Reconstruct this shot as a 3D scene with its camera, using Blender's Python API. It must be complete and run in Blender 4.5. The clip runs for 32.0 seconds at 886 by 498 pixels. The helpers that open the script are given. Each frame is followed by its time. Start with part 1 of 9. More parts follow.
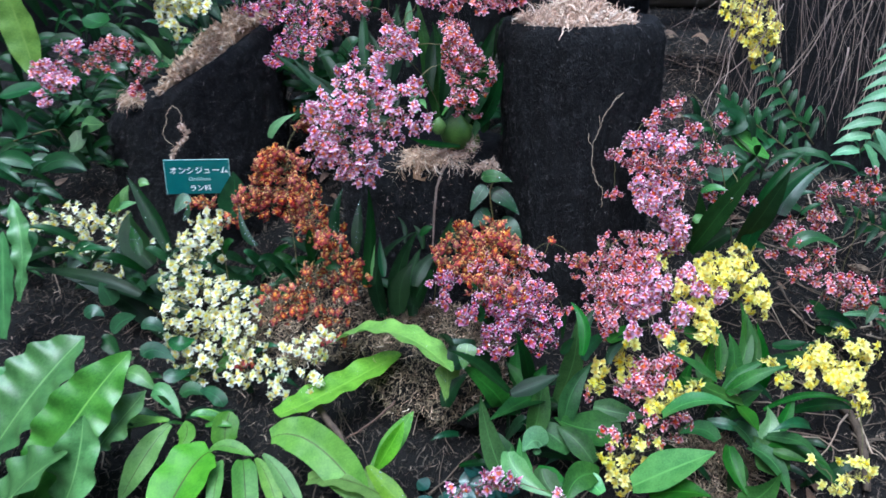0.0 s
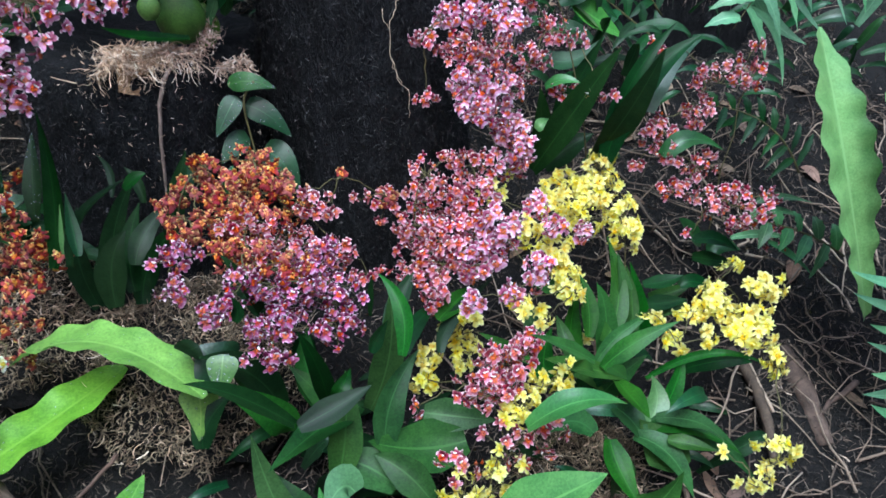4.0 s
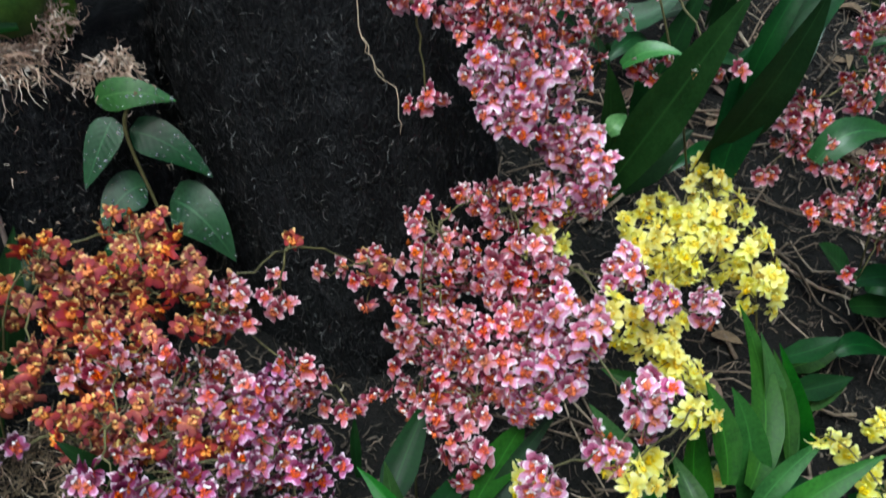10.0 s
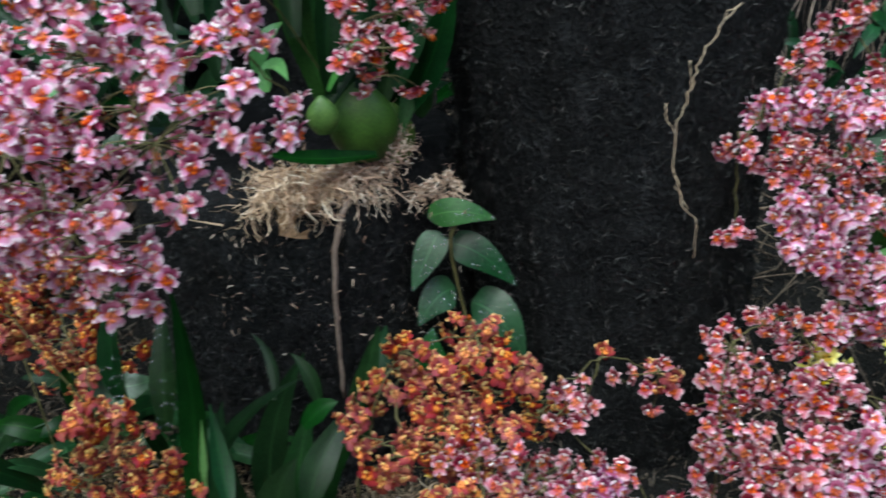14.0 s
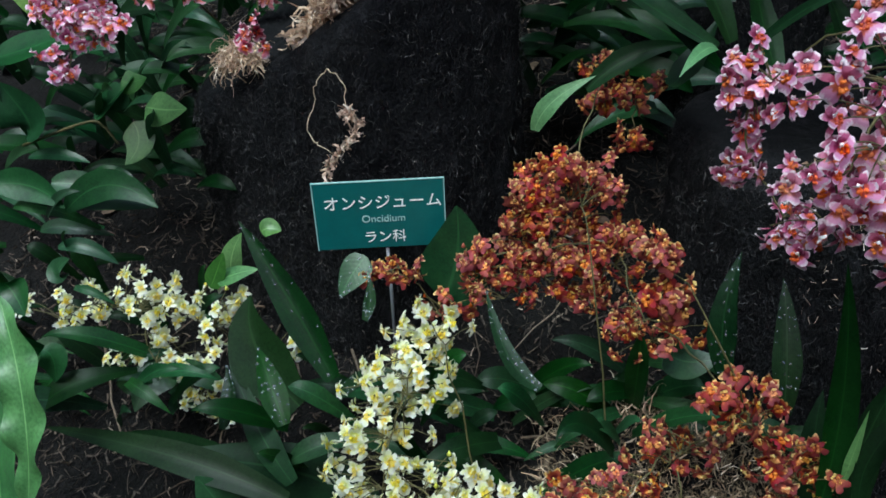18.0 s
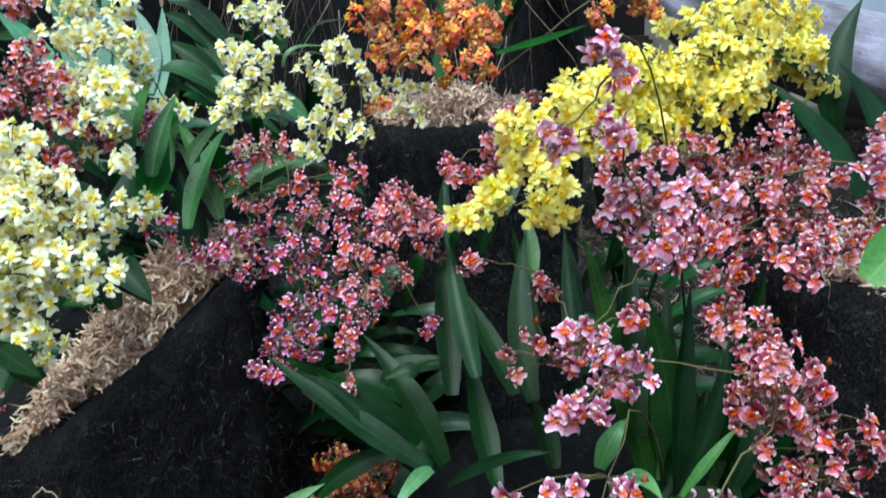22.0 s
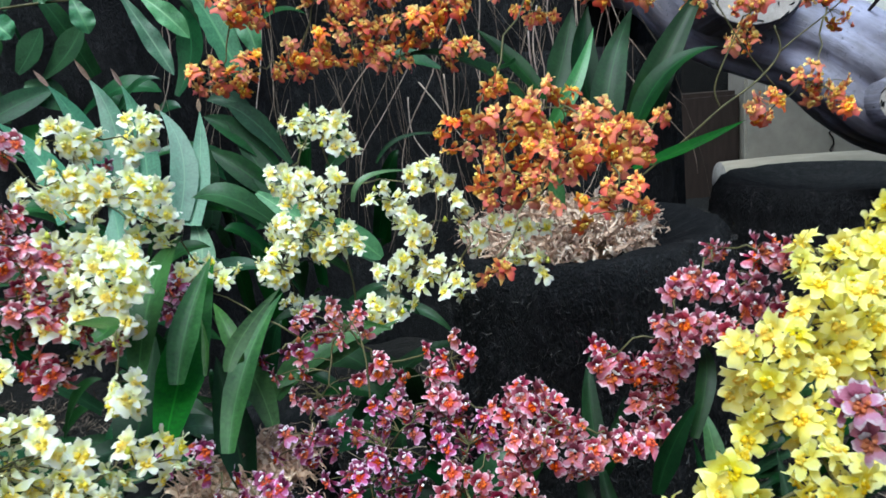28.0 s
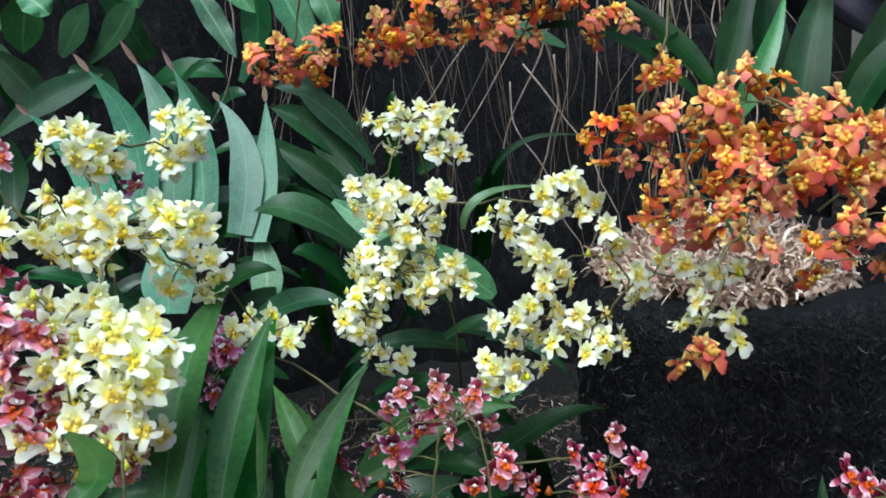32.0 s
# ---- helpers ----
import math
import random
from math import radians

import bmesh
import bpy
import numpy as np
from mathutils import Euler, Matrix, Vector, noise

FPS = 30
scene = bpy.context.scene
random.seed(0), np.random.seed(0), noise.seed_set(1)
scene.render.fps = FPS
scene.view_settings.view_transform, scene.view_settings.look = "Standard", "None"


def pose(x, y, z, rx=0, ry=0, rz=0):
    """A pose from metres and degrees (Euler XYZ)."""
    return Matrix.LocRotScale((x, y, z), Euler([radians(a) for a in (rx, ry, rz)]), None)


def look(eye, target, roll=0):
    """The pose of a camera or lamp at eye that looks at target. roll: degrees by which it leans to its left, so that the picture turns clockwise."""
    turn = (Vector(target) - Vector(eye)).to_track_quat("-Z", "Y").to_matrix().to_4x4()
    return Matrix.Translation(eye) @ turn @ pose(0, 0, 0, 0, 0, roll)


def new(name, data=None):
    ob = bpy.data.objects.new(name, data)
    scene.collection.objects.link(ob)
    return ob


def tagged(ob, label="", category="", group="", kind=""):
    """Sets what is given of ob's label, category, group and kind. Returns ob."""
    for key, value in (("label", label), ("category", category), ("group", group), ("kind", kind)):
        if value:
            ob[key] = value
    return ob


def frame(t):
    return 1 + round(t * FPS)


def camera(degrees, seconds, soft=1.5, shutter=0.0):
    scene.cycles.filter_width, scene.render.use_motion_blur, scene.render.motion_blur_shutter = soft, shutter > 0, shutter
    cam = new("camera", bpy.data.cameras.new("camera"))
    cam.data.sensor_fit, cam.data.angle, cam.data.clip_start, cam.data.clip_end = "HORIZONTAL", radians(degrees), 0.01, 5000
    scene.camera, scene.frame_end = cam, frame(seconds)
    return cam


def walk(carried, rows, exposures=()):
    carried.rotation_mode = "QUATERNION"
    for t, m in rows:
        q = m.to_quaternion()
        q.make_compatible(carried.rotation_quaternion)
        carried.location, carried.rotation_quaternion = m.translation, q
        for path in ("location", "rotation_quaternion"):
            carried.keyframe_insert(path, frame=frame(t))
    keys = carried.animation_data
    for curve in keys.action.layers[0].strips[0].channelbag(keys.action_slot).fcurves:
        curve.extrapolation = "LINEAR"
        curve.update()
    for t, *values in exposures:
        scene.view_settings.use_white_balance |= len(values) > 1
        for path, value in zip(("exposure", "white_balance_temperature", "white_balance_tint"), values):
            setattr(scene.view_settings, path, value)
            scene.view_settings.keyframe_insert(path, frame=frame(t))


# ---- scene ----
cam = camera(56.6, 32.0, 1.6, 0.55)
METRES, EYE, TILT, LEAN, TURN = 2.2, 1.4, -22.0, 0.0, 0.0
ROWS = [
    (0.0, 0.0, 0.0, 0.0, 0.0, 0.0, -0.0),
    (0.5, -0.0043, 0.0314, 0.0068, -2.12, -0.23, 1.21),
    (1.0, -0.0071, 0.0546, 0.0111, -6.64, -0.84, 2.82),
    (1.5, -0.0083, 0.0706, 0.0132, -10.14, -1.66, 3.18),
    (2.0, -0.0047, 0.1079, 0.0145, -11.51, -2.64, 3.57),
    (2.5, 0.0068, 0.1442, 0.0233, -12.49, -3.74, 4.07),
    (3.0, 0.0203, 0.1667, 0.0211, -13.25, -5.19, 4.3),
    (3.5, 0.0273, 0.1746, 0.019, -13.61, -6.48, 4.37),
    (5.5, 0.0459, 0.258, 0.0187, -14.18, -9.62, 5.05),
    (6.0, 0.0554, 0.2793, 0.0194, -13.94, -10.15, 5.57),
    (6.5, 0.0591, 0.3066, 0.0156, -13.51, -10.75, 6.02),
    (7.0, 0.0666, 0.3236, 0.0154, -13.08, -11.28, 6.49),
    (7.5, 0.0672, 0.3468, 0.0146, -13.77, -11.72, 7.1),
    (8.0, 0.0682, 0.3556, 0.0201, -14.45, -11.77, 7.72),
    (8.5, 0.0734, 0.3555, 0.0176, -14.52, -11.79, 8.44),
    (9.0, 0.0688, 0.3609, 0.0165, -14.19, -12.08, 8.54),
    (9.5, 0.0702, 0.3586, 0.0273, -13.81, -11.58, 8.52),
    (10.0, 0.0699, 0.3521, 0.037, -13.59, -9.93, 8.59),
    (10.5, 0.0697, 0.3453, 0.0496, -13.46, -8.2, 8.61),
    (11.0, 0.0698, 0.339, 0.0589, -13.5, -6.58, 8.37),
    (11.5, 0.0715, 0.3376, 0.0612, -13.79, -5.65, 8.16),
    (12.0, 0.0756, 0.3352, 0.0614, -14.13, -5.3, 7.88),
    (12.5, 0.0682, 0.3327, 0.0622, -13.64, -5.03, 7.58),
    (13.0, 0.046, 0.3317, 0.0619, -11.85, -4.67, 6.9),
    (13.5, 0.0228, 0.3337, 0.0622, -9.11, -4.47, 6.19),
    (14.0, 0.0029, 0.3339, 0.0632, -6.39, -4.25, 6.08),
    (14.5, -0.0168, 0.3357, 0.0648, -4.2, -4.17, 6.06),
    (15.0, -0.0428, 0.337, 0.068, -1.95, -4.05, 5.64),
    (15.5, -0.0742, 0.3346, 0.0716, 0.34, -3.82, 4.04),
    (17.5, -0.1435, 0.3443, 0.0656, 5.13, -4.31, 0.8),
    (18.0, -0.1438, 0.344, 0.0682, 5.1, -4.33, 1.43),
    (18.5, -0.1446, 0.3431, 0.0763, 3.89, -3.85, 1.81),
    (19.0, -0.1428, 0.3405, 0.0865, 2.7, -2.82, 2.22),
    (19.5, -0.1368, 0.3451, 0.0929, 1.31, -1.76, 2.82),
    (20.0, -0.1193, 0.3451, 0.1083, -1.21, -0.19, 3.17),
    (20.5, -0.1135, 0.343, 0.121, -3.57, 1.57, 2.93),
    (21.0, -0.1091, 0.3399, 0.1315, -4.63, 3.45, 3.14),
    (21.5, -0.1023, 0.3415, 0.1445, -5.16, 5.15, 4.01),
    (22.0, -0.0994, 0.3401, 0.1519, -5.68, 6.62, 4.32),
    (22.5, -0.0988, 0.3341, 0.1577, -5.82, 8.02, 4.65),
    (23.0, -0.0973, 0.3321, 0.1631, -5.62, 9.11, 5.01),
    (23.5, -0.1003, 0.3339, 0.1691, -5.35, 9.92, 5.05),
    (24.0, -0.1009, 0.3348, 0.1747, -5.08, 10.45, 4.96),
    (24.5, -0.1072, 0.3467, 0.1762, -4.66, 10.51, 5.04),
    (25.0, -0.1136, 0.3549, 0.1823, -3.92, 10.8, 4.72),
    (25.5, -0.1163, 0.3639, 0.1865, -3.74, 10.89, 4.34),
    (26.0, -0.1181, 0.3717, 0.194, -3.42, 11.2, 4.43),
    (26.5, -0.1186, 0.381, 0.2009, -2.94, 11.57, 4.7),
    (28.5, -0.1078, 0.449, 0.2161, -1.32, 9.17, 5.84),
    (29.0, -0.1053, 0.464, 0.2184, -0.25, 8.53, 6.37),
    (29.5, -0.1042, 0.4759, 0.2246, 0.71, 8.51, 6.92),
    (30.0, -0.1065, 0.4907, 0.2261, 1.34, 8.28, 6.4),
    (30.5, -0.1142, 0.4992, 0.2304, 1.56, 8.06, 4.77),
    (31.0, -0.1181, 0.5018, 0.2321, 1.96, 8.15, 4.44),
    (31.5, -0.1205, 0.5016, 0.2388, 2.5, 8.58, 4.33),
    (32.0, -0.1239, 0.5003, 0.2433, 2.7, 9.14, 3.87),
]
EXPOSURES = [
    (0.0, 0.8, 5500, 16), (3.0, 0.75, 5600, 15), (6.0, 0.5, 5900, 10), (9.0, 0.2, 6300, 6), (10.5, 0.5, 6100, 6), (12.5, 0.65, 5900, 9),
    (14.0, 0.35, 6200, 4), (15.0, 0.25, 6000, 6), (19.0, 0.12, 6000, 8), (20.5, 0.4, 6400, 3), (23.0, 0.58, 5750, 7), (26.0, 0.58, 5750, 7), (30.0, 0.46, 6100, 5), (32.0, 0.45, 6000, 9),
]
walk(cam, [(t, pose(0, 0, EYE, TILT, LEAN, TURN) @ pose(METRES * x, METRES * y, METRES * z, 90 + pitch, roll, yaw)) for t, x, y, z, yaw, pitch, roll in ROWS], EXPOSURES)
# ---------- world and light: a bright, overcast greenhouse roof ----------
world = bpy.data.worlds.new("sky")
scene.world = world
world.use_nodes = True
wn, wl = world.node_tree.nodes, world.node_tree.links
sky = wn.new("ShaderNodeTexSky")
sky.sky_type, sky.sun_disc = "NISHITA", False
sky.sun_elevation, sky.sun_rotation = radians(58), radians(200)
sky.air_density, sky.dust_density = 1.0, 3.0
wn["Background"].inputs["Strength"].default_value = 0.20
wl.new(sky.outputs[0], wn["Background"].inputs["Color"])
sun = new("sun", bpy.data.lights.new("sun", "SUN"))
sun.data.energy, sun.data.angle, sun.data.color = 3.0, radians(35), (0.82, 1.0, 1.0)
sun.matrix_world = look((-0.45, 0.35, 4), (0.0, 1.5, 0.8))


# ---------- materials ----------
def srgb(r, g, b):
    return tuple((c / 255 / 12.92) if c < 10 else ((c / 255 + 0.055) / 1.055) ** 2.4 for c in (r, g, b)) + (1.0,)


class Nodes:
    """A node material, with short ways to add nodes and links."""

    def __init__(self, name, rough=0.5, spec=0.5, coat=0.0):
        self.m = bpy.data.materials.new(name)
        self.m.use_nodes = True
        self.t = self.m.node_tree
        self.b = self.t.nodes["Principled BSDF"]
        self.b.inputs["Roughness"].default_value = rough
        self.b.inputs["Specular IOR Level"].default_value = spec
        self.b.inputs["Coat Weight"].default_value = coat

    def n(self, kind, **values):
        node = self.t.nodes.new("ShaderNode" + kind)
        for key, value in values.items():
            node.inputs[key.replace("_", " ")].default_value = value
        return node

    def l(self, a, b):
        self.t.links.new(a, b)

    def noise(self, scale, detail=5, rough=0.6, coords="Object", stretch=None):
        tc = self.n("TexCoord")
        out = tc.outputs[coords]
        if stretch:
            mp = self.n("Mapping", Scale=stretch)
            self.l(out, mp.inputs[0])
            out = mp.outputs[0]
        no = self.n("TexNoise", Scale=scale, Detail=detail, Roughness=rough)
        self.l(out, no.inputs["Vector"])
        return no.outputs["Fac"]

    def ramp(self, fac, stops):
        r = self.n("ValToRGB")
        e = r.color_ramp.elements
        while len(e) < len(stops):
            e.new(0.5)
        for el, (p, c) in zip(e, stops):
            el.position, el.color = p, c
        self.l(fac, r.inputs[0])
        return r.outputs[0]

    def mix(self, fac, a, b, how="MIX"):
        x = self.t.nodes.new("ShaderNodeMix")
        x.data_type, x.blend_type = "RGBA", how
        for value, k in ((fac, 0), (a, 6), (b, 7)):
            if hasattr(value, "is_linked"):
                self.l(value, x.inputs[k])
            else:
                x.inputs[k].default_value = value
        return x.outputs[2]

    def vary(self, col, dh=0.02, ds=0.15, dv=0.3):
        """Each object a little different."""
        oi = self.n("ObjectInfo")
        hsv = self.n("HueSaturation")
        for lo, hi, k, seed in ((0.5 - dh, 0.5 + dh, "Hue", 1.0), (1 - ds, 1 + ds, "Saturation", 7.3), (1 - dv, 1 + dv, "Value", 13.7)):
            w = self.n("Math")
            w.operation = "MULTIPLY"
            w.inputs[1].default_value = seed
            self.l(oi.outputs["Random"], w.inputs[0])
            fr = self.n("Math")
            fr.operation = "FRACT"
            self.l(w.outputs[0], fr.inputs[0])
            mr = self.n("MapRange")
            mr.inputs["To Min"].default_value, mr.inputs["To Max"].default_value = lo, hi
            self.l(fr.outputs[0], mr.inputs[0])
            self.l(mr.outputs[0], hsv.inputs[k])
        if hasattr(col, "is_linked"):
            self.l(col, hsv.inputs["Color"])
        else:
            hsv.inputs["Color"].default_value = col
        return hsv.outputs[0]

    def colour(self, col):
        if hasattr(col, "is_linked"):
            self.l(col, self.b.inputs["Base Color"])
        else:
            self.b.inputs["Base Color"].default_value = col
        return self

    def bump(self, height, strength, dist):
        bp = self.n("Bump", Strength=strength, Distance=dist)
        self.l(height, bp.inputs["Height"])
        self.l(bp.outputs[0], self.b.inputs["Normal"])
        return self

    def thin(self, col, share):
        """Light that comes through a thin petal or leaf."""
        tr = self.n("BsdfTranslucent")
        if hasattr(col, "is_linked"):
            self.l(col, tr.inputs[0])
        else:
            tr.inputs[0].default_value = col
        mx = self.n("MixShader", Fac=share)
        self.l(self.b.outputs[0], mx.inputs[1])
        self.l(tr.outputs[0], mx.inputs[2])
        self.l(mx.outputs[0], self.t.nodes["Material Output"].inputs[0])
        return self


def petal_mat(name, col, rough=0.55, thin=0.25, dv=0.22):
    """A petal. col: one colour, or the colours at its base, its middle and its tip, which run into one another in streaks."""
    k = Nodes(name, rough, 0.3)
    g = k.noise(900, 3)
    if isinstance(col[0], tuple):
        uv = k.n("TexCoord")
        sep = k.n("SeparateXYZ")
        k.l(uv.outputs["UV"], sep.inputs[0])
        streak = k.noise(1.0, 4, 0.65, "UV", (7.0, 1.6, 1))
        spot = k.noise(420, 3)
        both = k.n("Math")
        both.operation = "ADD"
        k.l(streak, both.inputs[0])
        k.l(spot, both.inputs[1])
        fac = k.n("Math")
        fac.operation = "MULTIPLY_ADD"
        fac.inputs[1].default_value = 0.55
        k.l(both.outputs[0], fac.inputs[0])
        shift = k.n("Math")
        shift.operation = "SUBTRACT"
        shift.inputs[1].default_value = 0.55
        k.l(sep.outputs[1], shift.inputs[0])
        k.l(shift.outputs[0], fac.inputs[2])
        base = k.ramp(fac.outputs[0], [(0.32, col[0]), (0.52, col[1]), (0.72, col[1]), (0.88, col[2])])
        c = k.mix(0.25, base, k.mix(g, base, (1, 1, 1, 1), "OVERLAY"))
    else:
        c = k.mix(g, col, tuple(min(1, v * 1.35) for v in col[:3]) + (1,))
    c = k.vary(c, 0.010, 0.10, dv)
    return k.colour(c).thin(c, thin).m


def leaf_mat(name, dark, light, rib, rough=0.35, spec=0.5, thin=0.18, ribw=0.035, veins=70.0, cross=0.0, coat=0.08, groove=0.025):
    """A leaf: midrib down the middle, fine veins, blotches. u runs across, v along."""
    k = Nodes(name, rough, spec, coat)
    k.b.inputs["Coat Roughness"].default_value = 0.2
    uv = k.n("TexCoord")
    sep = k.n("SeparateXYZ")
    k.l(uv.outputs["UV"], sep.inputs[0])
    off = k.n("Math")
    off.operation = "SUBTRACT"
    off.inputs[1].default_value = 0.5
    k.l(sep.outputs[0], off.inputs[0])
    ab = k.n("Math")
    ab.operation = "ABSOLUTE"
    k.l(off.outputs[0], ab.inputs[0])
    mid = k.n("MapRange")
    mid.inputs["From Min"].default_value, mid.inputs["From Max"].default_value = ribw * 0.5, ribw
    mid.inputs["To Min"].default_value, mid.inputs["To Max"].default_value = 1, 0
    k.l(ab.outputs[0], mid.inputs[0])
    blotch = k.noise(38, 4)
    c = k.mix(k.ramp(blotch, [(0.35, (0, 0, 0, 1)), (0.7, (1, 1, 1, 1))]), dark, light)
    fine = k.noise(420, 4)
    c = k.mix(0.35, c, k.ramp(fine, [(0.3, tuple(v * 0.55 for v in dark[:3]) + (1,)), (0.75, tuple(v * 1.3 for v in light[:3]) + (1,))]))
    c = k.mix(mid.outputs[0], c, rib)
    c = k.vary(c, 0.018, 0.15, 0.32)
    k.colour(c).thin(c, thin)
    # veins: along the leaf, or slanting away from the midrib
    ph = k.n("Math")
    ph.operation = "MULTIPLY"
    ph.inputs[1].default_value = veins
    if cross:
        add = k.n("Math")
        add.operation = "MULTIPLY_ADD"
        add.inputs[1].default_value = -cross
        k.l(ab.outputs[0], add.inputs[0])
        k.l(sep.outputs[1], add.inputs[2])
        k.l(add.outputs[0], ph.inputs[0])
    else:
        k.l(sep.outputs[0], ph.inputs[0])
    sn = k.n("Math")
    sn.operation = "SINE"
    k.l(ph.outputs[0], sn.inputs[0])
    hgt = k.n("Math")
    hgt.operation = "MULTIPLY_ADD"
    hgt.inputs[1].default_value = groove * (2.2 if cross else 1.0)
    k.l(sn.outputs[0], hgt.inputs[0])
    k.l(blotch, hgt.inputs[2])
    k.bump(hgt.outputs[0], 0.4, 0.0012)
    r = k.n("MapRange")
    r.inputs["To Min"].default_value, r.inputs["To Max"].default_value = rough - 0.12, rough + 0.22
    k.l(fine, r.inputs[0])
    k.l(r.outputs[0], k.b.inputs["Roughness"])
    return k.m


def rough_mat(name, stops, scale=60, rough=0.9, bump=0.6, dist=0.004, stretch=None, spec=0.3, vary=0.0, fine=500):
    k = Nodes(name, rough, spec)
    a = k.noise(scale, 6, 0.65, stretch=stretch)
    c = k.ramp(a, stops)
    f = k.noise(fine, 3, 0.6, stretch=stretch)
    c = k.mix(0.3, c, k.ramp(f, [(0.3, stops[0][1]), (0.7, stops[-1][1])]))
    if vary:
        c = k.vary(c, 0.01, 0.1, vary)
    h = k.mix(0.5, a, f)
    return k.colour(c).bump(h, bump, dist).m


def island_mat(name, stops, rough=0.8, thin=0.0, spec=0.3):
    """Strands and chips joined in one mesh, each with its own shade."""
    k = Nodes(name, rough, spec)
    geo = k.n("NewGeometry")
    c = k.ramp(geo.outputs["Random Per Island"], stops)
    f = k.noise(300, 3)
    c = k.mix(0.25, c, k.ramp(f, [(0.3, stops[0][1]), (0.7, stops[-1][1])]))
    k.colour(c)
    if thin:
        k.thin(c, thin)
    return k.m


M = {}
PET = {
    "pink": dict(lip=(srgb(208, 106, 90), srgb(219, 148, 184), srgb(244, 216, 230)), tepal=(srgb(140, 56, 84), srgb(182, 102, 134), srgb(245, 224, 232)), crest=srgb(222, 122, 70), column=srgb(250, 236, 240)),
    "rose": dict(lip=(srgb(192, 82, 60), srgb(208, 120, 138), srgb(236, 192, 206)), tepal=(srgb(108, 34, 50), srgb(146, 58, 78), srgb(230, 190, 198)), crest=srgb(216, 116, 66), column=srgb(250, 234, 232)),
    "plum": dict(lip=(srgb(176, 70, 56), srgb(182, 90, 136), srgb(224, 170, 206)), tepal=(srgb(90, 30, 56), srgb(118, 46, 82), srgb(230, 198, 216)), crest=srgb(208, 98, 58), column=srgb(246, 232, 238)),
    "orange": dict(lip=(srgb(224, 140, 78), srgb(206, 104, 78), srgb(194, 88, 80)), tepal=(srgb(162, 66, 56), srgb(216, 138, 78), srgb(252, 214, 120)), crest=srgb(244, 186, 92), column=srgb(253, 226, 134)),
    "rust": dict(lip=(srgb(186, 98, 66), srgb(152, 62, 60), srgb(134, 50, 56)), tepal=(srgb(108, 40, 46), srgb(158, 76, 60), srgb(240, 190, 122)), crest=srgb(226, 156, 88), column=srgb(246, 204, 124)),
    "yellow": dict(lip=(srgb(247, 232, 96), srgb(249, 241, 128), srgb(251, 246, 160)), tepal=(srgb(238, 222, 84), srgb(247, 238, 124), srgb(251, 246, 168)), crest=srgb(244, 208, 62), column=srgb(250, 240, 144)),
    "cream": dict(lip=(srgb(250, 228, 116), srgb(249, 251, 224), srgb(252, 253, 242)), tepal=(srgb(238, 240, 150), srgb(243, 247, 204), srgb(250, 252, 232)), crest=srgb(248, 218, 96), column=srgb(252, 246, 182)),
}
ORDER = ("lip", "tepal", "crest", "column")
for kind, cols in PET.items():
    for piece in ORDER:
        M[kind, piece] = petal_mat(f"{kind}_{piece}", cols[piece], thin=0.5 if kind in ("cream", "yellow") else 0.4, dv=0.10 if kind in ("cream", "yellow") else 0.26)
M["stem"] = rough_mat("flower_stem", [(0.3, srgb(58, 56, 34)), (0.7, srgb(104, 98, 62))], 90, 0.6, 0.2, 0.001)
M["bud_pale"] = petal_mat("pale_bud", srgb(190, 190, 70))
M["bud_red"] = petal_mat("red_bud", srgb(140, 70, 40))
# one orchid leaf twice: shade is put into strap's green, light into strap_mid's
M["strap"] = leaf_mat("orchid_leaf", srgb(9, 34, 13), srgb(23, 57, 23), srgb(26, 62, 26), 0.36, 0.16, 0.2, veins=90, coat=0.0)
M["strap_mid"] = leaf_mat("lit_orchid_leaf", srgb(26, 64, 24), srgb(54, 100, 40), srgb(56, 104, 44), 0.36, 0.18, 0.22, veins=90, coat=0.0)
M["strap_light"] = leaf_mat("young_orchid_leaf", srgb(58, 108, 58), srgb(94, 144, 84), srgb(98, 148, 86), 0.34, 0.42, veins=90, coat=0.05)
M["bulb"] = leaf_mat("pseudobulb", srgb(50, 84, 30), srgb(98, 132, 54), srgb(86, 120, 48), 0.42, veins=40)
M["nest"] = leaf_mat("nest_fern_leaf", srgb(76, 130, 36), srgb(122, 176, 58), srgb(118, 168, 62), 0.34, 0.32, 0.32, 0.03, 150.0, 0.35, 0.08)
M["nest_dark"] = leaf_mat("nest_fern_deep", srgb(44, 94, 42), srgb(84, 138, 70), srgb(104, 154, 84), 0.34, 0.45, 0.2, 0.02, 150.0, 0.35, 0.1)
M["nest_pale"] = leaf_mat("pale_nest_leaf", srgb(92, 148, 78), srgb(134, 184, 110), srgb(134, 182, 114), 0.34, 0.45, 0.25, 0.03, 150.0, 0.35, 0.2)
M["woody"] = rough_mat("woody_root", [(0.3, srgb(52, 42, 36)), (0.7, srgb(98, 80, 68))], 60, 0.85, 0.6, 0.002, vary=0.2)
drop = Nodes("water_drop", 0.04, 0.6)
drop.colour((0.9, 0.95, 1.0, 1))
drop.b.inputs["Transmission Weight"].default_value = 0.9
drop.b.inputs["IOR"].default_value = 1.33
M["dew"] = drop.m
M["fern_pale"] = leaf_mat("pale_fern_leaflet", srgb(78, 128, 92), srgb(116, 166, 124), srgb(116, 164, 122), 0.42, 0.4, 0.3, 0.05, 70.0, 0.4, 0.1)
M["nest_rib"] = leaf_mat("dark_ribbed_leaf", srgb(72, 116, 44), srgb(106, 152, 62), srgb(60, 66, 28), 0.42, 0.3, 0.3, 0.02, 120.0, 0.3, 0.0)
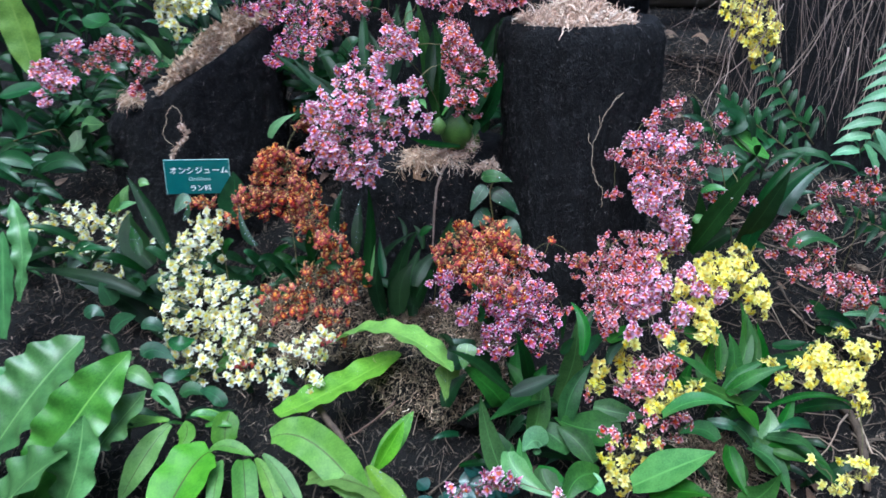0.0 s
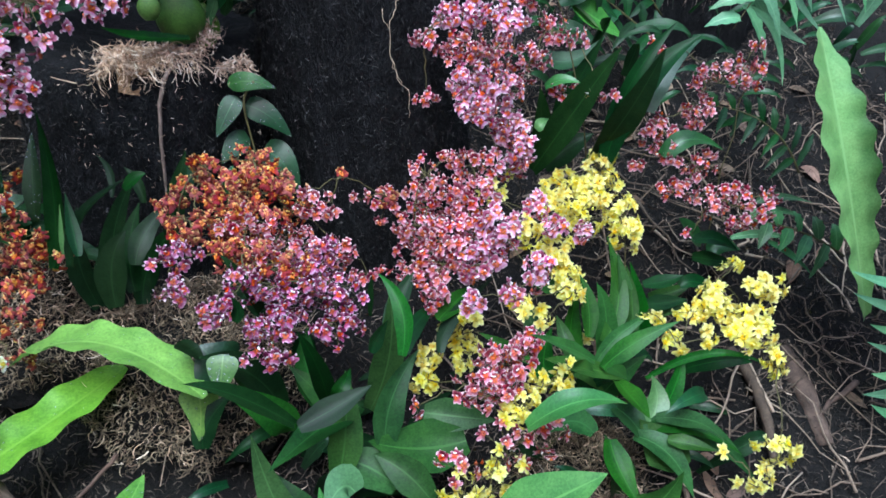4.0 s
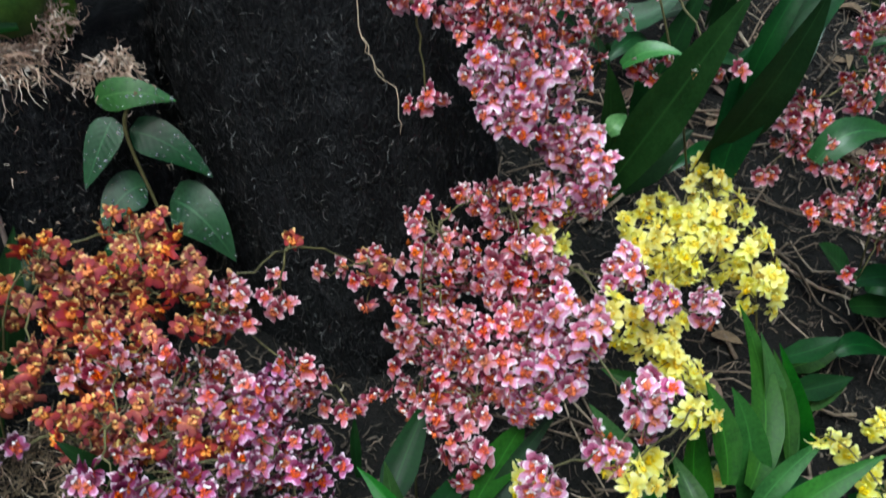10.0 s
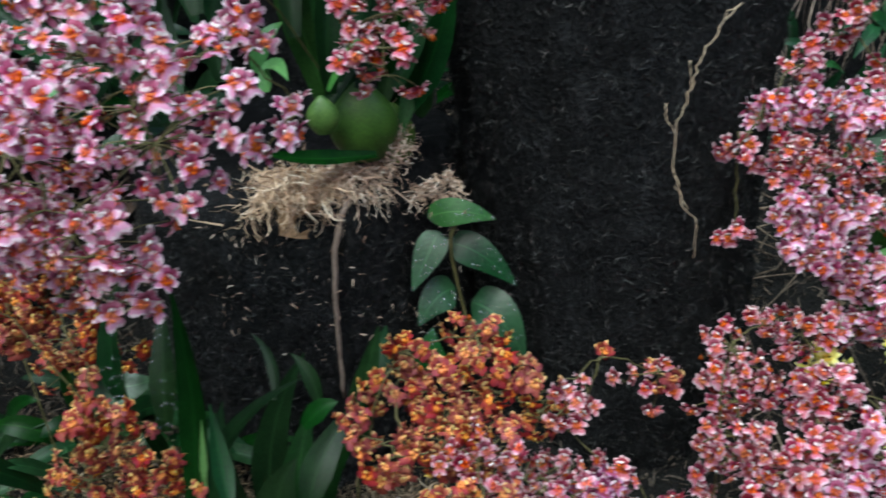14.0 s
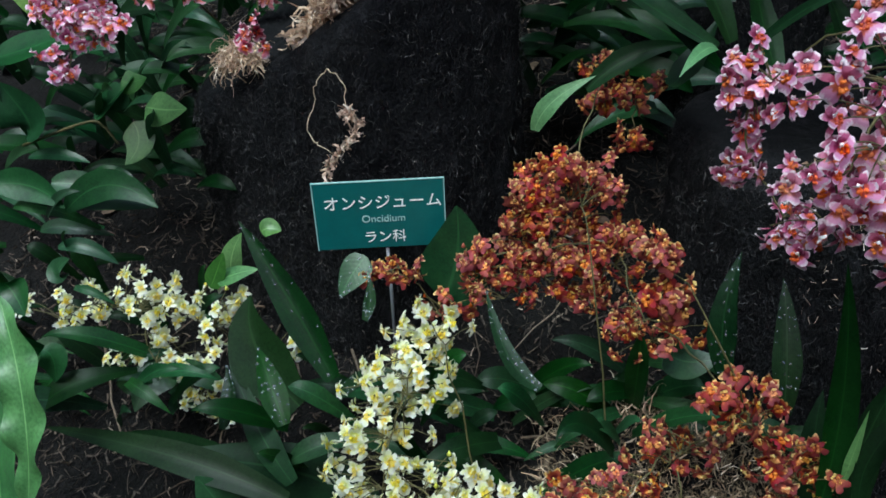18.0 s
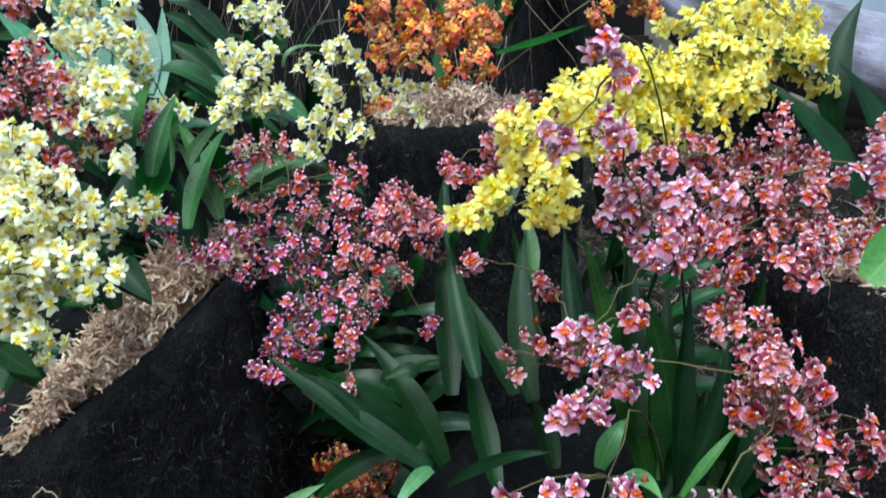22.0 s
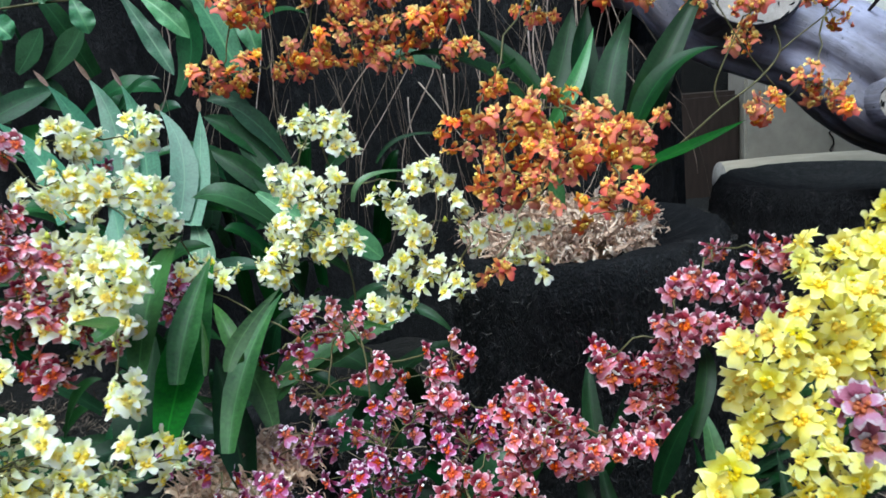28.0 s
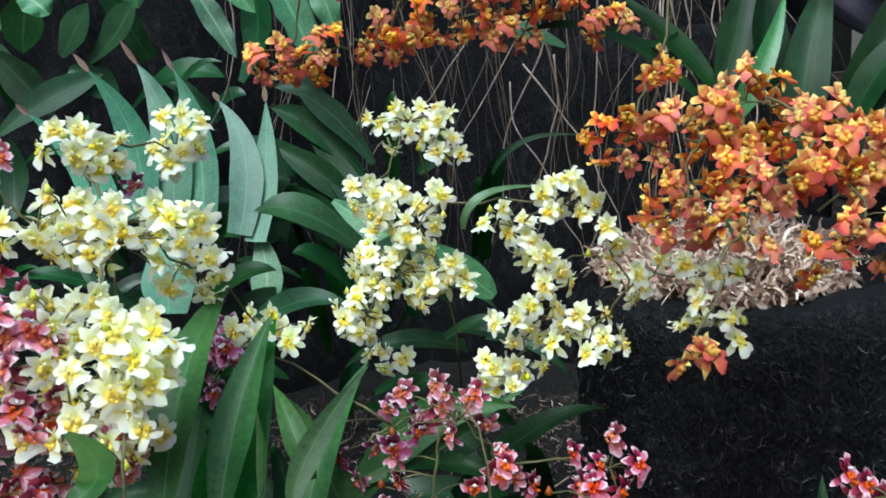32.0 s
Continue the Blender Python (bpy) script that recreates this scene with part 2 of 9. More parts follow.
M["vine"] = leaf_mat("vine_leaf", srgb(17, 52, 27), srgb(38, 82, 44), srgb(44, 90, 50), 0.34, 0.36, 0.18, 0.03, 60.0, 0.4, 0.1)
M["vine_light"] = leaf_mat("young_vine_leaf", srgb(56, 102, 50), srgb(86, 136, 66), srgb(98, 148, 78), 0.32, 0.42, 0.25, 0.03, 60.0, 0.4, 0.1)
M["fern"] = leaf_mat("fern_leaflet", srgb(54, 100, 66), srgb(92, 146, 98), srgb(100, 152, 100), 0.42, 0.4, 0.3, 0.05, 70.0, 0.4, 0.05)
# the fern leaflet again for shaded spots, with that shade put into its greens
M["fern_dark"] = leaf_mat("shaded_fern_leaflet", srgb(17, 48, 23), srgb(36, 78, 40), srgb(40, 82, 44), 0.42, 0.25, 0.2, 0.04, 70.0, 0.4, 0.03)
M["fern_blue"] = leaf_mat("broad_fern_lobe", srgb(58, 104, 82), srgb(92, 146, 114), srgb(96, 148, 112), 0.4, 0.4, 0.3, 0.03, 60.0, 0.3, 0.05)
M["bark"] = rough_mat("tree_fern_trunk", [(0.3, (0.002, 0.002, 0.0025, 1)), (0.55, (0.009, 0.009, 0.010, 1)), (0.75, (0.042, 0.042, 0.045, 1))], 90, 0.8, 1.0, 0.014, (1, 1, 0.45), 0.12)
M["fibre"] = island_mat("tree_fern_fibre", [(0.0, (0.004, 0.004, 0.004, 1)), (0.5, (0.010, 0.010, 0.011, 1)), (0.9, (0.036, 0.035, 0.037, 1)), (1.0, (0.12, 0.11, 0.10, 1))], 0.5, spec=0.25)
M["moss"] = island_mat("dry_sphagnum", [(0.0, srgb(140, 106, 82)), (0.4, srgb(204, 168, 136)), (0.8, srgb(232, 204, 174)), (1.0, srgb(248, 234, 214))], 0.85, 0.1)
M["moss_pale"] = island_mat("pale_sphagnum", [(0.0, srgb(130, 96, 80)), (0.4, srgb(194, 158, 134)), (0.8, srgb(224, 198, 176)), (1.0, srgb(244, 230, 214))], 0.85, 0.1)
M["moss_bed"] = rough_mat("moss_bed", [(0.3, srgb(96, 70, 50)), (0.7, srgb(176, 142, 110))], 160, 0.95, 1.0, 0.004)
M["moss_old"] = island_mat("old_grey_moss", [(0.0, srgb(58, 48, 38)), (0.5, srgb(110, 96, 78)), (1.0, srgb(170, 150, 124))], 0.9, 0.1)
M["soil"] = rough_mat("peat_soil", [(0.3, srgb(7, 7, 7)), (0.6, srgb(16, 14, 13)), (0.85, srgb(40, 34, 30))], 34, 0.95, 1.0, 0.016, fine=260)
M["litter"] = island_mat("leaf_litter", [(0.0, srgb(14, 12, 10)), (0.7, srgb(38, 31, 26)), (0.92, srgb(92, 77, 65)), (1.0, srgb(186, 166, 148))], 0.8)
M["twig"] = island_mat("dry_twig", [(0.0, srgb(44, 36, 30)), (0.6, srgb(96, 80, 68)), (1.0, srgb(176, 156, 136))], 0.85)
M["dead_leaf"] = leaf_mat("dead_leaf", srgb(78, 60, 48), srgb(140, 116, 98), srgb(92, 74, 60), 0.7, 0.3, 0.1, 0.04, 60.0, 0.4, 0.0)
M["root"] = rough_mat("aerial_root", [(0.3, srgb(112, 94, 84)), (0.7, srgb(184, 164, 150))], 80, 0.8, 0.5, 0.001, vary=0.3)
M["root_red"] = island_mat("root_curtain", [(0.0, srgb(46, 36, 34)), (0.5, srgb(98, 80, 72)), (0.85, srgb(158, 136, 124)), (1.0, srgb(206, 188, 174))], 0.8)
M["root_tan"] = island_mat("tan_root_tangle", [(0.0, srgb(44, 36, 30)), (0.6, srgb(98, 82, 70)), (1.0, srgb(186, 166, 146))], 0.8)
M["root_pale"] = rough_mat("pale_root", [(0.3, srgb(176, 150, 122)), (0.7, srgb(226, 206, 178))], 120, 0.8, 0.4, 0.001)
def log_mat():
    k = Nodes("driftwood", 0.75, 0.3)
    g = k.noise(3.0, 8, 0.6, "UV", (7, 1.1, 1))
    big = k.noise(9, 4, 0.6)
    c = k.ramp(g, [(0.26, srgb(52, 47, 48)), (0.5, srgb(98, 95, 108)), (0.76, srgb(154, 154, 180))])
    c = k.mix(0.55, c, k.ramp(big, [(0.32, srgb(58, 50, 48)), (0.5, srgb(110, 107, 116)), (0.68, srgb(168, 168, 192))]))
    speck = k.noise(160, 4, 0.7)
    c = k.mix(k.ramp(speck, [(0.60, (0, 0, 0, 1)), (0.70, (0.7, 0.7, 0.7, 1))]), c, srgb(38, 34, 34))
    k.colour(c).bump(g, 0.6, 0.004)
    return k.m


M["log"] = log_mat()
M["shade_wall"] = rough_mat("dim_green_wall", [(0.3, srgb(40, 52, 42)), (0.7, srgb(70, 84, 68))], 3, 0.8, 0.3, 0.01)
M["cut_wood"] = rough_mat("weathered_cut_wood", [(0.3, srgb(118, 110, 106)), (0.7, srgb(176, 168, 162))], 40, 0.85, 0.6, 0.002)
M["bamboo"] = rough_mat("weathered_board", [(0.3, srgb(138, 126, 110)), (0.7, srgb(178, 166, 148))], 18, 0.7, 0.3, 0.002, (0.4, 3, 3))
M["wall"] = rough_mat("painted_panel", [(0.3, srgb(202, 200, 194)), (0.7, srgb(220, 218, 211))], 6, 0.55, 0.1, 0.001)
M["sheet"] = rough_mat("blue_grey_sheet", [(0.3, srgb(166, 177, 196)), (0.7, srgb(184, 195, 213))], 9, 0.45, 0.1, 0.001)
M["concrete"] = rough_mat("pale_concrete", [(0.3, srgb(142, 134, 124)), (0.7, srgb(178, 170, 158))], 14, 0.85, 0.4, 0.003)
M["dark_wood"] = rough_mat("dark_wood", [(0.3, srgb(34, 27, 24)), (0.7, srgb(62, 48, 42))], 30, 0.8, 0.5, 0.003, (3, 3, 0.4))
M["metal"] = Nodes("grey_metal", 0.35).colour(srgb(150, 154, 160)).m
M["metal"].node_tree.nodes["Principled BSDF"].inputs["Metallic"].default_value = 0.35
M["cover"] = leaf_mat("round_cover_leaf", srgb(18, 54, 48), srgb(38, 82, 72), srgb(40, 82, 70), 0.3, 0.4, 0.1, 0.04, 40.0, 0.3, 0.3)
M["plate"] = rough_mat("green_label_plate", [(0.3, srgb(12, 84, 84)), (0.7, srgb(20, 100, 98))], 40, 0.4, 0.05, 0.0005, spec=0.5)
M["paint"] = rough_mat("white_lettering", [(0.3, srgb(226, 230, 226)), (0.7, srgb(240, 242, 240))], 200, 0.5, 0.1, 0.0003)
M["worn"] = rough_mat("worn_plate_edge", [(0.3, srgb(110, 170, 165)), (0.7, srgb(190, 215, 210))], 200, 0.6, 0.1, 0.0003)


# ---------- mesh helpers ----------
def mesh(name, verts, faces, mats, ids=None, uv=None, smooth=True):
    me = bpy.data.meshes.new(name)
    me.from_pydata([tuple(v) for v in verts], [], [tuple(f) for f in faces])
    for m in mats if isinstance(mats, (list, tuple)) else [mats]:
        me.materials.append(m)
    if ids is not None:
        me.polygons.foreach_set("material_index", ids)
    if uv is not None:
        layer = me.uv_layers.new(name="UVMap")
        idx = np.empty(len(me.loops), dtype=np.int32)
        me.loops.foreach_get("vertex_index", idx)
        layer.data.foreach_set("uv", np.asarray(uv, dtype=np.float32)[idx].ravel())
    me.polygons.foreach_set("use_smooth", [smooth] * len(me.polygons))
    me.update()
    return me


def part(name, me, parent, label="", kind=""):
    ob = new(name, me)
    ob.parent = parent
    return tagged(ob, label, kind=kind)


def thing(name, place, label, category, group="", kind=""):
    ob = new(name)
    ob.location = place
    ob.empty_display_size = 0.02
    return tagged(ob, label, category, group, kind)


def rnd(a, b):
    return random.uniform(a, b)


def tube(points, r0, r1, sides=5, cap=True):
    """Verts and faces of a tapering tube along points."""
    pts = [Vector(p) for p in points]
    verts, faces = [], []
    ref = Vector((0.31, 0.87, 0.38))
    for i, p in enumerate(pts):
        d = (pts[min(i + 1, len(pts) - 1)] - pts[max(i - 1, 0)]).normalized()
        a = d.cross(ref).normalized()
        b = d.cross(a)
        r = r0 + (r1 - r0) * i / max(1, len(pts) - 1)
        for k in range(sides):
            w = 2 * math.pi * k / sides
            verts.append(p + a * (r * math.cos(w)) + b * (r * math.sin(w)))
    for i in range(len(pts) - 1):
        for k in range(sides):
            a, b = i * sides + k, i * sides + (k + 1) % sides
            faces.append((a, b, b + sides, a + sides))
    if cap:
        faces.append(tuple(range(sides))[::-1])
        faces.append(tuple(range(len(verts) - sides, len(verts))))
    return verts, faces


def join(pieces):
    """Several (verts, faces) as one."""
    verts, faces = [], []
    for v, f in pieces:
        o = len(verts)
        verts += list(v)
        faces += [tuple(i + o for i in q) for q in f]
    return verts, faces


def bend(a, b, lift, n=7, wob=0.0):
    """Points of an arch from a to b, lifted in the middle by the vector lift."""
    a, b, c = Vector(a), Vector(b), Vector(lift)
    out = []
    for i in range(n):
        s = i / (n - 1)
        p = a.lerp(b, s) + c * (4 * s * (1 - s))
        if wob and 0 < i < n - 1:
            p += Vector((rnd(-wob, wob), rnd(-wob, wob), rnd(-wob, wob)))
        out.append(p)
    return out


# ---------- leaves ----------
def blade(points, width, face, profile, fold=0.25, wave=0.0, waves=7, curl=0.0, across=5, twist=0.0, thick=0.0007):
    """A leaf blade along points: verts, faces, uv. face: which way its upper side looks. profile(s): share of the width."""
    pts = [Vector(p) for p in points]
    n = len(pts)
    face = Vector(face)
    verts, uv, faces = [], [], []
    ph, sides = rnd(0, 6), []
    for i, p in enumerate(pts):
        s = i / (n - 1)
        d = (pts[min(i + 1, n - 1)] - pts[max(i - 1, 0)]).normalized()
        side = d.cross(face)
        if side.length < 1e-4:
            side = d.cross(Vector((1, 0.2, 0)))
        side.normalize()
        up = side.cross(d).normalized()
        if twist:
            q = Matrix.Rotation(twist * s, 3, d)
            side, up = q @ side, q @ up
        w = width * 0.5 * profile(s)
        for k in range(across):
            e = 2 * k / (across - 1) - 1
            h = abs(e) * fold * w - curl * e * e * w
            if wave:
                h += wave * abs(e) ** 1.5 * math.sin(s * waves * 6.283 + ph + (1.7 if e > 0 else 0)) * min(1, 4 * s) * min(1, 4 * (1 - s) + 0.2)
            verts.append(p + side * (e * w) + up * h)
            uv.append((0.5 + e * 0.5, s))
    for i in range(n - 1):
        for k in range(across - 1):
            a = i * across + k
            faces.append((a, a + 1, a + across + 1, a + across))
    return verts, faces, uv


def strap_profile(s):
    return (0.45 + 0.55 * min(1, s / 0.35) ** 0.8) * max(0.015, 1 - max(0, (s - 0.33) / 0.67) ** 1.7)


def nest_profile(s):
    return (0.22 + 0.78 * min(1, s / 0.5) ** 0.9) * max(0.02, 1 - max(0, (s - 0.58) / 0.42) ** 2.0) ** 0.85


def heart_profile(s):
    return max(0.03, math.sin(math.pi * min(1, s ** 0.62 * 0.97 + 0.03)) ** 0.8)


def oval_profile(s):
    return max(0.03, math.sin(math.pi * (0.03 + 0.97 * s) ** 0.85) ** 0.75)


def lobe_profile(s):
    return (0.7 + 0.3 * min(1, s / 0.3)) * max(0.015, 1 - max(0, (s - 0.3) / 0.7) ** 1.45)


def tongue_profile(s):
    return (0.45 + 0.55 * min(1, s / 0.3)) * max(0.05, 1 - max(0, (s - 0.72) / 0.28) ** 2.4) ** 0.6


PROFILES = dict(tongue=tongue_profile, lobe=lobe_profile, strap=strap_profile, nest=nest_profile, heart=heart_profile, oval=oval_profile)


def leaf(parent, name, a, m, b, width, mat="strap", shape="strap", face=(0, -0.6, 0.8), fold=0.28, wave=0.0, waves=6, curl=0.0, steps=13, across=5, label=""):
    """One leaf of a plant from a through m to b (world places)."""
    o = parent.location
    a, m, b = Vector(a) - o, Vector(m) - o, Vector(b) - o
    if wave > 0.003:
        steps, waves, wave = 48, max(3, round((b - a).length / 0.042)), wave * 0.36
    pts = bend(a, b, m - (a + b) / 2, steps)
    f = Vector(face) + Vector((rnd(-0.3, 0.3), rnd(-0.15, 0.15), rnd(-0.15, 0.15)))
    if shape == "heart":
        fold, curl = 0.12, 0.15
    v, q, uv = blade(pts, width * (0.86 if shape == "strap" else 1.05), f, PROFILES[shape], fold * rnd(0.7, 1.3), wave, waves, curl, 9 if wave else across, rnd(-0.25, 0.25))
    return part(name, mesh(name, v, q, M[mat], uv=uv), parent, label)


def dew(on, n, r=0.0011):
    """Water drops standing on a leaf."""
    me = on.data
    polys = [q for q in me.polygons if q.area > 0]
    verts, faces, ids = [], [], []
    for _ in range(n):
        q = random.choice(polys)
        w = [rnd(0.1, 1) for _ in q.vertices]
        c = sum((me.vertices[k].co * x for k, x in zip(q.vertices, w)), Vector()) / sum(w)
        up = q.normal if q.normal.z - q.normal.y > 0 else -q.normal
        a = up.orthogonal().normalized()
        b = up.cross(a)
        rr, o = r * rnd(0.5, 1.6), len(verts)
        for ring, (h, t) in enumerate(((0.0, 1.0), (0.55, 0.75))):
            for k in range(6):
                e = 6.2832 * k / 6
                verts.append(c + up * (rr * h) + (a * math.cos(e) + b * math.sin(e)) * rr * t)
        verts.append(c + up * rr * 0.75)
        for k in range(6):
            m = (k + 1) % 6
            faces += [(o + k, o + m, o + 6 + m, o + 6 + k), (o + 6 + k, o + 6 + m, o + 12)]
    part("dew", mesh("dew", verts, faces, M["dew"]), on, "clear water drops", "stuff")


def bulb(plant, at, w, h):
    """A flattened green pseudobulb."""
    c = Vector(at) - plant.location
    verts, faces, uv = [], [], []
    na, nr = 14, 9
    for i in range(nr + 1):
        s = i / nr
        r = 0.5 * w * math.sin(math.pi * min(0.97, 0.12 + 0.86 * s)) ** 0.8
        for k in range(na):
            q = 2 * math.pi * k / na
            verts.append(c + Vector((r * math.cos(q), 0.55 * r * math.sin(q), h * (s - 0.5))))
            uv.append((k / na, s))
    for i in range(nr):
        for k in range(na):
            e = (k + 1) % na
            faces.append((i * na + k, i * na + e, (i + 1) * na + e, (i + 1) * na + k))
    faces.append(tuple(range(len(verts) - na, len(verts))))
    return part("pseudobulb", mesh("pseudobulb", verts, faces, M["bulb"], uv=uv), plant)


def smooth_path(pts, n=5):
    """Points on a Catmull-Rom curve through pts."""
    p = [Vector(q) for q in pts]
    p = [p[0] * 2 - p[1]] + p + [p[-1] * 2 - p[-2]]
    out = []
    for i in range(1, len(p) - 2):
        for k in range(n):
            t = k / n
            a, b, c, d = p[i - 1 : i + 3]
            out.append(0.5 * ((2 * b) + (c - a) * t + (2 * a - 5 * b + 4 * c - d) * t * t + (3 * b - a - 3 * c + d) * t ** 3))
    return out + [p[-2]]


def stem(plant, pts, r=0.0016, mat="stem", name="stem", knobs=0.0):
    o = plant.location
    path = [p - o + Vector((rnd(-1, 1), rnd(-1, 1), rnd(-1, 1))) * knobs for p in smooth_path(pts)]
    v, f = tube(path, r, r * 0.7, 6)
    return part(name, mesh(name, v, f, M[mat]), plant)


def frond(plant, mat, a, m, b, n, length, width):
    """A fern frond: a midrib with leaflets on both sides, each a mesh of its own."""
    o = plant.location
    a, m, b = Vector(a) - o, Vector(m) - o, Vector(b) - o
    pts = bend(a, b, m - (a + b) / 2, 2 * n + 3)
    v, f = tube(pts, 0.0016, 0.0007, 5)
    rib = part("frond", mesh("frond", v, f, M["stem"]), plant)
    for i in range(1, 2 * n + 2):
        s = i / (2 * n + 2)
        d = (pts[i + 1] - pts[i - 1]).normalized() if i < 2 * n + 2 else d
        side = d.cross(Vector((0, -0.8, 0.6))).normalized() * (1 if i % 2 else -1)
        ln = length * (1 - 0.55 * s) * rnd(0.85, 1.1)
        tip = pts[i] + (side * 0.85 + d * 0.5).normalized() * ln + Vector((0, -0.1, -0.25)) * ln
        mid = (pts[i] + tip) / 2 + Vector((0, -0.05, 0.12)) * ln
        q = bend(pts[i], tip, mid - (pts[i] + tip) / 2, 9)
        vv, ff, uv = blade(q, width, Vector((rnd(-0.3, 0.3), -0.7, 0.7)), strap_profile, 0.2, 0.0015, 4, 0, 5, rnd(-0.3, 0.3))
        part("leaflet", mesh("leaflet", vv, ff, M[mat], uv=uv), rib)


# ---------- flowers ----------
LIP = (0.40, 0.60, 0.96, 1.06, 0.74)
SEPAL = (0.42, 0.90, 1.05, 0.50)
LOBE = (0.5, 1.0, 0.8)


def petal(verts, faces, ids, uv, origin, direction, normal, length, width, mat, shape, cup=0.2, curl=0.0, ruffle=0.08, notch=0.0, across=3):
    """A small ruffled petal. cup: its edges rise; curl: its tip rises (or falls back, below nought)."""
    d, n = Vector(direction).normalized(), Vector(normal).normalized()
    s = d.cross(n).normalized()
    n = s.cross(d)
    o, rows, ph = len(verts), len(shape), rnd(0, 6.28)
    for r, w in enumerate(shape):
        t = r / (rows - 1)
        for k in range(across):
            e = 2 * k / (across - 1) - 1
            along = t - notch * (1 - abs(e)) * t ** 3 - 0.14 * e * e * t ** 3 + rnd(-0.07, 0.07) * t
            h = cup * width * 0.5 * e * e * w + curl * length * t * t + ruffle * length * t * math.sin(5.0 * e + 4.0 * t + ph)
            verts.append(Vector(origin) + d * (length * along) + s * (e * width * 0.5 * w) + n * h)
            uv.append((0.5 + 0.5 * e, t))
    for r in range(rows - 1):
        for c in range(across - 1):
            a = o + r * across + c
            faces.append((a, a + 1, a + across + 1, a + across))
            ids.append(mat)


def lump(verts, faces, ids, uv, at, r, mat, squash=1.0):
    o = len(verts)
    x, y, z = at
    verts += [Vector((x + r, y, z)), Vector((x, y + r, z)), Vector((x - r, y, z)), Vector((x, y - r, z)), Vector((x, y, z + r * squash)), Vector((x, y, z - r * 0.5))]
    uv += [(0.5, 0.5)] * 6
    for k in range(4):
        faces.append((o + k, o + (k + 1) % 4, o + 4))
        faces.append((o + (k + 1) % 4, o + k, o + 5))
        ids += [mat, mat]


def flower_mesh(kind, size, open_):
    """An orchid flower that faces +z, its broad ruffled lip towards -y."""
    v, f, ids, uv = [], [], [], []
    L, T, C, W = range(4)
    j = lambda a=0.14: rnd(1 - a, 1 + a)
    star = kind in ("yellow", "cream")
    # the lip: a broad notched ruffled blade, and two side lobes; narrower and starry in yellow and cream
    wide = {"yellow": 0.56, "cream": 0.66, "orange": 0.72, "rust": 0.66}.get(kind, 0.62) * j(0.15)
    long = {"yellow": 0.56, "cream": 0.56}.get(kind, 0.54) * j(0.12)
    petal(v, f, ids, uv, (0, -0.05, 0.06), (0.08 * j(3), -1, 0.25 * open_ - 0.2), (0, 0.2, 1), long, wide, L, LIP, -0.4 * j(0.8), -0.15 * j(1.2), 0.12, 0.30 * j(0.4), 5)
    for sx in (-1, 1):
        petal(v, f, ids, uv, (sx * 0.04, -0.03, 0.05), (sx, -0.12 * j(0.8), 0.25), (0, 0.1, 1), 0.36 * j(), 0.27 * j(), L, LOBE, 0.2, -0.2 * j(0.9), 0.1)
    # petals and sepals
    for sx in (-1, 1):
        petal(v, f, ids, uv, (sx * 0.03, 0.05, 0.02), (sx * 0.7, 0.75 * j(0.3), 0.3), (0, -0.1, 1), 0.42 * j(), 0.27 * j(), T, SEPAL, 0.4, -0.2 * j(1.2), 0.16)
        petal(v, f, ids, uv, (sx * 0.03, -0.02, -0.05), (sx * 0.85, -0.3 * j(0.6), -0.35), (0, 0, 1), 0.48 * j(), (0.2 if star else 0.17) * j(), T, SEPAL, 0.25, -0.25 * j(0.9), 0.12)
    petal(v, f, ids, uv, (0, 0.07, 0.02), (0.12 * j(), 1, 0.45), (0, -0.3, 1), 0.43 * j(), 0.25 * j(), T, SEPAL, 0.35, 0.15 * j(1.5), 0.12)
    # the warty crest, the column and its two small wings
    big = {"cream": 0.085, "orange": 0.115, "rust": 0.095, "yellow": 0.08}.get(kind, 0.085)
    for x, y, q in ((-0.11, -0.1, 1.0), (0.11, -0.1, 1.0), (0.0, -0.24, 0.9), (-0.05, -0.02, 0.7), (0.07, -0.17, 0.7), (-0.1, -0.19, 0.5)):
        lump(v, f, ids, uv, (x * j(0.3), y * j(0.3), 0.10), big * q * j(0.35), C, 1.3 * j(0.4))
    lump(v, f, ids, uv, (0, 0.08, 0.17), 0.07, W, 1.6)
    for sx in (-1, 1):
        petal(v, f, ids, uv, (sx * 0.02, 0.06, 0.16), (sx, 0.3 * j(0.8), 0.7), (0, -0.6, 0.6), 0.16 * j(0.3), 0.12 * j(0.3), W, LOBE, 0.2, 0.1, 0.15)
    v = [p * size for p in v]
    return mesh("flower", v, f, [M[kind, q] for q in ORDER], ids, uv)


SIZE = dict(pink=0.0166, rose=0.0154, plum=0.0156, orange=0.0173, rust=0.0166, yellow=0.0170, cream=0.0156)
FLOWERS = {k: [flower_mesh(k, SIZE[k] * rnd(0.9, 1.08), rnd(0.0, 2.0)) for _ in range(12)] for k in PET}
bv, bf, bi = [], [], []
lump(bv, bf, bi, [], (0, 0, 0), 0.0022, 0, 1.9)
BUDS = {"pale": mesh("bud", bv, bf, M["bud_pale"]), "red": mesh("bud", bv, bf, M["bud_red"])}

WORDS = {
    "pink": "pink and magenta", "plum": "plum and pink", "rose": "rose-red and pink", "orange": "orange and yellow", "rust": "rust-orange", "yellow": "bright yellow", "cream": "cream-white, yellow-centred",
}


def orchid(kind, place, label):
    ob = thing("orchid", place, label, "orchid", "flowering orchids in the bed")
    ob["nodes"] = 0
    SPINE[ob.name] = [Vector((0, 0, 0.01))]
    return ob


SPINE = {}


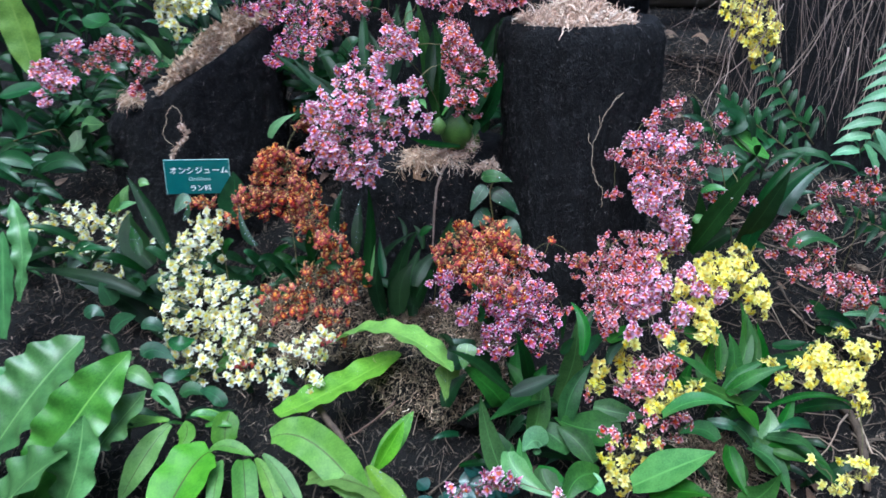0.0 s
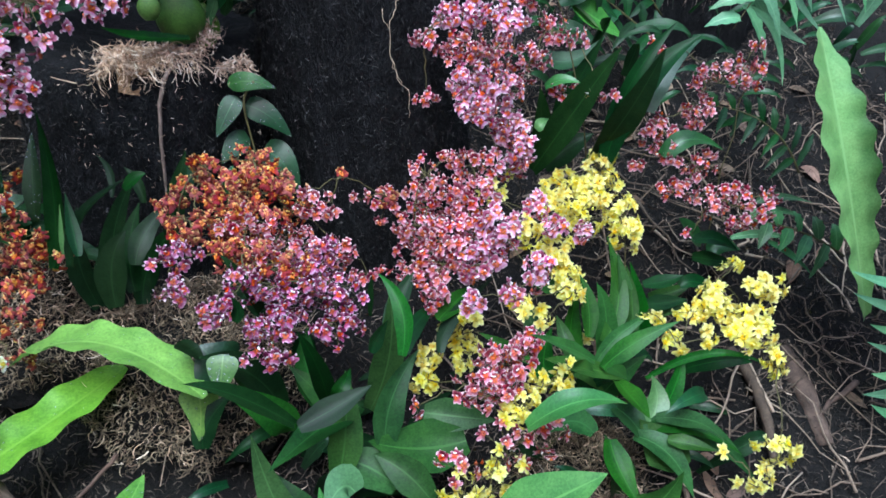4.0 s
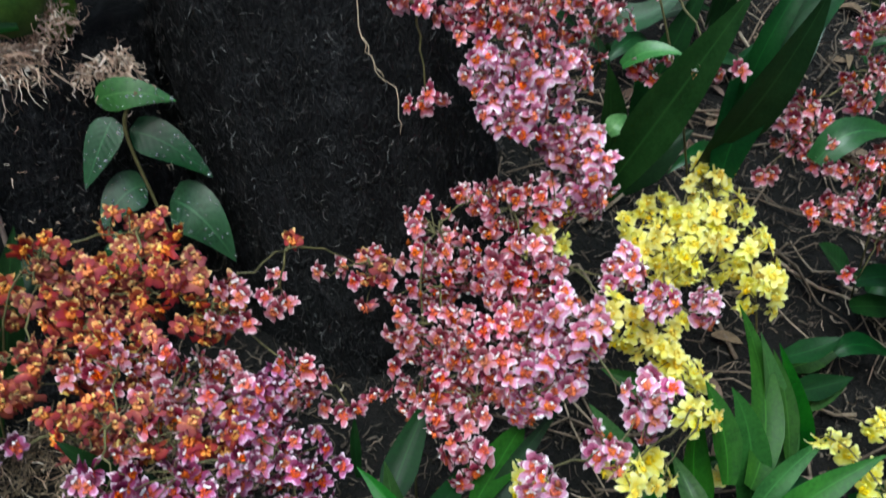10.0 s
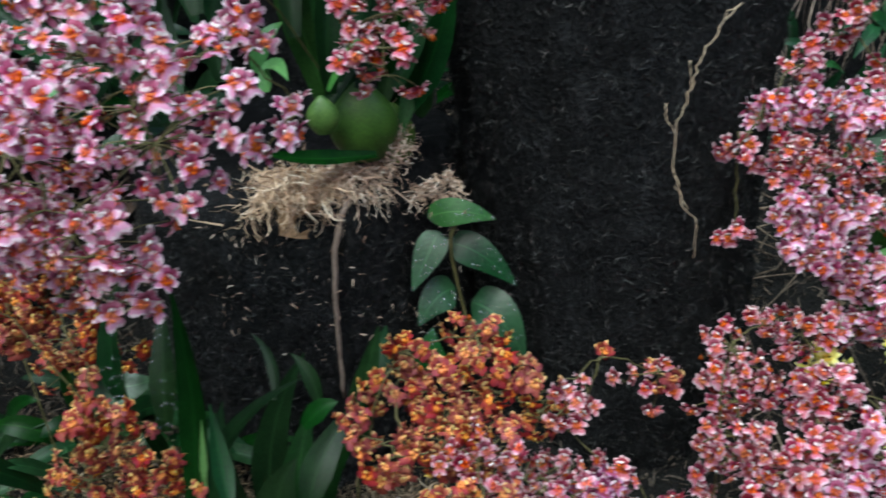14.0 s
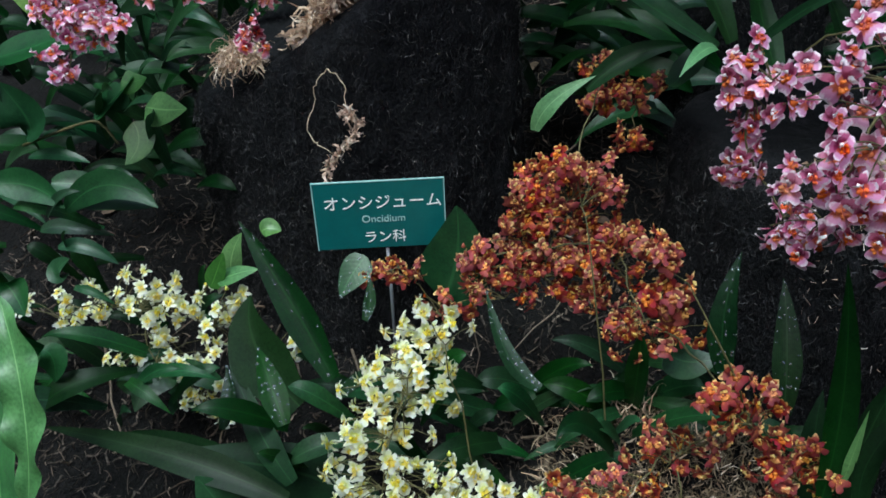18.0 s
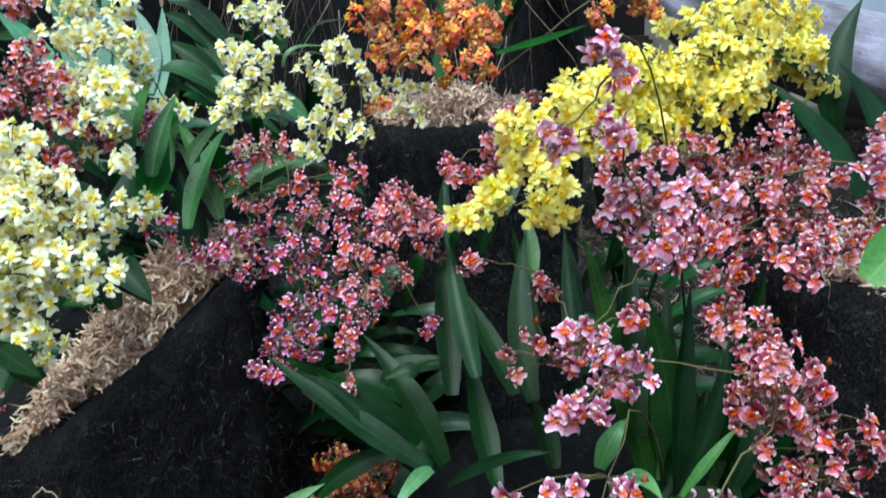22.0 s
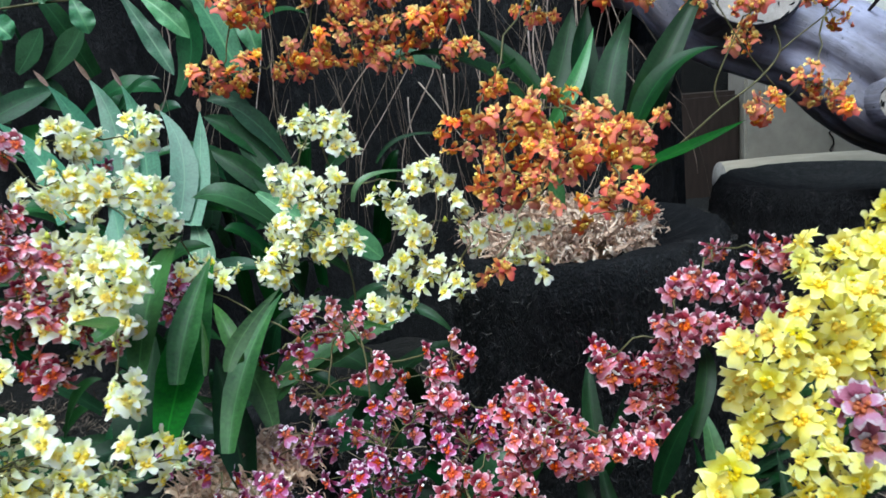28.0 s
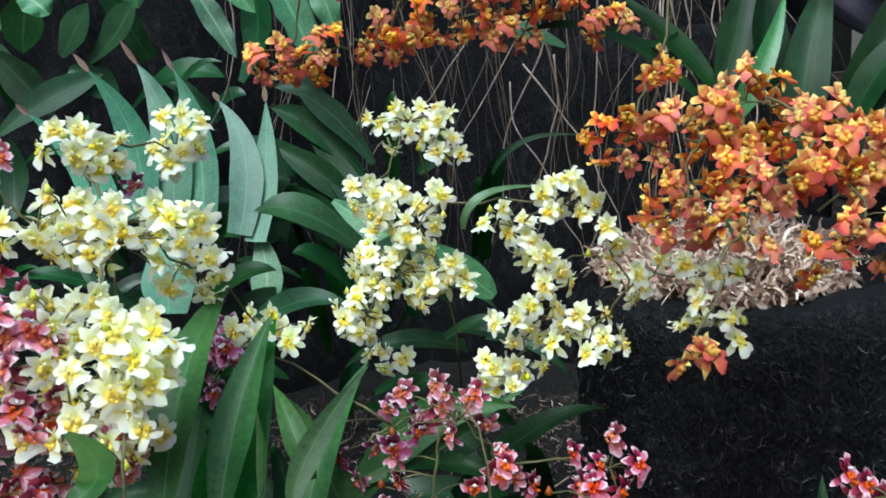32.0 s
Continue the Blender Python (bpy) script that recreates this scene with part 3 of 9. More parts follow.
def spray(plant, kind, count, x, y, z, rx, rz):
    """One flowering branch of a plant, its flowers spread about (x, y, z)."""
    o = plant.location
    c = Vector((x, y, z)) - o
    spine = SPINE[plant.name]
    start = min(spine, key=lambda p: (p - c).length + (0.03 if p is spine[0] else 0))
    gap = (c - start).length
    rise = Vector((0, 0, 1)) * min(0.09, 0.32 * gap) if start is spine[0] else Vector((0, -0.1, 0.6)) * gap * 0.15
    axis = bend(start, c + Vector((0, -0.2 * rx, -0.25 * rz)), rise, 8, 0.003)
    spine.append(c)
    pieces = [tube(axis, 0.0009, 0.0005, 4)]
    kids = []
    ry = max(0.014, 0.7 * min(rx, rz))
    spots, tries = [], 0
    gap_min = SIZE[kind] * 0.56
    while len(spots) < count and tries < count * 30:
        tries += 1
        u = Vector((rnd(-1, 1), rnd(-1, 1), rnd(-1, 1)))
        if u.length > 1:
            continue
        p = c + Vector((u.x * rx * 1.08, u.y * ry, u.z * rz * 1.08))
        if any((p - q).length < gap_min for q in spots):
            continue
        spots.append(p)
    for p in spots:
        k = min(axis[2:], key=lambda a: (a - p).length + 0.25 * abs(a.z - p.z))
        out = (p - c) * (1 / max(0.012, rx))
        way = (out * 0.6 + Vector((rnd(-1.0, 1.0), -0.7 + rnd(-0.3, 0.6), 0.3 + rnd(-0.75, 0.75)))).normalized()
        pieces.append(tube(bend(k, p - way * 0.002, Vector((0, 0, 0.1 * (p - k).length)), 4), 0.0005, 0.0004, 3, False))
        fl = new("flower", random.choice(FLOWERS[kind]))
        kids.append(fl)
        up = Vector((rnd(-1.1, 1.1), 0.15, 1))
        sx = up.cross(way).normalized()
        sy = way.cross(sx)
        s = rnd(0.86, 1.12)
        m = Matrix((sx, sy, way)).transposed().to_4x4()
        fl.matrix_basis = Matrix.Translation(p) @ m @ Matrix.Diagonal((s, s, s, 1))
    if count > 5:
        tone = "pale" if kind in ("cream", "yellow") else "red"
        for _ in range(max(1, count // 22)):
            p = c + Vector((rnd(-1, 1) * rx, rnd(-1, 0.5) * ry, rnd(-1.1, 1.1) * rz))
            k = min(axis, key=lambda a: (a - p).length)
            pieces.append(tube([k, k.lerp(p, 0.6) + Vector((0, 0, 0.003)), p], 0.0005, 0.0004, 3, False))
            b = new("bud", BUDS[tone])
            b.location = p
            kids.append(b)
    v, f = join(pieces)
    holder = part("flower_spray", mesh("flower_spray", v, f, M["stem"]), plant)
    for kid in kids:
        kid.parent = holder
    return holder


# ---------- strands ----------
def strands(n, place, length, width, wild=0.9, steps=4, drop=0.0):
    """Verts and faces of n curling ribbons. place(i) gives a start and a first direction."""
    verts, faces = [], []
    for i in range(n):
        p, d = place(i)
        p, d = Vector(p), Vector(d).normalized()
        ln = length * rnd(0.5, 1.4) / steps
        side = d.cross(Vector((rnd(-1, 1), rnd(-1, 1), rnd(-1, 1)))).normalized()
        w = width * rnd(0.6, 1.4)
        o = len(verts)
        for k in range(steps + 1):
            t = w * (1 - 0.7 * k / steps) * 0.5
            verts += [p - side * t, p + side * t]
            d = (d + Vector((rnd(-wild, wild), rnd(-wild, wild), rnd(-wild, wild) - drop))).normalized()
            side = (side - d * side.dot(d)).normalized()
            p = p + d * ln
        for k in range(steps):
            a = o + 2 * k
            faces.append((a, a + 1, a + 3, a + 2))
    return verts, faces


def moss_heap(name, place, rx, ry, h, n, slope=(0, 0), length=0.03, label="", mat="moss", bed="moss_bed", spill=0.0, skew=0.0, wide=0.0016):
    """Dry moss heaped on a support: a lumpy bed and many curling strands. slope: rise per metre in x and y."""
    ob = thing(name, place, label, "moss")
    verts, faces = [], []
    na, nr = 28, 7
    ph = rnd(0, 9)
    for r in range(nr + 1):
        for a in range(na):
            w = 2 * math.pi * a / na
            q = 0.86 * r / nr * (1 + 0.15 * math.sin(3 * w + ph))
            x = rx * q * math.cos(w)
            y = ry * q * math.sin(w) + skew * x
            z = h * (1 - (r / nr) ** 2.2) + 0.012 * noise.noise((x * 35, y * 35, ph)) + 0.006 * noise.noise((x * 90, y * 90, ph)) + slope[0] * x + slope[1] * y
            verts.append((x, y, z - 0.004 - (0.02 if r == nr else 0)))
    for r in range(nr):
        for a in range(na):
            b = (a + 1) % na
            faces.append((r * na + a, (r + 1) * na + a, (r + 1) * na + b, r * na + b))
    if n > 450:
        part("moss_bed", mesh("moss_bed", verts, faces, M[bed]), ob)

    def spot(i):
        w, q = rnd(0, 6.283), math.sqrt(rnd(0, 1)) * 1.03
        q *= 1 + 0.3 * noise.noise((math.cos(w) * 2.5, math.sin(w) * 2.5, ph))
        x = rx * q * math.cos(w)
        y = ry * q * math.sin(w) + skew * x
        z = h * (1 - min(1, q) ** 2.2) + 0.02 * noise.noise((x * 30, y * 30, ph)) + slope[0] * x + slope[1] * y + rnd(-0.002, 0.006)
        d = Vector((math.cos(w) * q, math.sin(w) * q, rnd(-0.2, 0.7) - spill * q)) + Vector((rnd(-1, 1), rnd(-1, 1), 0)) * 0.8
        return (x, y, z), d

    v, f = strands(int(n * 2.8), spot, length * 0.55, wide, 1.3, 5, 0.05 + spill * 0.15)
    part("loose_moss", mesh("loose_moss", v, f, M[mat]), ob, kind="stuff")
    v, f = strands(int(n * 0.35), spot, length * 0.7, wide * 0.8, 1.1, 5, spill * 0.2)
    part("pale_moss", mesh("pale_moss", v, f, M["moss_pale" if mat != "moss_old" else "moss"]), ob, "paler loose moss", "stuff")
    return ob


def stump(name, x, y, z0, z1, r0, r1, tilt=(0, 0), fibres=2500, label="", squash=1.0, lean=(0, 0)):
    """A black tree-fern trunk: ragged sides, a dished top that slopes by tilt, and loose root fibres."""
    ob = thing(name, (x, y, z0), label, "stump", "black tree-fern stumps")
    na, nz = 96, 54
    ph = rnd(0, 20)
    hgt = z1 - z0

    def skin(w, s):
        """Radius, at angle w and share s of the height."""
        r = r0 + (r1 - r0) * s
        q = (math.cos(w) * 3, math.sin(w) * 3, s * 2.2 + ph)
        r *= 1 + 0.05 * noise.noise(q)
        r += 0.007 * noise.noise((math.cos(w) * 11, math.sin(w) * 11, s * 4 + ph)) + 0.0035 * noise.noise((math.cos(w) * 34, math.sin(w) * 34, s * 22 + ph))
        return r - 0.012 * max(0, (s - 0.93) / 0.07) ** 2

    def spot(w, s, extra=0.0):
        r = skin(w, s) + extra
        px, py = r * math.cos(w), r * math.sin(w) * squash
        top = hgt + tilt[0] * px + tilt[1] * py
        return Vector((px + lean[0] * s * hgt, py + lean[1] * s * hgt, top * s))

    verts, faces = [], []
    for i in range(nz + 1):
        for a in range(na):
            verts.append(spot(2 * math.pi * a / na, i / nz))
    for i in range(nz):
        for a in range(na):
            b = (a + 1) % na
            faces.append((i * na + a, i * na + b, (i + 1) * na + b, (i + 1) * na + a))
    for ring, (sh, dz) in enumerate(((0.86, 0.0), (0.6, -0.012), (0.25, -0.016))):
        o = len(verts)
        for a in range(na):
            p = verts[nz * na + a]
            verts.append(Vector((lean[0] * hgt + (p.x - lean[0] * hgt) * sh, lean[1] * hgt + (p.y - lean[1] * hgt) * sh, hgt + (p.z - hgt) * sh + dz + 0.004 * noise.noise(p * 40))))
        for a in range(na):
            b = (a + 1) % na
            faces.append((o - na + a, o - na + b, o + b, o + a))
    faces.append(tuple(range(len(verts) - na, len(verts))))
    part("trunk", mesh("trunk", verts, faces, M["bark"]), ob)

    def start(i):
        w, s = rnd(2.3, 6.9), rnd(0.02, 1.0)
        p = spot(w, s, rnd(-0.001, 0.003))
        out = Vector((math.cos(w), math.sin(w), 0))
        along = Vector((-math.sin(w), math.cos(w), 0))
        return p, along * rnd(-1, 1) + Vector((0, 0, rnd(-1.6, 0.9))) + out * rnd(0.0, 0.35)

    v, f = strands(int(fibres * 2.4), start, 0.008, 0.0006, 0.7, 4, 0.03)
    part("fibre_mat", mesh("fibre_mat", v, f, M["fibre"]), ob, kind="stuff")
    return ob


# ---------- the ground ----------
def ground_z(x, y):
    z = 0.62 + 0.42 * (y - 1.0)
    z = max(0.0, min(z, 1.06 + 0.02 * (y - 2.05)))
    if 0.3 < y < 2.6 and -2 < x < 2:
        z += 0.018 * noise.noise((x * 5, y * 5, 3)) + 0.007 * noise.noise((x * 19, y * 19, 8)) + 0.004 * noise.noise((x * 60, y * 60, 1))
    return z


def stretch_steps(lo, a, b, hi, coarse, fine):
    out = list(np.arange(lo, a, coarse)) + list(np.arange(a, b, fine)) + list(np.arange(b, hi + coarse, coarse))
    return [float(v) for v in out]


gx, gy = stretch_steps(-9, -1.1, 1.3, 9, 0.7, 0.012), stretch_steps(-8, 0.6, 2.3, 8, 0.7, 0.012)
gv = [(x, y, ground_z(x, y)) for y in gy for x in gx]
gf = [(j * len(gx) + i, j * len(gx) + i + 1, (j + 1) * len(gx) + i + 1, (j + 1) * len(gx) + i) for j in range(len(gy) - 1) for i in range(len(gx) - 1)]
ground = tagged(new("ground", mesh("ground", gv, gf, M["soil"])), "dark peat soil of a sloping planting bed with litter", "ground", kind="structure")

# ---------- the wall behind the bed ----------
def box(x0, x1, y0, y1, z0, z1, bevel=0.003):
    bm = bmesh.new()
    bmesh.ops.create_cube(bm, size=1)
    for v in bm.verts:
        v.co = Vector(((x0 + x1) / 2 + v.co.x * (x1 - x0), (y0 + y1) / 2 + v.co.y * (y1 - y0), (z0 + z1) / 2 + v.co.z * (z1 - z0)))
    if bevel:
        bmesh.ops.bevel(bm, geom=bm.edges[:], offset=bevel, segments=2, affect="EDGES")
    return bm


def box_mesh(name, mat, *dims, bevel=0.003):
    bm = box(*dims, bevel=bevel)
    me = bpy.data.meshes.new(name)
    bm.to_mesh(me)
    bm.free()
    me.materials.append(mat)
    return me


wall = tagged(new("wall_north"), "pale painted greenhouse wall panels with a grey sheet above the bed", "wall", kind="structure")
part("panel", box_mesh("panel", M["wall"], 0.44, 0.705, 2.50, 2.54, 1.40, 3.4), wall, "cream painted panel")
for k in range(3):
    part("panel", box_mesh("panel", M["sheet"], 0.703 + k * 0.78, 1.478 + k * 0.78, 2.49, 2.53, 1.36, 3.4), wall, "blue-grey sheet")
for x, z in ((0.722, 1.583), (0.722, 1.76), (1.46, 1.583)):
    part("bolt", mesh("bolt", *tube([(x, 2.484, z), (x, 2.4905, z)], 0.006, 0.007, 12), M["metal"]), wall)
# added backdrop: the soil's near-black stands in for darkness behind the post
tagged(new("wall_back", box_mesh("wall_back", M["soil"], -2.8, 3.1, 3.6, 3.7, 0.0, 2.9, bevel=0.01)), "dark backdrop wall added to fill the gap behind the bed", "wall", kind="structure")
low_wall = tagged(new("wall_low", box_mesh("wall_low", M["concrete"], 0.735, 2.95, 3.30, 3.42, 0.9, 1.75, bevel=0.006)), "pale cracked concrete wall low behind the bed", "wall", kind="structure")
crack = [Vector((0.985 + 0.008 * math.sin(k * 2.3) + rnd(-0.004, 0.004), 3.2975, 1.16 + k * 0.016)) for k in range(18)]
part("crack", mesh("crack", *tube(crack, 0.0022, 0.0012, 4), M["bark"]), low_wall, "dark hairline crack")

# a dark tree-fern trunk with roots, widened over the left half to stand in for darkness
bank = tagged(new("wall_bank"), "dark root-covered tree-fern trunk, widened to fill the darkness beside it", "wall", kind="structure")
bvs, bfs = [], []
bx = np.linspace(-2.6, 0.3, 150)
bz = np.linspace(0.9, 2.6, 90)
for z in bz:
    for x in bx:
        y = 2.22 + 0.10 * abs(math.sin(x * 5.2)) + 0.05 * noise.noise((x * 4, z * 2, 1)) + 0.02 * noise.noise((x * 18, z * 7, 5)) + 0.008 * noise.noise((x * 60, z * 25, 2))
        bvs.append((float(x), y + max(0.0, (float(x) - 0.2)) * 3.0, float(z)))
for j in range(len(bz) - 1):
    for i in range(len(bx) - 1):
        a = j * len(bx) + i
        bfs.append((a, a + 1, a + len(bx) + 1, a + len(bx)))
part("root_mass", mesh("root_mass", bvs, bfs, M["bark"]), bank)

# plain walls added out of view on the other sides, to cut front and side light
for name, dims in (("wall_south", (-2.7, 3.0, -2.3, -2.2, 0.0, 2.7)), ("wall_west", (-2.8, -2.7, -2.3, 3.6, 0.0, 2.9)), ("wall_east", (3.0, 3.1, -2.3, 3.6, 0.0, 2.7))):
    tagged(new(name, box_mesh(name, M["shade_wall"], *dims, bevel=0.01)), "unseen dim green wall added to cut light from this side", "wall", kind="structure")

# ---------- stumps and their moss ----------
stump("tree_fern_stump", 0.245, 1.395, 0.72, 1.245, 0.117, 0.136, (0.02, 0.0), 6000, "tall black tree-fern stump with straight fibrous sides", lean=(-0.035, 0.0))
stump("tree_fern_stump", -0.475, 1.60, 0.78, 1.146, 0.16, 0.170, (0.57, 0.17), 6000, "broad black tree-fern stump with a slanting moss-covered top")
low_stump = stump("tree_fern_stump", -0.035, 1.447, 0.72, 1.03, 0.15, 0.145, (0.0, 0.03), 4500, "low black tree-fern stump topped with dry moss")
stump("tree_fern_stump", -0.072, 1.80, 0.92, 1.329, 0.12, 0.130, (0.06, 0.03), 5000, "black tree-fern stump carrying an orange orchid")
moss_heap("sphagnum_moss", (-0.406, 1.535, 1.180), 0.088, 0.046, 0.034, 1300, (0.57, 0.17), 0.034, "tan dried sphagnum moss heaped on a slanting stump", spill=0.4, skew=0.62, wide=0.0036)
moss_heap("sphagnum_moss", (-0.356, 1.588, 1.206), 0.034, 0.036, 0.022, 560, (0.4, 0.1), 0.034, "tan dried sphagnum moss at the high edge of a slanting stump", spill=0.5, wide=0.0034)
moss_heap("sphagnum_moss", (-0.553, 1.458, 1.092), 0.018, 0.018, 0.012, 130, (0.57, 0.17), 0.036, "tan dried moss spilling over a stump's edge", spill=0.8)
moss_heap("sphagnum_moss", (-0.037, 1.335, 1.016), 0.056, 0.036, 0.018, 560, (0.05, 0.02), 0.05, "tan dried sphagnum moss hanging over a low stump", spill=1.6)
moss_heap("sphagnum_moss", (0.011, 1.332, 1.020), 0.028, 0.025, 0.012, 200, (0.1, 0.02), 0.034, "tan dried sphagnum moss on a low stump", "moss_pale", spill=0.9)
moss_heap("sphagnum_moss", (0.042, 1.345, 1.034), 0.014, 0.014, 0.028, 110, (0, 0), 0.03, "small peak of pale dry moss on a low stump", "moss_pale", spill=0.3)
moss_heap("sphagnum_moss", (-0.097, 1.785, 1.324), 0.074, 0.080, 0.026, 1100, (0, 0), 0.036, "pinkish tan dried sphagnum moss under an orange orchid", "moss_pale", spill=0.2, wide=0.0036)
moss_heap("sphagnum_moss", (0.212, 1.355, 1.240), 0.085, 0.07, 0.028, 900, (0, 0), 0.04, "pale dried sphagnum moss on a tall stump", "moss_pale", spill=0.3, wide=0.0026)
moss_heap("sphagnum_moss", (-0.21, 1.24, 0.775), 0.11, 0.10, 0.035, 1400, (0, 0.42), 0.03, "grey-brown old moss round an orange orchid", "moss_old", "soil")
moss_heap("sphagnum_moss", (0.0, 1.15, 0.74), 0.11, 0.10, 0.035, 1400, (0, 0.42), 0.03, "grey-brown old moss under a mixed orchid", "moss_old", "soil")
moss_heap("sphagnum_moss", (0.40, 1.02, 0.63), 0.07, 0.05, 0.015, 700, (0, 0.42), 0.03, "grey-brown old moss under yellow orchids", "moss_old", "soil")
moss_heap("sphagnum_moss", (0.073, 1.325, 1.008), 0.022, 0.012, 0.008, 60, (0, 0), 0.026, "pale moss tuft above a creeping vine", "moss_pale", spill=0.8)
stump("tree_fern_stump", 0.36, 2.16, 0.95, 1.305, 0.15, 0.16, (0, 0), 1500, "low dark tree-fern stump under a driftwood log")
stump("tree_fern_stump", 0.02, 2.30, 0.95, 1.50, 0.16, 0.16, (0, 0), 1500, "dark tree-fern stump under a driftwood log")


def fleck(i):
    w = rnd(4.2, 6.0)
    r = 0.149
    return (r * math.cos(w), r * math.sin(w) - 0.002, rnd(0.16, 0.30)), (rnd(-1, 1), -0.3, rnd(-1, 0.4))


v, f = strands(200, fleck, 0.005, 0.0007, 0.5, 3, 0.0)
part("moss_fleck", mesh("moss_fleck", v, f, M["moss_pale"]), low_stump, "pale flecks of dry moss", "stuff")


# ---------- orchids ----------
cream_left = plant = orchid('cream', (-0.583, 1.400, 0.697), 'cream-white orchid with yellow-centred flowers beside a name plate')
spray(plant, 'cream', 14, -0.731, 1.380, 0.893, 0.040, 0.025)
spray(plant, 'cream', 31, -0.658, 1.380, 0.903, 0.050, 0.035)
spray(plant, 'cream', 24, -0.590, 1.380, 0.887, 0.035, 0.035)
spray(plant, 'cream', 31, -0.639, 1.360, 0.852, 0.060, 0.035)
spray(plant, 'cream', 16, -0.586, 1.340, 0.816, 0.035, 0.025)
spray(plant, 'cream', 9, -0.535, 1.380, 0.844, 0.020, 0.031)
cream_front = plant = orchid('cream', (-0.342, 1.240, 0.712), 'cream-white orchid with dense cascading flower sprays')
spray(plant, 'cream', 19, -0.384, 1.270, 0.938, 0.032, 0.023)
spray(plant, 'cream', 41, -0.402, 1.250, 0.896, 0.046, 0.037)
spray(plant, 'cream', 52, -0.417, 1.220, 0.849, 0.051, 0.041)
spray(plant, 'cream', 49, -0.350, 1.200, 0.828, 0.050, 0.041)
spray(plant, 'cream', 56, -0.409, 1.170, 0.792, 0.054, 0.045)
spray(plant, 'cream', 41, -0.315, 1.150, 0.793, 0.044, 0.036)
spray(plant, 'cream', 41, -0.367, 1.130, 0.753, 0.062, 0.035)
spray(plant, 'cream', 22, -0.298, 1.100, 0.751, 0.035, 0.030)
spray(plant, 'cream', 19, -0.224, 1.080, 0.782, 0.042, 0.030)
spray(plant, 'cream', 15, -0.188, 1.080, 0.811, 0.029, 0.025)
spray(plant, 'cream', 9, -0.197, 1.060, 0.755, 0.021, 0.017)
spray(plant, 'cream', 8, -0.248, 1.060, 0.745, 0.017, 0.017)
orange_left = plant = orchid('rust', (-0.242, 1.280, 0.713), 'orange and yellow orchid growing between black stumps')
spray(plant, 'rust', 36, -0.275, 1.360, 1.008, 0.044, 0.034)
spray(plant, 'rust', 48, -0.297, 1.350, 0.950, 0.054, 0.034)
spray(plant, 'rust', 24, -0.239, 1.360, 0.952, 0.034, 0.034)
spray(plant, 'rust', 36, -0.215, 1.310, 0.913, 0.043, 0.034)
spray(plant, 'rust', 24, -0.172, 1.200, 0.916, 0.030, 0.025)
spray(plant, 'rust', 24, -0.137, 1.190, 0.877, 0.030, 0.023)
spray(plant, 'rust', 16, -0.209, 1.240, 0.850, 0.037, 0.024)
spray(plant, 'rust', 48, -0.264, 1.220, 0.803, 0.047, 0.042)
spray(plant, 'rust', 26, -0.197, 1.200, 0.797, 0.041, 0.032)
spray(plant, 'rust', 10, -0.155, 1.180, 0.847, 0.018, 0.014)
spray(plant, 'rust', 4, -0.311, 1.120, 0.759, 0.016, 0.009)
spray(plant, 'rust', 8, -0.382, 1.360, 0.900, 0.025, 0.015)
spray(plant, 'rust', 6, -0.171, 1.140, 0.788, 0.022, 0.011)
spray(plant, 'rust', 12, -0.328, 1.350, 0.924, 0.029, 0.020)
spray(plant, 'rust', 12, -0.242, 1.440, 1.083, 0.019, 0.007)
spray(plant, 'rust', 10, -0.213, 1.440, 1.062, 0.024, 0.012)
spray(plant, 'rust', 8, -0.224, 1.420, 1.029, 0.019, 0.010)
spray(plant, 'rust', 10, -0.243, 1.430, 1.059, 0.019, 0.010)
spray(plant, 'rust', 10, -0.410, 1.360, 0.937, 0.019, 0.010)
spray(plant, 'rust', 4, -0.439, 1.360, 0.938, 0.007, 0.007)
spray(plant, 'rust', 12, -0.353, 1.360, 0.938, 0.014, 0.019)
spray(plant, 'rust', 14, -0.280, 1.350, 1.028, 0.016, 0.013)
spray(plant, 'rust', 12, -0.310, 1.350, 1.008, 0.014, 0.011)
spray(plant, 'rust', 12, -0.292, 1.350, 0.988, 0.016, 0.013)
spray(plant, 'rust', 8, -0.321, 1.350, 0.984, 0.010, 0.008)
spray(plant, 'rust', 14, -0.313, 1.350, 0.949, 0.016, 0.013)
spray(plant, 'rust', 10, -0.279, 1.350, 0.953, 0.012, 0.010)
spray(plant, 'rust', 12, -0.258, 1.350, 0.919, 0.016, 0.013)
spray(plant, 'rust', 10, -0.229, 1.220, 1.024, 0.011, 0.009)
spray(plant, 'rust', 14, -0.221, 1.220, 0.990, 0.015, 0.012)
pink_middle = plant = orchid('pink', (0.011, 1.360, 1.053), 'pink and magenta orchid growing on a low mossy stump')
spray(plant, 'pink', 31, -0.115, 1.170, 1.179, 0.048, 0.036)
spray(plant, 'pink', 48, -0.153, 1.130, 1.135, 0.055, 0.047)
spray(plant, 'pink', 52, -0.082, 1.130, 1.147, 0.051, 0.047)
spray(plant, 'pink', 32, -0.122, 1.120, 1.094, 0.048, 0.036)
spray(plant, 'pink', 16, -0.171, 1.130, 1.091, 0.024, 0.028)
spray(plant, 'pink', 10, -0.115, 1.120, 1.061, 0.020, 0.020)
spray(plant, 'pink', 8, -0.048, 1.180, 1.173, 0.020, 0.012)
spray(plant, 'pink', 5, -0.016, 1.200, 1.119, 0.017, 0.012)
spray(plant, 'pink', 5, -0.035, 1.150, 1.119, 0.016, 0.016)
spray(plant, 'rose', 30, 0.022, 1.230, 1.217, 0.033, 0.037)
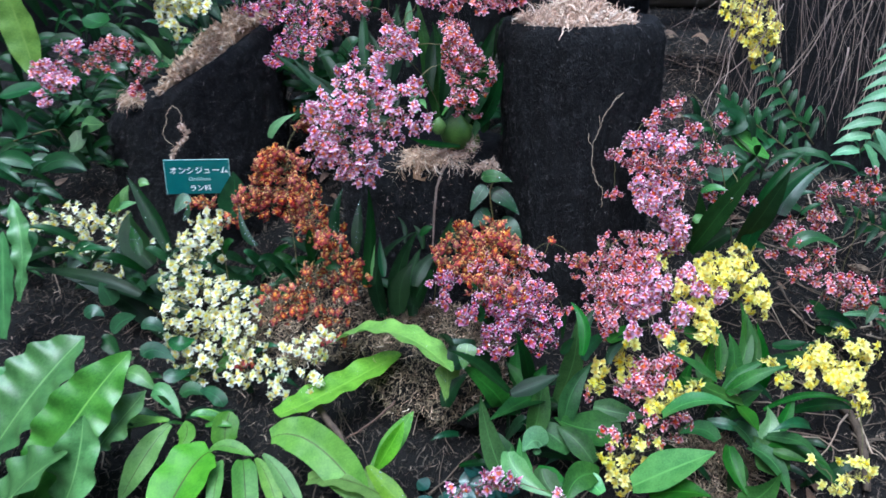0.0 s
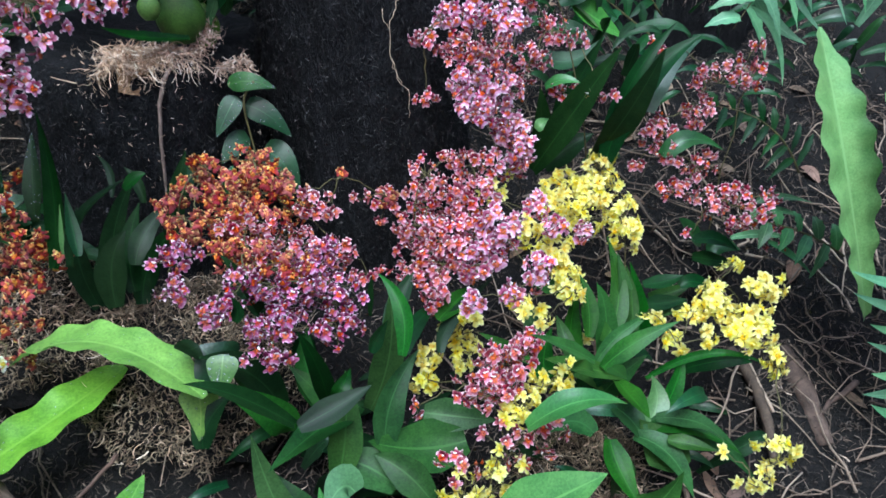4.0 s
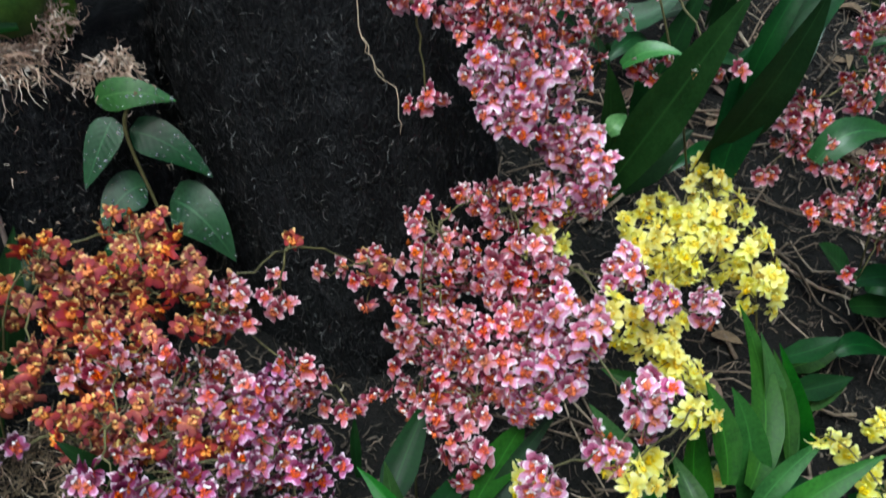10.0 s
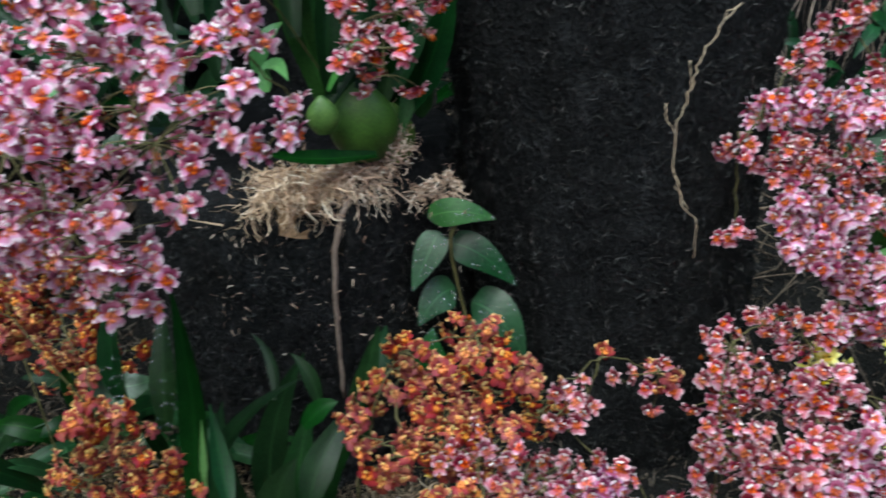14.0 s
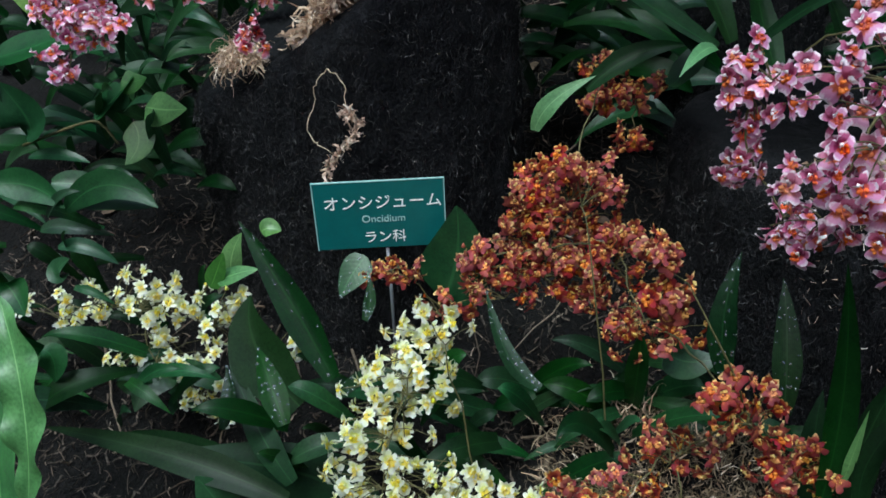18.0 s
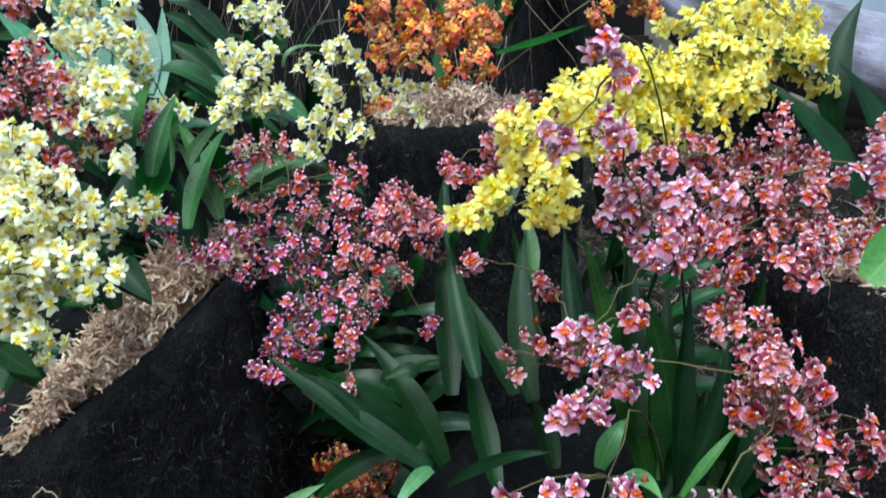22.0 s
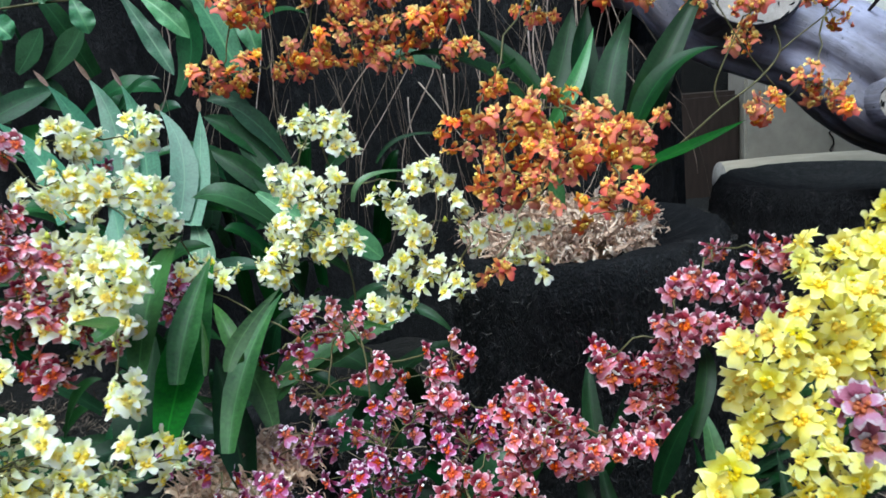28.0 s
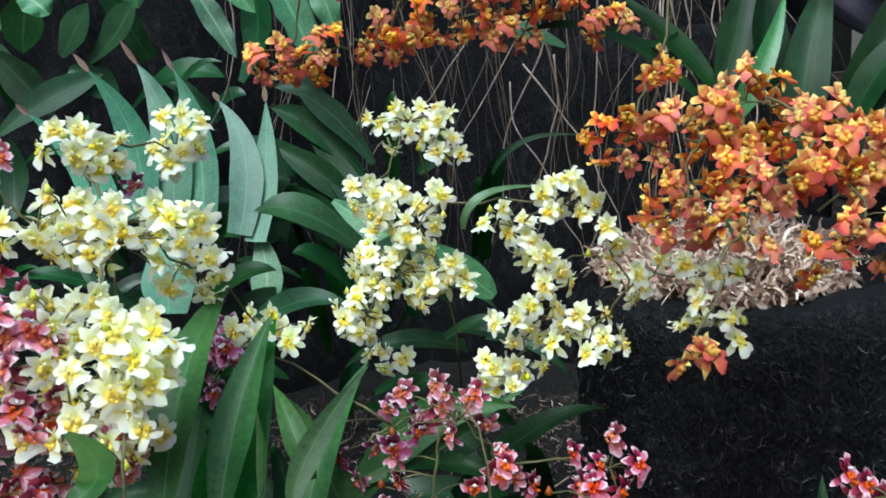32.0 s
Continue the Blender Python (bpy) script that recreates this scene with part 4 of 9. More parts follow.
spray(plant, 'rose', 31, 0.043, 1.220, 1.178, 0.039, 0.033)
spray(plant, 'rose', 13, 0.034, 1.210, 1.142, 0.027, 0.021)
spray(plant, 'rose', 13, -0.086, 1.350, 1.204, 0.041, 0.023)
spray(plant, 'rose', 4, 0.058, 1.300, 1.194, 0.018, 0.018)
spray(plant, 'pink', 18, -0.179, 1.240, 1.120, 0.016, 0.026)
spray(plant, 'pink', 10, -0.181, 1.240, 1.075, 0.012, 0.017)
spray(plant, 'pink', 10, -0.153, 1.220, 1.038, 0.014, 0.014)
orange_low = plant = orchid('rust', (-0.014, 1.160, 0.830), 'orchid with mixed orange and magenta flower sprays')
spray(plant, 'rust', 8, 0.029, 1.200, 0.951, 0.017, 0.013)
spray(plant, 'rust', 15, 0.021, 1.190, 0.929, 0.030, 0.015)
spray(plant, 'rust', 11, 0.082, 1.220, 0.946, 0.025, 0.013)
spray(plant, 'rust', 23, 0.083, 1.180, 0.930, 0.034, 0.019)
spray(plant, 'rust', 17, 0.021, 1.140, 0.912, 0.028, 0.018)
spray(plant, 'rust', 21, 0.068, 1.140, 0.910, 0.029, 0.021)
spray(plant, 'rust', 11, 0.114, 1.170, 0.912, 0.022, 0.020)
spray(plant, 'rust', 7, 0.063, 1.100, 0.901, 0.016, 0.012)
spray(plant, 'rust', 1, 0.166, 1.200, 0.925, 0.006, 0.006)
spray(plant, 'rust', 3, 0.219, 1.220, 0.894, 0.010, 0.015)
spray(plant, 'rust', 15, 0.047, 1.160, 0.921, 0.025, 0.017)
spray(plant, 'rust', 10, 0.056, 1.200, 0.934, 0.020, 0.013)
spray(plant, 'rust', 6, -0.005, 1.160, 0.924, 0.016, 0.012)
spray(plant, 'rose', 27, 0.101, 1.120, 0.897, 0.037, 0.021)
spray(plant, 'rose', 11, 0.160, 1.150, 0.865, 0.018, 0.018)
spray(plant, 'rose', 9, 0.065, 1.130, 0.916, 0.024, 0.016)
spray(plant, 'rose', 12, 0.076, 1.100, 0.885, 0.024, 0.016)
spray(plant, 'rust', 12, 0.091, 1.100, 0.882, 0.032, 0.020)
spray(plant, 'rust', 8, 0.044, 1.100, 0.900, 0.023, 0.016)
spray(plant, 'plum', 31, 0.127, 1.110, 0.880, 0.033, 0.025)
spray(plant, 'plum', 33, 0.095, 1.080, 0.861, 0.036, 0.024)
spray(plant, 'plum', 24, 0.143, 1.100, 0.843, 0.030, 0.026)
spray(plant, 'plum', 20, 0.084, 1.050, 0.846, 0.031, 0.015)
spray(plant, 'plum', 14, 0.143, 1.080, 0.815, 0.025, 0.021)
spray(plant, 'plum', 8, 0.059, 1.060, 0.896, 0.015, 0.011)
spray(plant, 'plum', 11, 0.034, 1.030, 0.886, 0.016, 0.012)
spray(plant, 'plum', 11, -0.001, 1.080, 0.916, 0.026, 0.013)
spray(plant, 'plum', 6, -0.002, 1.050, 0.899, 0.012, 0.009)
spray(plant, 'plum', 10, 0.077, 1.030, 0.829, 0.023, 0.010)
spray(plant, 'rose', 5, 0.159, 1.200, 0.893, 0.014, 0.012)
spray(plant, 'rose', 2, 0.192, 1.220, 0.889, 0.010, 0.007)
spray(plant, 'rose', 7, 0.218, 1.220, 0.878, 0.015, 0.022)
spray(plant, 'rose', 5, 0.194, 1.150, 0.832, 0.023, 0.009)
spray(plant, 'rose', 6, 0.127, 1.160, 0.920, 0.017, 0.017)
pink_right = plant = orchid('rose', (0.219, 1.130, 0.721), 'rose-pink orchid with dense sprays before a tall stump')
spray(plant, 'rose', 13, 0.265, 1.200, 0.924, 0.026, 0.019)
spray(plant, 'rose', 8, 0.297, 1.210, 0.934, 0.017, 0.010)
spray(plant, 'rose', 15, 0.311, 1.190, 0.928, 0.028, 0.017)
spray(plant, 'rose', 29, 0.260, 1.180, 0.897, 0.033, 0.023)
spray(plant, 'rose', 31, 0.296, 1.140, 0.912, 0.031, 0.025)
spray(plant, 'rose', 27, 0.240, 1.140, 0.879, 0.027, 0.023)
spray(plant, 'rose', 38, 0.278, 1.110, 0.885, 0.035, 0.024)
spray(plant, 'rose', 20, 0.249, 1.100, 0.860, 0.026, 0.020)
spray(plant, 'rose', 11, 0.241, 1.070, 0.845, 0.013, 0.017)
spray(plant, 'rose', 7, 0.225, 1.140, 0.833, 0.014, 0.012)
spray(plant, 'pink', 30, 0.311, 1.100, 0.896, 0.026, 0.026)
spray(plant, 'pink', 22, 0.291, 1.090, 0.865, 0.026, 0.017)
spray(plant, 'pink', 11, 0.368, 1.150, 0.892, 0.016, 0.016)
spray(plant, 'pink', 8, 0.387, 1.130, 0.876, 0.012, 0.012)
spray(plant, 'pink', 6, 0.416, 1.120, 0.870, 0.009, 0.012)
spray(plant, 'pink', 14, 0.339, 1.050, 0.872, 0.012, 0.021)
spray(plant, 'pink', 6, 0.308, 1.040, 0.859, 0.010, 0.008)
spray(plant, 'pink', 6, 0.268, 1.030, 0.861, 0.010, 0.010)
spray(plant, 'pink', 12, 0.360, 1.200, 0.928, 0.019, 0.022)
spray(plant, 'pink', 15, 0.357, 1.210, 0.956, 0.022, 0.019)
pink_tall = plant = orchid('pink', (0.476, 1.240, 0.852), 'tall pink orchid with upright sprays beside a black stump')
spray(plant, 'rose', 3, 0.367, 1.270, 1.144, 0.008, 0.010)
spray(plant, 'rose', 7, 0.357, 1.270, 1.123, 0.014, 0.012)
spray(plant, 'rose', 7, 0.328, 1.260, 1.106, 0.014, 0.012)
spray(plant, 'rose', 6, 0.390, 1.260, 1.094, 0.016, 0.010)
spray(plant, 'rose', 11, 0.416, 1.260, 1.055, 0.025, 0.015)
spray(plant, 'rose', 4, 0.455, 1.270, 1.041, 0.011, 0.009)
spray(plant, 'rose', 5, 0.260, 1.220, 1.063, 0.011, 0.007)
spray(plant, 'rose', 17, 0.386, 1.240, 1.025, 0.025, 0.021)
spray(plant, 'rose', 4, 0.266, 1.220, 1.002, 0.012, 0.006)
spray(plant, 'rose', 5, 0.441, 1.280, 1.103, 0.013, 0.011)
spray(plant, 'rose', 6, 0.466, 1.220, 0.991, 0.019, 0.009)
spray(plant, 'rose', 6, 0.431, 1.240, 0.990, 0.022, 0.011)
spray(plant, 'pink', 7, 0.288, 1.240, 1.079, 0.010, 0.014)
spray(plant, 'pink', 18, 0.321, 1.240, 1.080, 0.023, 0.016)
spray(plant, 'pink', 18, 0.360, 1.240, 1.071, 0.020, 0.020)
spray(plant, 'rose', 17, 0.302, 1.220, 1.052, 0.023, 0.017)
spray(plant, 'rose', 17, 0.335, 1.220, 1.043, 0.023, 0.018)
spray(plant, 'pink', 21, 0.312, 1.210, 1.017, 0.023, 0.018)
spray(plant, 'pink', 21, 0.346, 1.210, 1.008, 0.024, 0.018)
spray(plant, 'pink', 13, 0.317, 1.200, 0.990, 0.020, 0.012)
spray(plant, 'pink', 13, 0.353, 1.200, 0.971, 0.018, 0.014)
spray(plant, 'pink', 15, 0.362, 1.180, 0.948, 0.014, 0.020)
rose_far = plant = orchid('rose', (0.659, 1.250, 0.710), 'rose-red orchid with loose thin sprays among ferns')
spray(plant, 'rose', 11, 0.677, 1.250, 0.989, 0.024, 0.016)
spray(plant, 'rose', 7, 0.616, 1.250, 0.988, 0.016, 0.013)
spray(plant, 'rose', 13, 0.596, 1.220, 0.961, 0.023, 0.018)
spray(plant, 'rose', 6, 0.539, 1.220, 0.955, 0.015, 0.013)
spray(plant, 'rose', 12, 0.550, 1.220, 0.927, 0.026, 0.018)
spray(plant, 'rose', 6, 0.558, 1.200, 0.918, 0.016, 0.010)
spray(plant, 'rose', 11, 0.597, 1.200, 0.902, 0.024, 0.019)
spray(plant, 'rose', 11, 0.574, 1.200, 0.870, 0.030, 0.013)
spray(plant, 'rose', 15, 0.611, 1.180, 0.863, 0.027, 0.021)
spray(plant, 'rose', 9, 0.641, 1.180, 0.865, 0.019, 0.016)
spray(plant, 'rose', 9, 0.649, 1.170, 0.832, 0.027, 0.014)
spray(plant, 'rose', 4, 0.690, 1.170, 0.863, 0.019, 0.011)
spray(plant, 'rose', 7, 0.692, 1.160, 0.813, 0.017, 0.017)
spray(plant, 'rose', 1, 0.590, 1.180, 0.820, 0.005, 0.005)
spray(plant, 'rose', 2, 0.533, 1.240, 0.890, 0.011, 0.007)
spray(plant, 'rose', 9, 0.612, 1.220, 1.003, 0.044, 0.026)
spray(plant, 'rose', 4, 0.661, 1.240, 1.024, 0.018, 0.022)
spray(plant, 'rose', 2, 0.548, 1.250, 1.035, 0.013, 0.011)
spray(plant, 'rose', 9, 0.624, 1.120, 0.875, 0.034, 0.025)
yellow_main = plant = orchid('yellow', (0.512, 1.160, 0.674), 'bright yellow orchid with a dense flower cluster')
spray(plant, 'yellow', 11, 0.479, 1.230, 0.900, 0.021, 0.016)
spray(plant, 'yellow', 17, 0.436, 1.220, 0.883, 0.031, 0.018)
spray(plant, 'yellow', 22, 0.472, 1.200, 0.882, 0.026, 0.021)
spray(plant, 'yellow', 22, 0.424, 1.190, 0.868, 0.031, 0.020)
spray(plant, 'yellow', 12, 0.499, 1.190, 0.855, 0.021, 0.021)
spray(plant, 'yellow', 18, 0.448, 1.180, 0.861, 0.031, 0.020)
spray(plant, 'yellow', 16, 0.394, 1.140, 0.839, 0.024, 0.020)
spray(plant, 'yellow', 12, 0.403, 1.120, 0.821, 0.019, 0.019)
spray(plant, 'yellow', 8, 0.353, 1.120, 0.879, 0.011, 0.016)
spray(plant, 'yellow', 6, 0.395, 1.080, 0.826, 0.014, 0.011)
spray(plant, 'yellow', 2, 0.482, 1.170, 0.823, 0.010, 0.009)
spray(plant, 'yellow', 1, 0.513, 1.170, 0.812, 0.008, 0.006)
spray(plant, 'yellow', 6, 0.335, 1.200, 0.894, 0.015, 0.010)
spray(plant, 'yellow', 5, 0.315, 1.030, 0.852, 0.012, 0.008)
spray(plant, 'yellow', 4, 0.353, 1.050, 0.816, 0.009, 0.009)
spray(plant, 'yellow', 2, 0.420, 1.080, 0.769, 0.009, 0.009)
spray(plant, 'yellow', 8, 0.494, 1.170, 0.839, 0.021, 0.013)
spray(plant, 'yellow', 2, 0.378, 1.230, 0.897, 0.010, 0.006)
yellow_low = plant = orchid('yellow', (0.337, 1.060, 0.703), 'mixed yellow and rose-red orchid low in the bed')
spray(plant, 'yellow', 7, 0.262, 1.080, 0.790, 0.011, 0.014)
spray(plant, 'yellow', 5, 0.282, 1.070, 0.782, 0.009, 0.009)
spray(plant, 'yellow', 5, 0.274, 1.060, 0.825, 0.009, 0.009)
spray(plant, 'yellow', 7, 0.229, 1.050, 0.787, 0.013, 0.011)
spray(plant, 'yellow', 7, 0.224, 1.040, 0.769, 0.015, 0.011)
spray(plant, 'yellow', 4, 0.265, 1.060, 0.770, 0.009, 0.009)
spray(plant, 'yellow', 13, 0.289, 0.950, 0.794, 0.019, 0.015)
spray(plant, 'yellow', 8, 0.339, 0.980, 0.795, 0.014, 0.012)
spray(plant, 'yellow', 5, 0.313, 0.970, 0.800, 0.012, 0.008)
spray(plant, 'yellow', 1, 0.369, 1.020, 0.784, 0.004, 0.004)
spray(plant, 'rose', 16, 0.274, 0.980, 0.822, 0.019, 0.019)
spray(plant, 'rose', 16, 0.302, 0.990, 0.822, 0.020, 0.020)
spray(plant, 'rose', 18, 0.267, 0.960, 0.806, 0.023, 0.019)
spray(plant, 'rose', 7, 0.318, 1.000, 0.825, 0.012, 0.012)
spray(plant, 'rose', 12, 0.283, 0.960, 0.812, 0.015, 0.015)
spray(plant, 'rose', 8, 0.250, 0.980, 0.802, 0.014, 0.012)
spray(plant, 'rose', 2, 0.200, 0.980, 0.788, 0.007, 0.005)
spray(plant, 'yellow', 13, 0.246, 0.920, 0.694, 0.025, 0.025)
spray(plant, 'yellow', 11, 0.264, 0.930, 0.737, 0.034, 0.027)
spray(plant, 'yellow', 6, 0.234, 0.930, 0.728, 0.019, 0.019)
spray(plant, 'rose', 9, 0.279, 0.940, 0.762, 0.034, 0.027)
spray(plant, 'rose', 9, 0.318, 0.940, 0.757, 0.027, 0.023)
spray(plant, 'rose', 7, 0.234, 0.940, 0.748, 0.027, 0.023)
pink_front = plant = orchid('pink', (0.094, 0.950, 0.597), 'small pink orchid at the front of the bed')
spray(plant, 'pink', 16, 0.069, 0.860, 0.731, 0.036, 0.020)
spray(plant, 'pink', 5, 0.019, 0.860, 0.718, 0.014, 0.011)
spray(plant, 'pink', 2, 0.146, 0.860, 0.714, 0.011, 0.007)
yellow_right = plant = orchid('yellow', (0.651, 1.100, 0.585), 'yellow orchid with loose sprays above bare soil')
spray(plant, 'yellow', 10, 0.563, 1.080, 0.802, 0.017, 0.012)
spray(plant, 'yellow', 11, 0.569, 1.060, 0.790, 0.019, 0.015)
spray(plant, 'yellow', 10, 0.530, 1.060, 0.792, 0.022, 0.010)
spray(plant, 'yellow', 13, 0.588, 1.040, 0.789, 0.024, 0.017)
spray(plant, 'yellow', 13, 0.614, 1.060, 0.812, 0.024, 0.019)
spray(plant, 'yellow', 10, 0.563, 1.020, 0.785, 0.019, 0.012)
spray(plant, 'yellow', 4, 0.490, 1.020, 0.783, 0.008, 0.009)
spray(plant, 'yellow', 4, 0.526, 1.020, 0.787, 0.009, 0.007)
spray(plant, 'yellow', 12, 0.574, 1.000, 0.787, 0.020, 0.018)
spray(plant, 'yellow', 7, 0.581, 0.980, 0.772, 0.013, 0.013)
spray(plant, 'yellow', 5, 0.596, 1.100, 0.819, 0.013, 0.010)
spray(plant, 'yellow', 2, 0.474, 1.060, 0.802, 0.009, 0.007)
spray(plant, 'yellow', 2, 0.481, 1.050, 0.791, 0.006, 0.007)
spray(plant, 'yellow', 11, 0.562, 0.920, 0.708, 0.031, 0.019)
spray(plant, 'yellow', 6, 0.525, 0.900, 0.694, 0.023, 0.011)
spray(plant, 'yellow', 1, 0.500, 0.920, 0.722, 0.006, 0.006)
spray(plant, 'yellow', 2, 0.500, 1.050, 0.766, 0.010, 0.010)
yellow_hanging = plant = orchid('yellow', (0.550, 1.660, 1.282), 'yellow orchid hanging from a root-covered trunk')
spray(plant, 'yellow', 30, 0.575, 1.620, 1.239, 0.048, 0.030)
spray(plant, 'yellow', 34, 0.592, 1.600, 1.200, 0.046, 0.034)
spray(plant, 'yellow', 12, 0.607, 1.600, 1.155, 0.022, 0.024)
spray(plant, 'yellow', 4, 0.633, 1.600, 1.194, 0.013, 0.016)
cream_stump = plant = orchid('cream', (-0.467, 1.500, 1.224), 'cream-white yellow-centred orchid on a slanting mossy stump')
spray(plant, 'cream', 16, -0.453, 1.430, 1.357, 0.018, 0.016)
spray(plant, 'cream', 32, -0.438, 1.420, 1.325, 0.029, 0.022)
spray(plant, 'cream', 25, -0.449, 1.400, 1.310, 0.020, 0.024)
spray(plant, 'cream', 24, -0.413, 1.430, 1.299, 0.025, 0.021)
spray(plant, 'cream', 30, -0.442, 1.400, 1.280, 0.028, 0.020)
spray(plant, 'cream', 21, -0.412, 1.410, 1.266, 0.025, 0.019)
spray(plant, 'cream', 11, -0.381, 1.450, 1.302, 0.017, 0.011)
spray(plant, 'cream', 15, -0.446, 1.380, 1.255, 0.020, 0.016)
spray(plant, 'cream', 11, -0.435, 1.370, 1.233, 0.016, 0.016)
spray(plant, 'cream', 14, -0.477, 1.400, 1.347, 0.015, 0.013)
spray(plant, 'cream', 22, -0.471, 1.380, 1.312, 0.019, 0.019)
spray(plant, 'cream', 12, -0.472, 1.360, 1.291, 0.016, 0.012)
spray(plant, 'cream', 15, -0.446, 1.370, 1.284, 0.019, 0.013)
cream_back = plant = orchid('cream', (-0.450, 1.620, 1.272), 'cream and rose-red orchids flowering before broad fern fronds')
spray(plant, 'cream', 11, -0.449, 1.600, 1.456, 0.018, 0.014)
spray(plant, 'cream', 24, -0.416, 1.550, 1.426, 0.034, 0.017)
spray(plant, 'cream', 12, -0.393, 1.570, 1.409, 0.018, 0.022)
spray(plant, 'cream', 10, -0.423, 1.650, 1.454, 0.017, 0.015)
spray(plant, 'cream', 20, -0.422, 1.500, 1.376, 0.024, 0.024)
spray(plant, 'cream', 15, -0.432, 1.520, 1.398, 0.024, 0.016)
spray(plant, 'cream', 9, -0.375, 1.600, 1.363, 0.021, 0.009)
spray(plant, 'cream', 10, -0.449, 1.550, 1.432, 0.021, 0.013)
spray(plant, 'cream', 2, -0.431, 1.520, 1.338, 0.006, 0.005)
spray(plant, 'rose', 9, -0.478, 1.550, 1.459, 0.017, 0.013)
spray(plant, 'rose', 21, -0.497, 1.480, 1.412, 0.023, 0.019)
spray(plant, 'rose', 11, -0.462, 1.520, 1.416, 0.020, 0.012)
spray(plant, 'rose', 16, -0.490, 1.480, 1.385, 0.023, 0.015)
spray(plant, 'rose', 16, -0.454, 1.500, 1.394, 0.024, 0.016)
spray(plant, 'rose', 13, -0.450, 1.500, 1.370, 0.024, 0.016)
spray(plant, 'rose', 9, -0.442, 1.500, 1.340, 0.016, 0.010)
spray(plant, 'rose', 9, -0.472, 1.480, 1.352, 0.015, 0.012)
spray(plant, 'plum', 7, -0.396, 1.580, 1.352, 0.016, 0.014)
spray(plant, 'plum', 2, -0.443, 1.620, 1.438, 0.007, 0.009)
spray(plant, 'plum', 10, -0.490, 1.460, 1.355, 0.022, 0.011)
spray(plant, 'cream', 15, -0.394, 1.500, 1.390, 0.011, 0.013)
spray(plant, 'cream', 11, -0.402, 1.500, 1.363, 0.010, 0.010)
spray(plant, 'cream', 8, -0.383, 1.440, 1.342, 0.008, 0.008)
spray(plant, 'rose', 7, -0.411, 1.500, 1.354, 0.009, 0.011)
cream_thin = plant = orchid('cream', (-0.287, 1.750, 1.241), 'cream-yellow orchid with thin open flower sprays')
spray(plant, 'cream', 14, -0.306, 1.730, 1.448, 0.025, 0.016)
spray(plant, 'cream', 8, -0.285, 1.730, 1.439, 0.014, 0.017)
spray(plant, 'cream', 9, -0.328, 1.700, 1.409, 0.016, 0.011)
spray(plant, 'cream', 15, -0.302, 1.680, 1.399, 0.023, 0.018)
spray(plant, 'cream', 25, -0.314, 1.680, 1.373, 0.031, 0.021)
spray(plant, 'cream', 11, -0.335, 1.660, 1.352, 0.015, 0.015)
spray(plant, 'cream', 12, -0.294, 1.680, 1.361, 0.021, 0.016)
spray(plant, 'cream', 5, -0.328, 1.700, 1.313, 0.014, 0.010)
spray(plant, 'cream', 9, -0.219, 1.660, 1.407, 0.015, 0.015)
spray(plant, 'cream', 8, -0.250, 1.680, 1.385, 0.016, 0.016)
spray(plant, 'cream', 10, -0.231, 1.660, 1.371, 0.021, 0.015)
spray(plant, 'cream', 12, -0.243, 1.660, 1.340, 0.026, 0.016)
spray(plant, 'cream', 11, -0.213, 1.650, 1.330, 0.021, 0.015)
spray(plant, 'cream', 10, -0.255, 1.660, 1.309, 0.026, 0.010)
spray(plant, 'cream', 4, -0.192, 1.640, 1.362, 0.010, 0.010)
spray(plant, 'cream', 8, -0.164, 1.620, 1.373, 0.025, 0.012)
spray(plant, 'cream', 6, -0.160, 1.600, 1.354, 0.017, 0.012)
spray(plant, 'cream', 4, -0.200, 1.650, 1.386, 0.010, 0.010)
orange_stump = plant = orchid('orange', (-0.101, 1.740, 1.350), 'orange orchid potted in moss on a black stump')
spray(plant, 'orange', 4, -0.167, 1.680, 1.469, 0.018, 0.010)
spray(plant, 'orange', 8, -0.193, 1.640, 1.437, 0.020, 0.015)
spray(plant, 'orange', 13, -0.161, 1.620, 1.442, 0.024, 0.019)
spray(plant, 'orange', 10, -0.125, 1.630, 1.454, 0.022, 0.017)
spray(plant, 'orange', 12, -0.105, 1.610, 1.434, 0.024, 0.017)
spray(plant, 'orange', 12, -0.175, 1.600, 1.411, 0.024, 0.017)
spray(plant, 'orange', 12, -0.136, 1.600, 1.423, 0.024, 0.017)
spray(plant, 'orange', 10, -0.098, 1.600, 1.420, 0.024, 0.014)
spray(plant, 'orange', 6, -0.073, 1.600, 1.436, 0.017, 0.012)
spray(plant, 'orange', 11, -0.105, 1.570, 1.391, 0.025, 0.016)
spray(plant, 'orange', 5, -0.150, 1.580, 1.402, 0.014, 0.012)
spray(plant, 'orange', 3, -0.193, 1.520, 1.367, 0.008, 0.008)
spray(plant, 'orange', 6, -0.101, 1.800, 1.563, 0.024, 0.024)
spray(plant, 'orange', 5, -0.114, 1.800, 1.532, 0.024, 0.015)
spray(plant, 'orange', 9, -0.058, 1.780, 1.554, 0.029, 0.023)
spray(plant, 'orange', 9, -0.028, 1.760, 1.545, 0.029, 0.023)
spray(plant, 'orange', 7, 0.008, 1.780, 1.562, 0.023, 0.018)
spray(plant, 'orange', 4, 0.010, 1.750, 1.524, 0.017, 0.011)
orange_hanging = plant = orchid('orange', (-0.086, 1.950, 1.636), 'orange orchid with long hanging flower sprays')
spray(plant, 'orange', 12, -0.351, 1.720, 1.543, 0.024, 0.016)
spray(plant, 'orange', 9, -0.376, 1.720, 1.490, 0.021, 0.013)
spray(plant, 'orange', 5, -0.350, 1.720, 1.494, 0.013, 0.016)
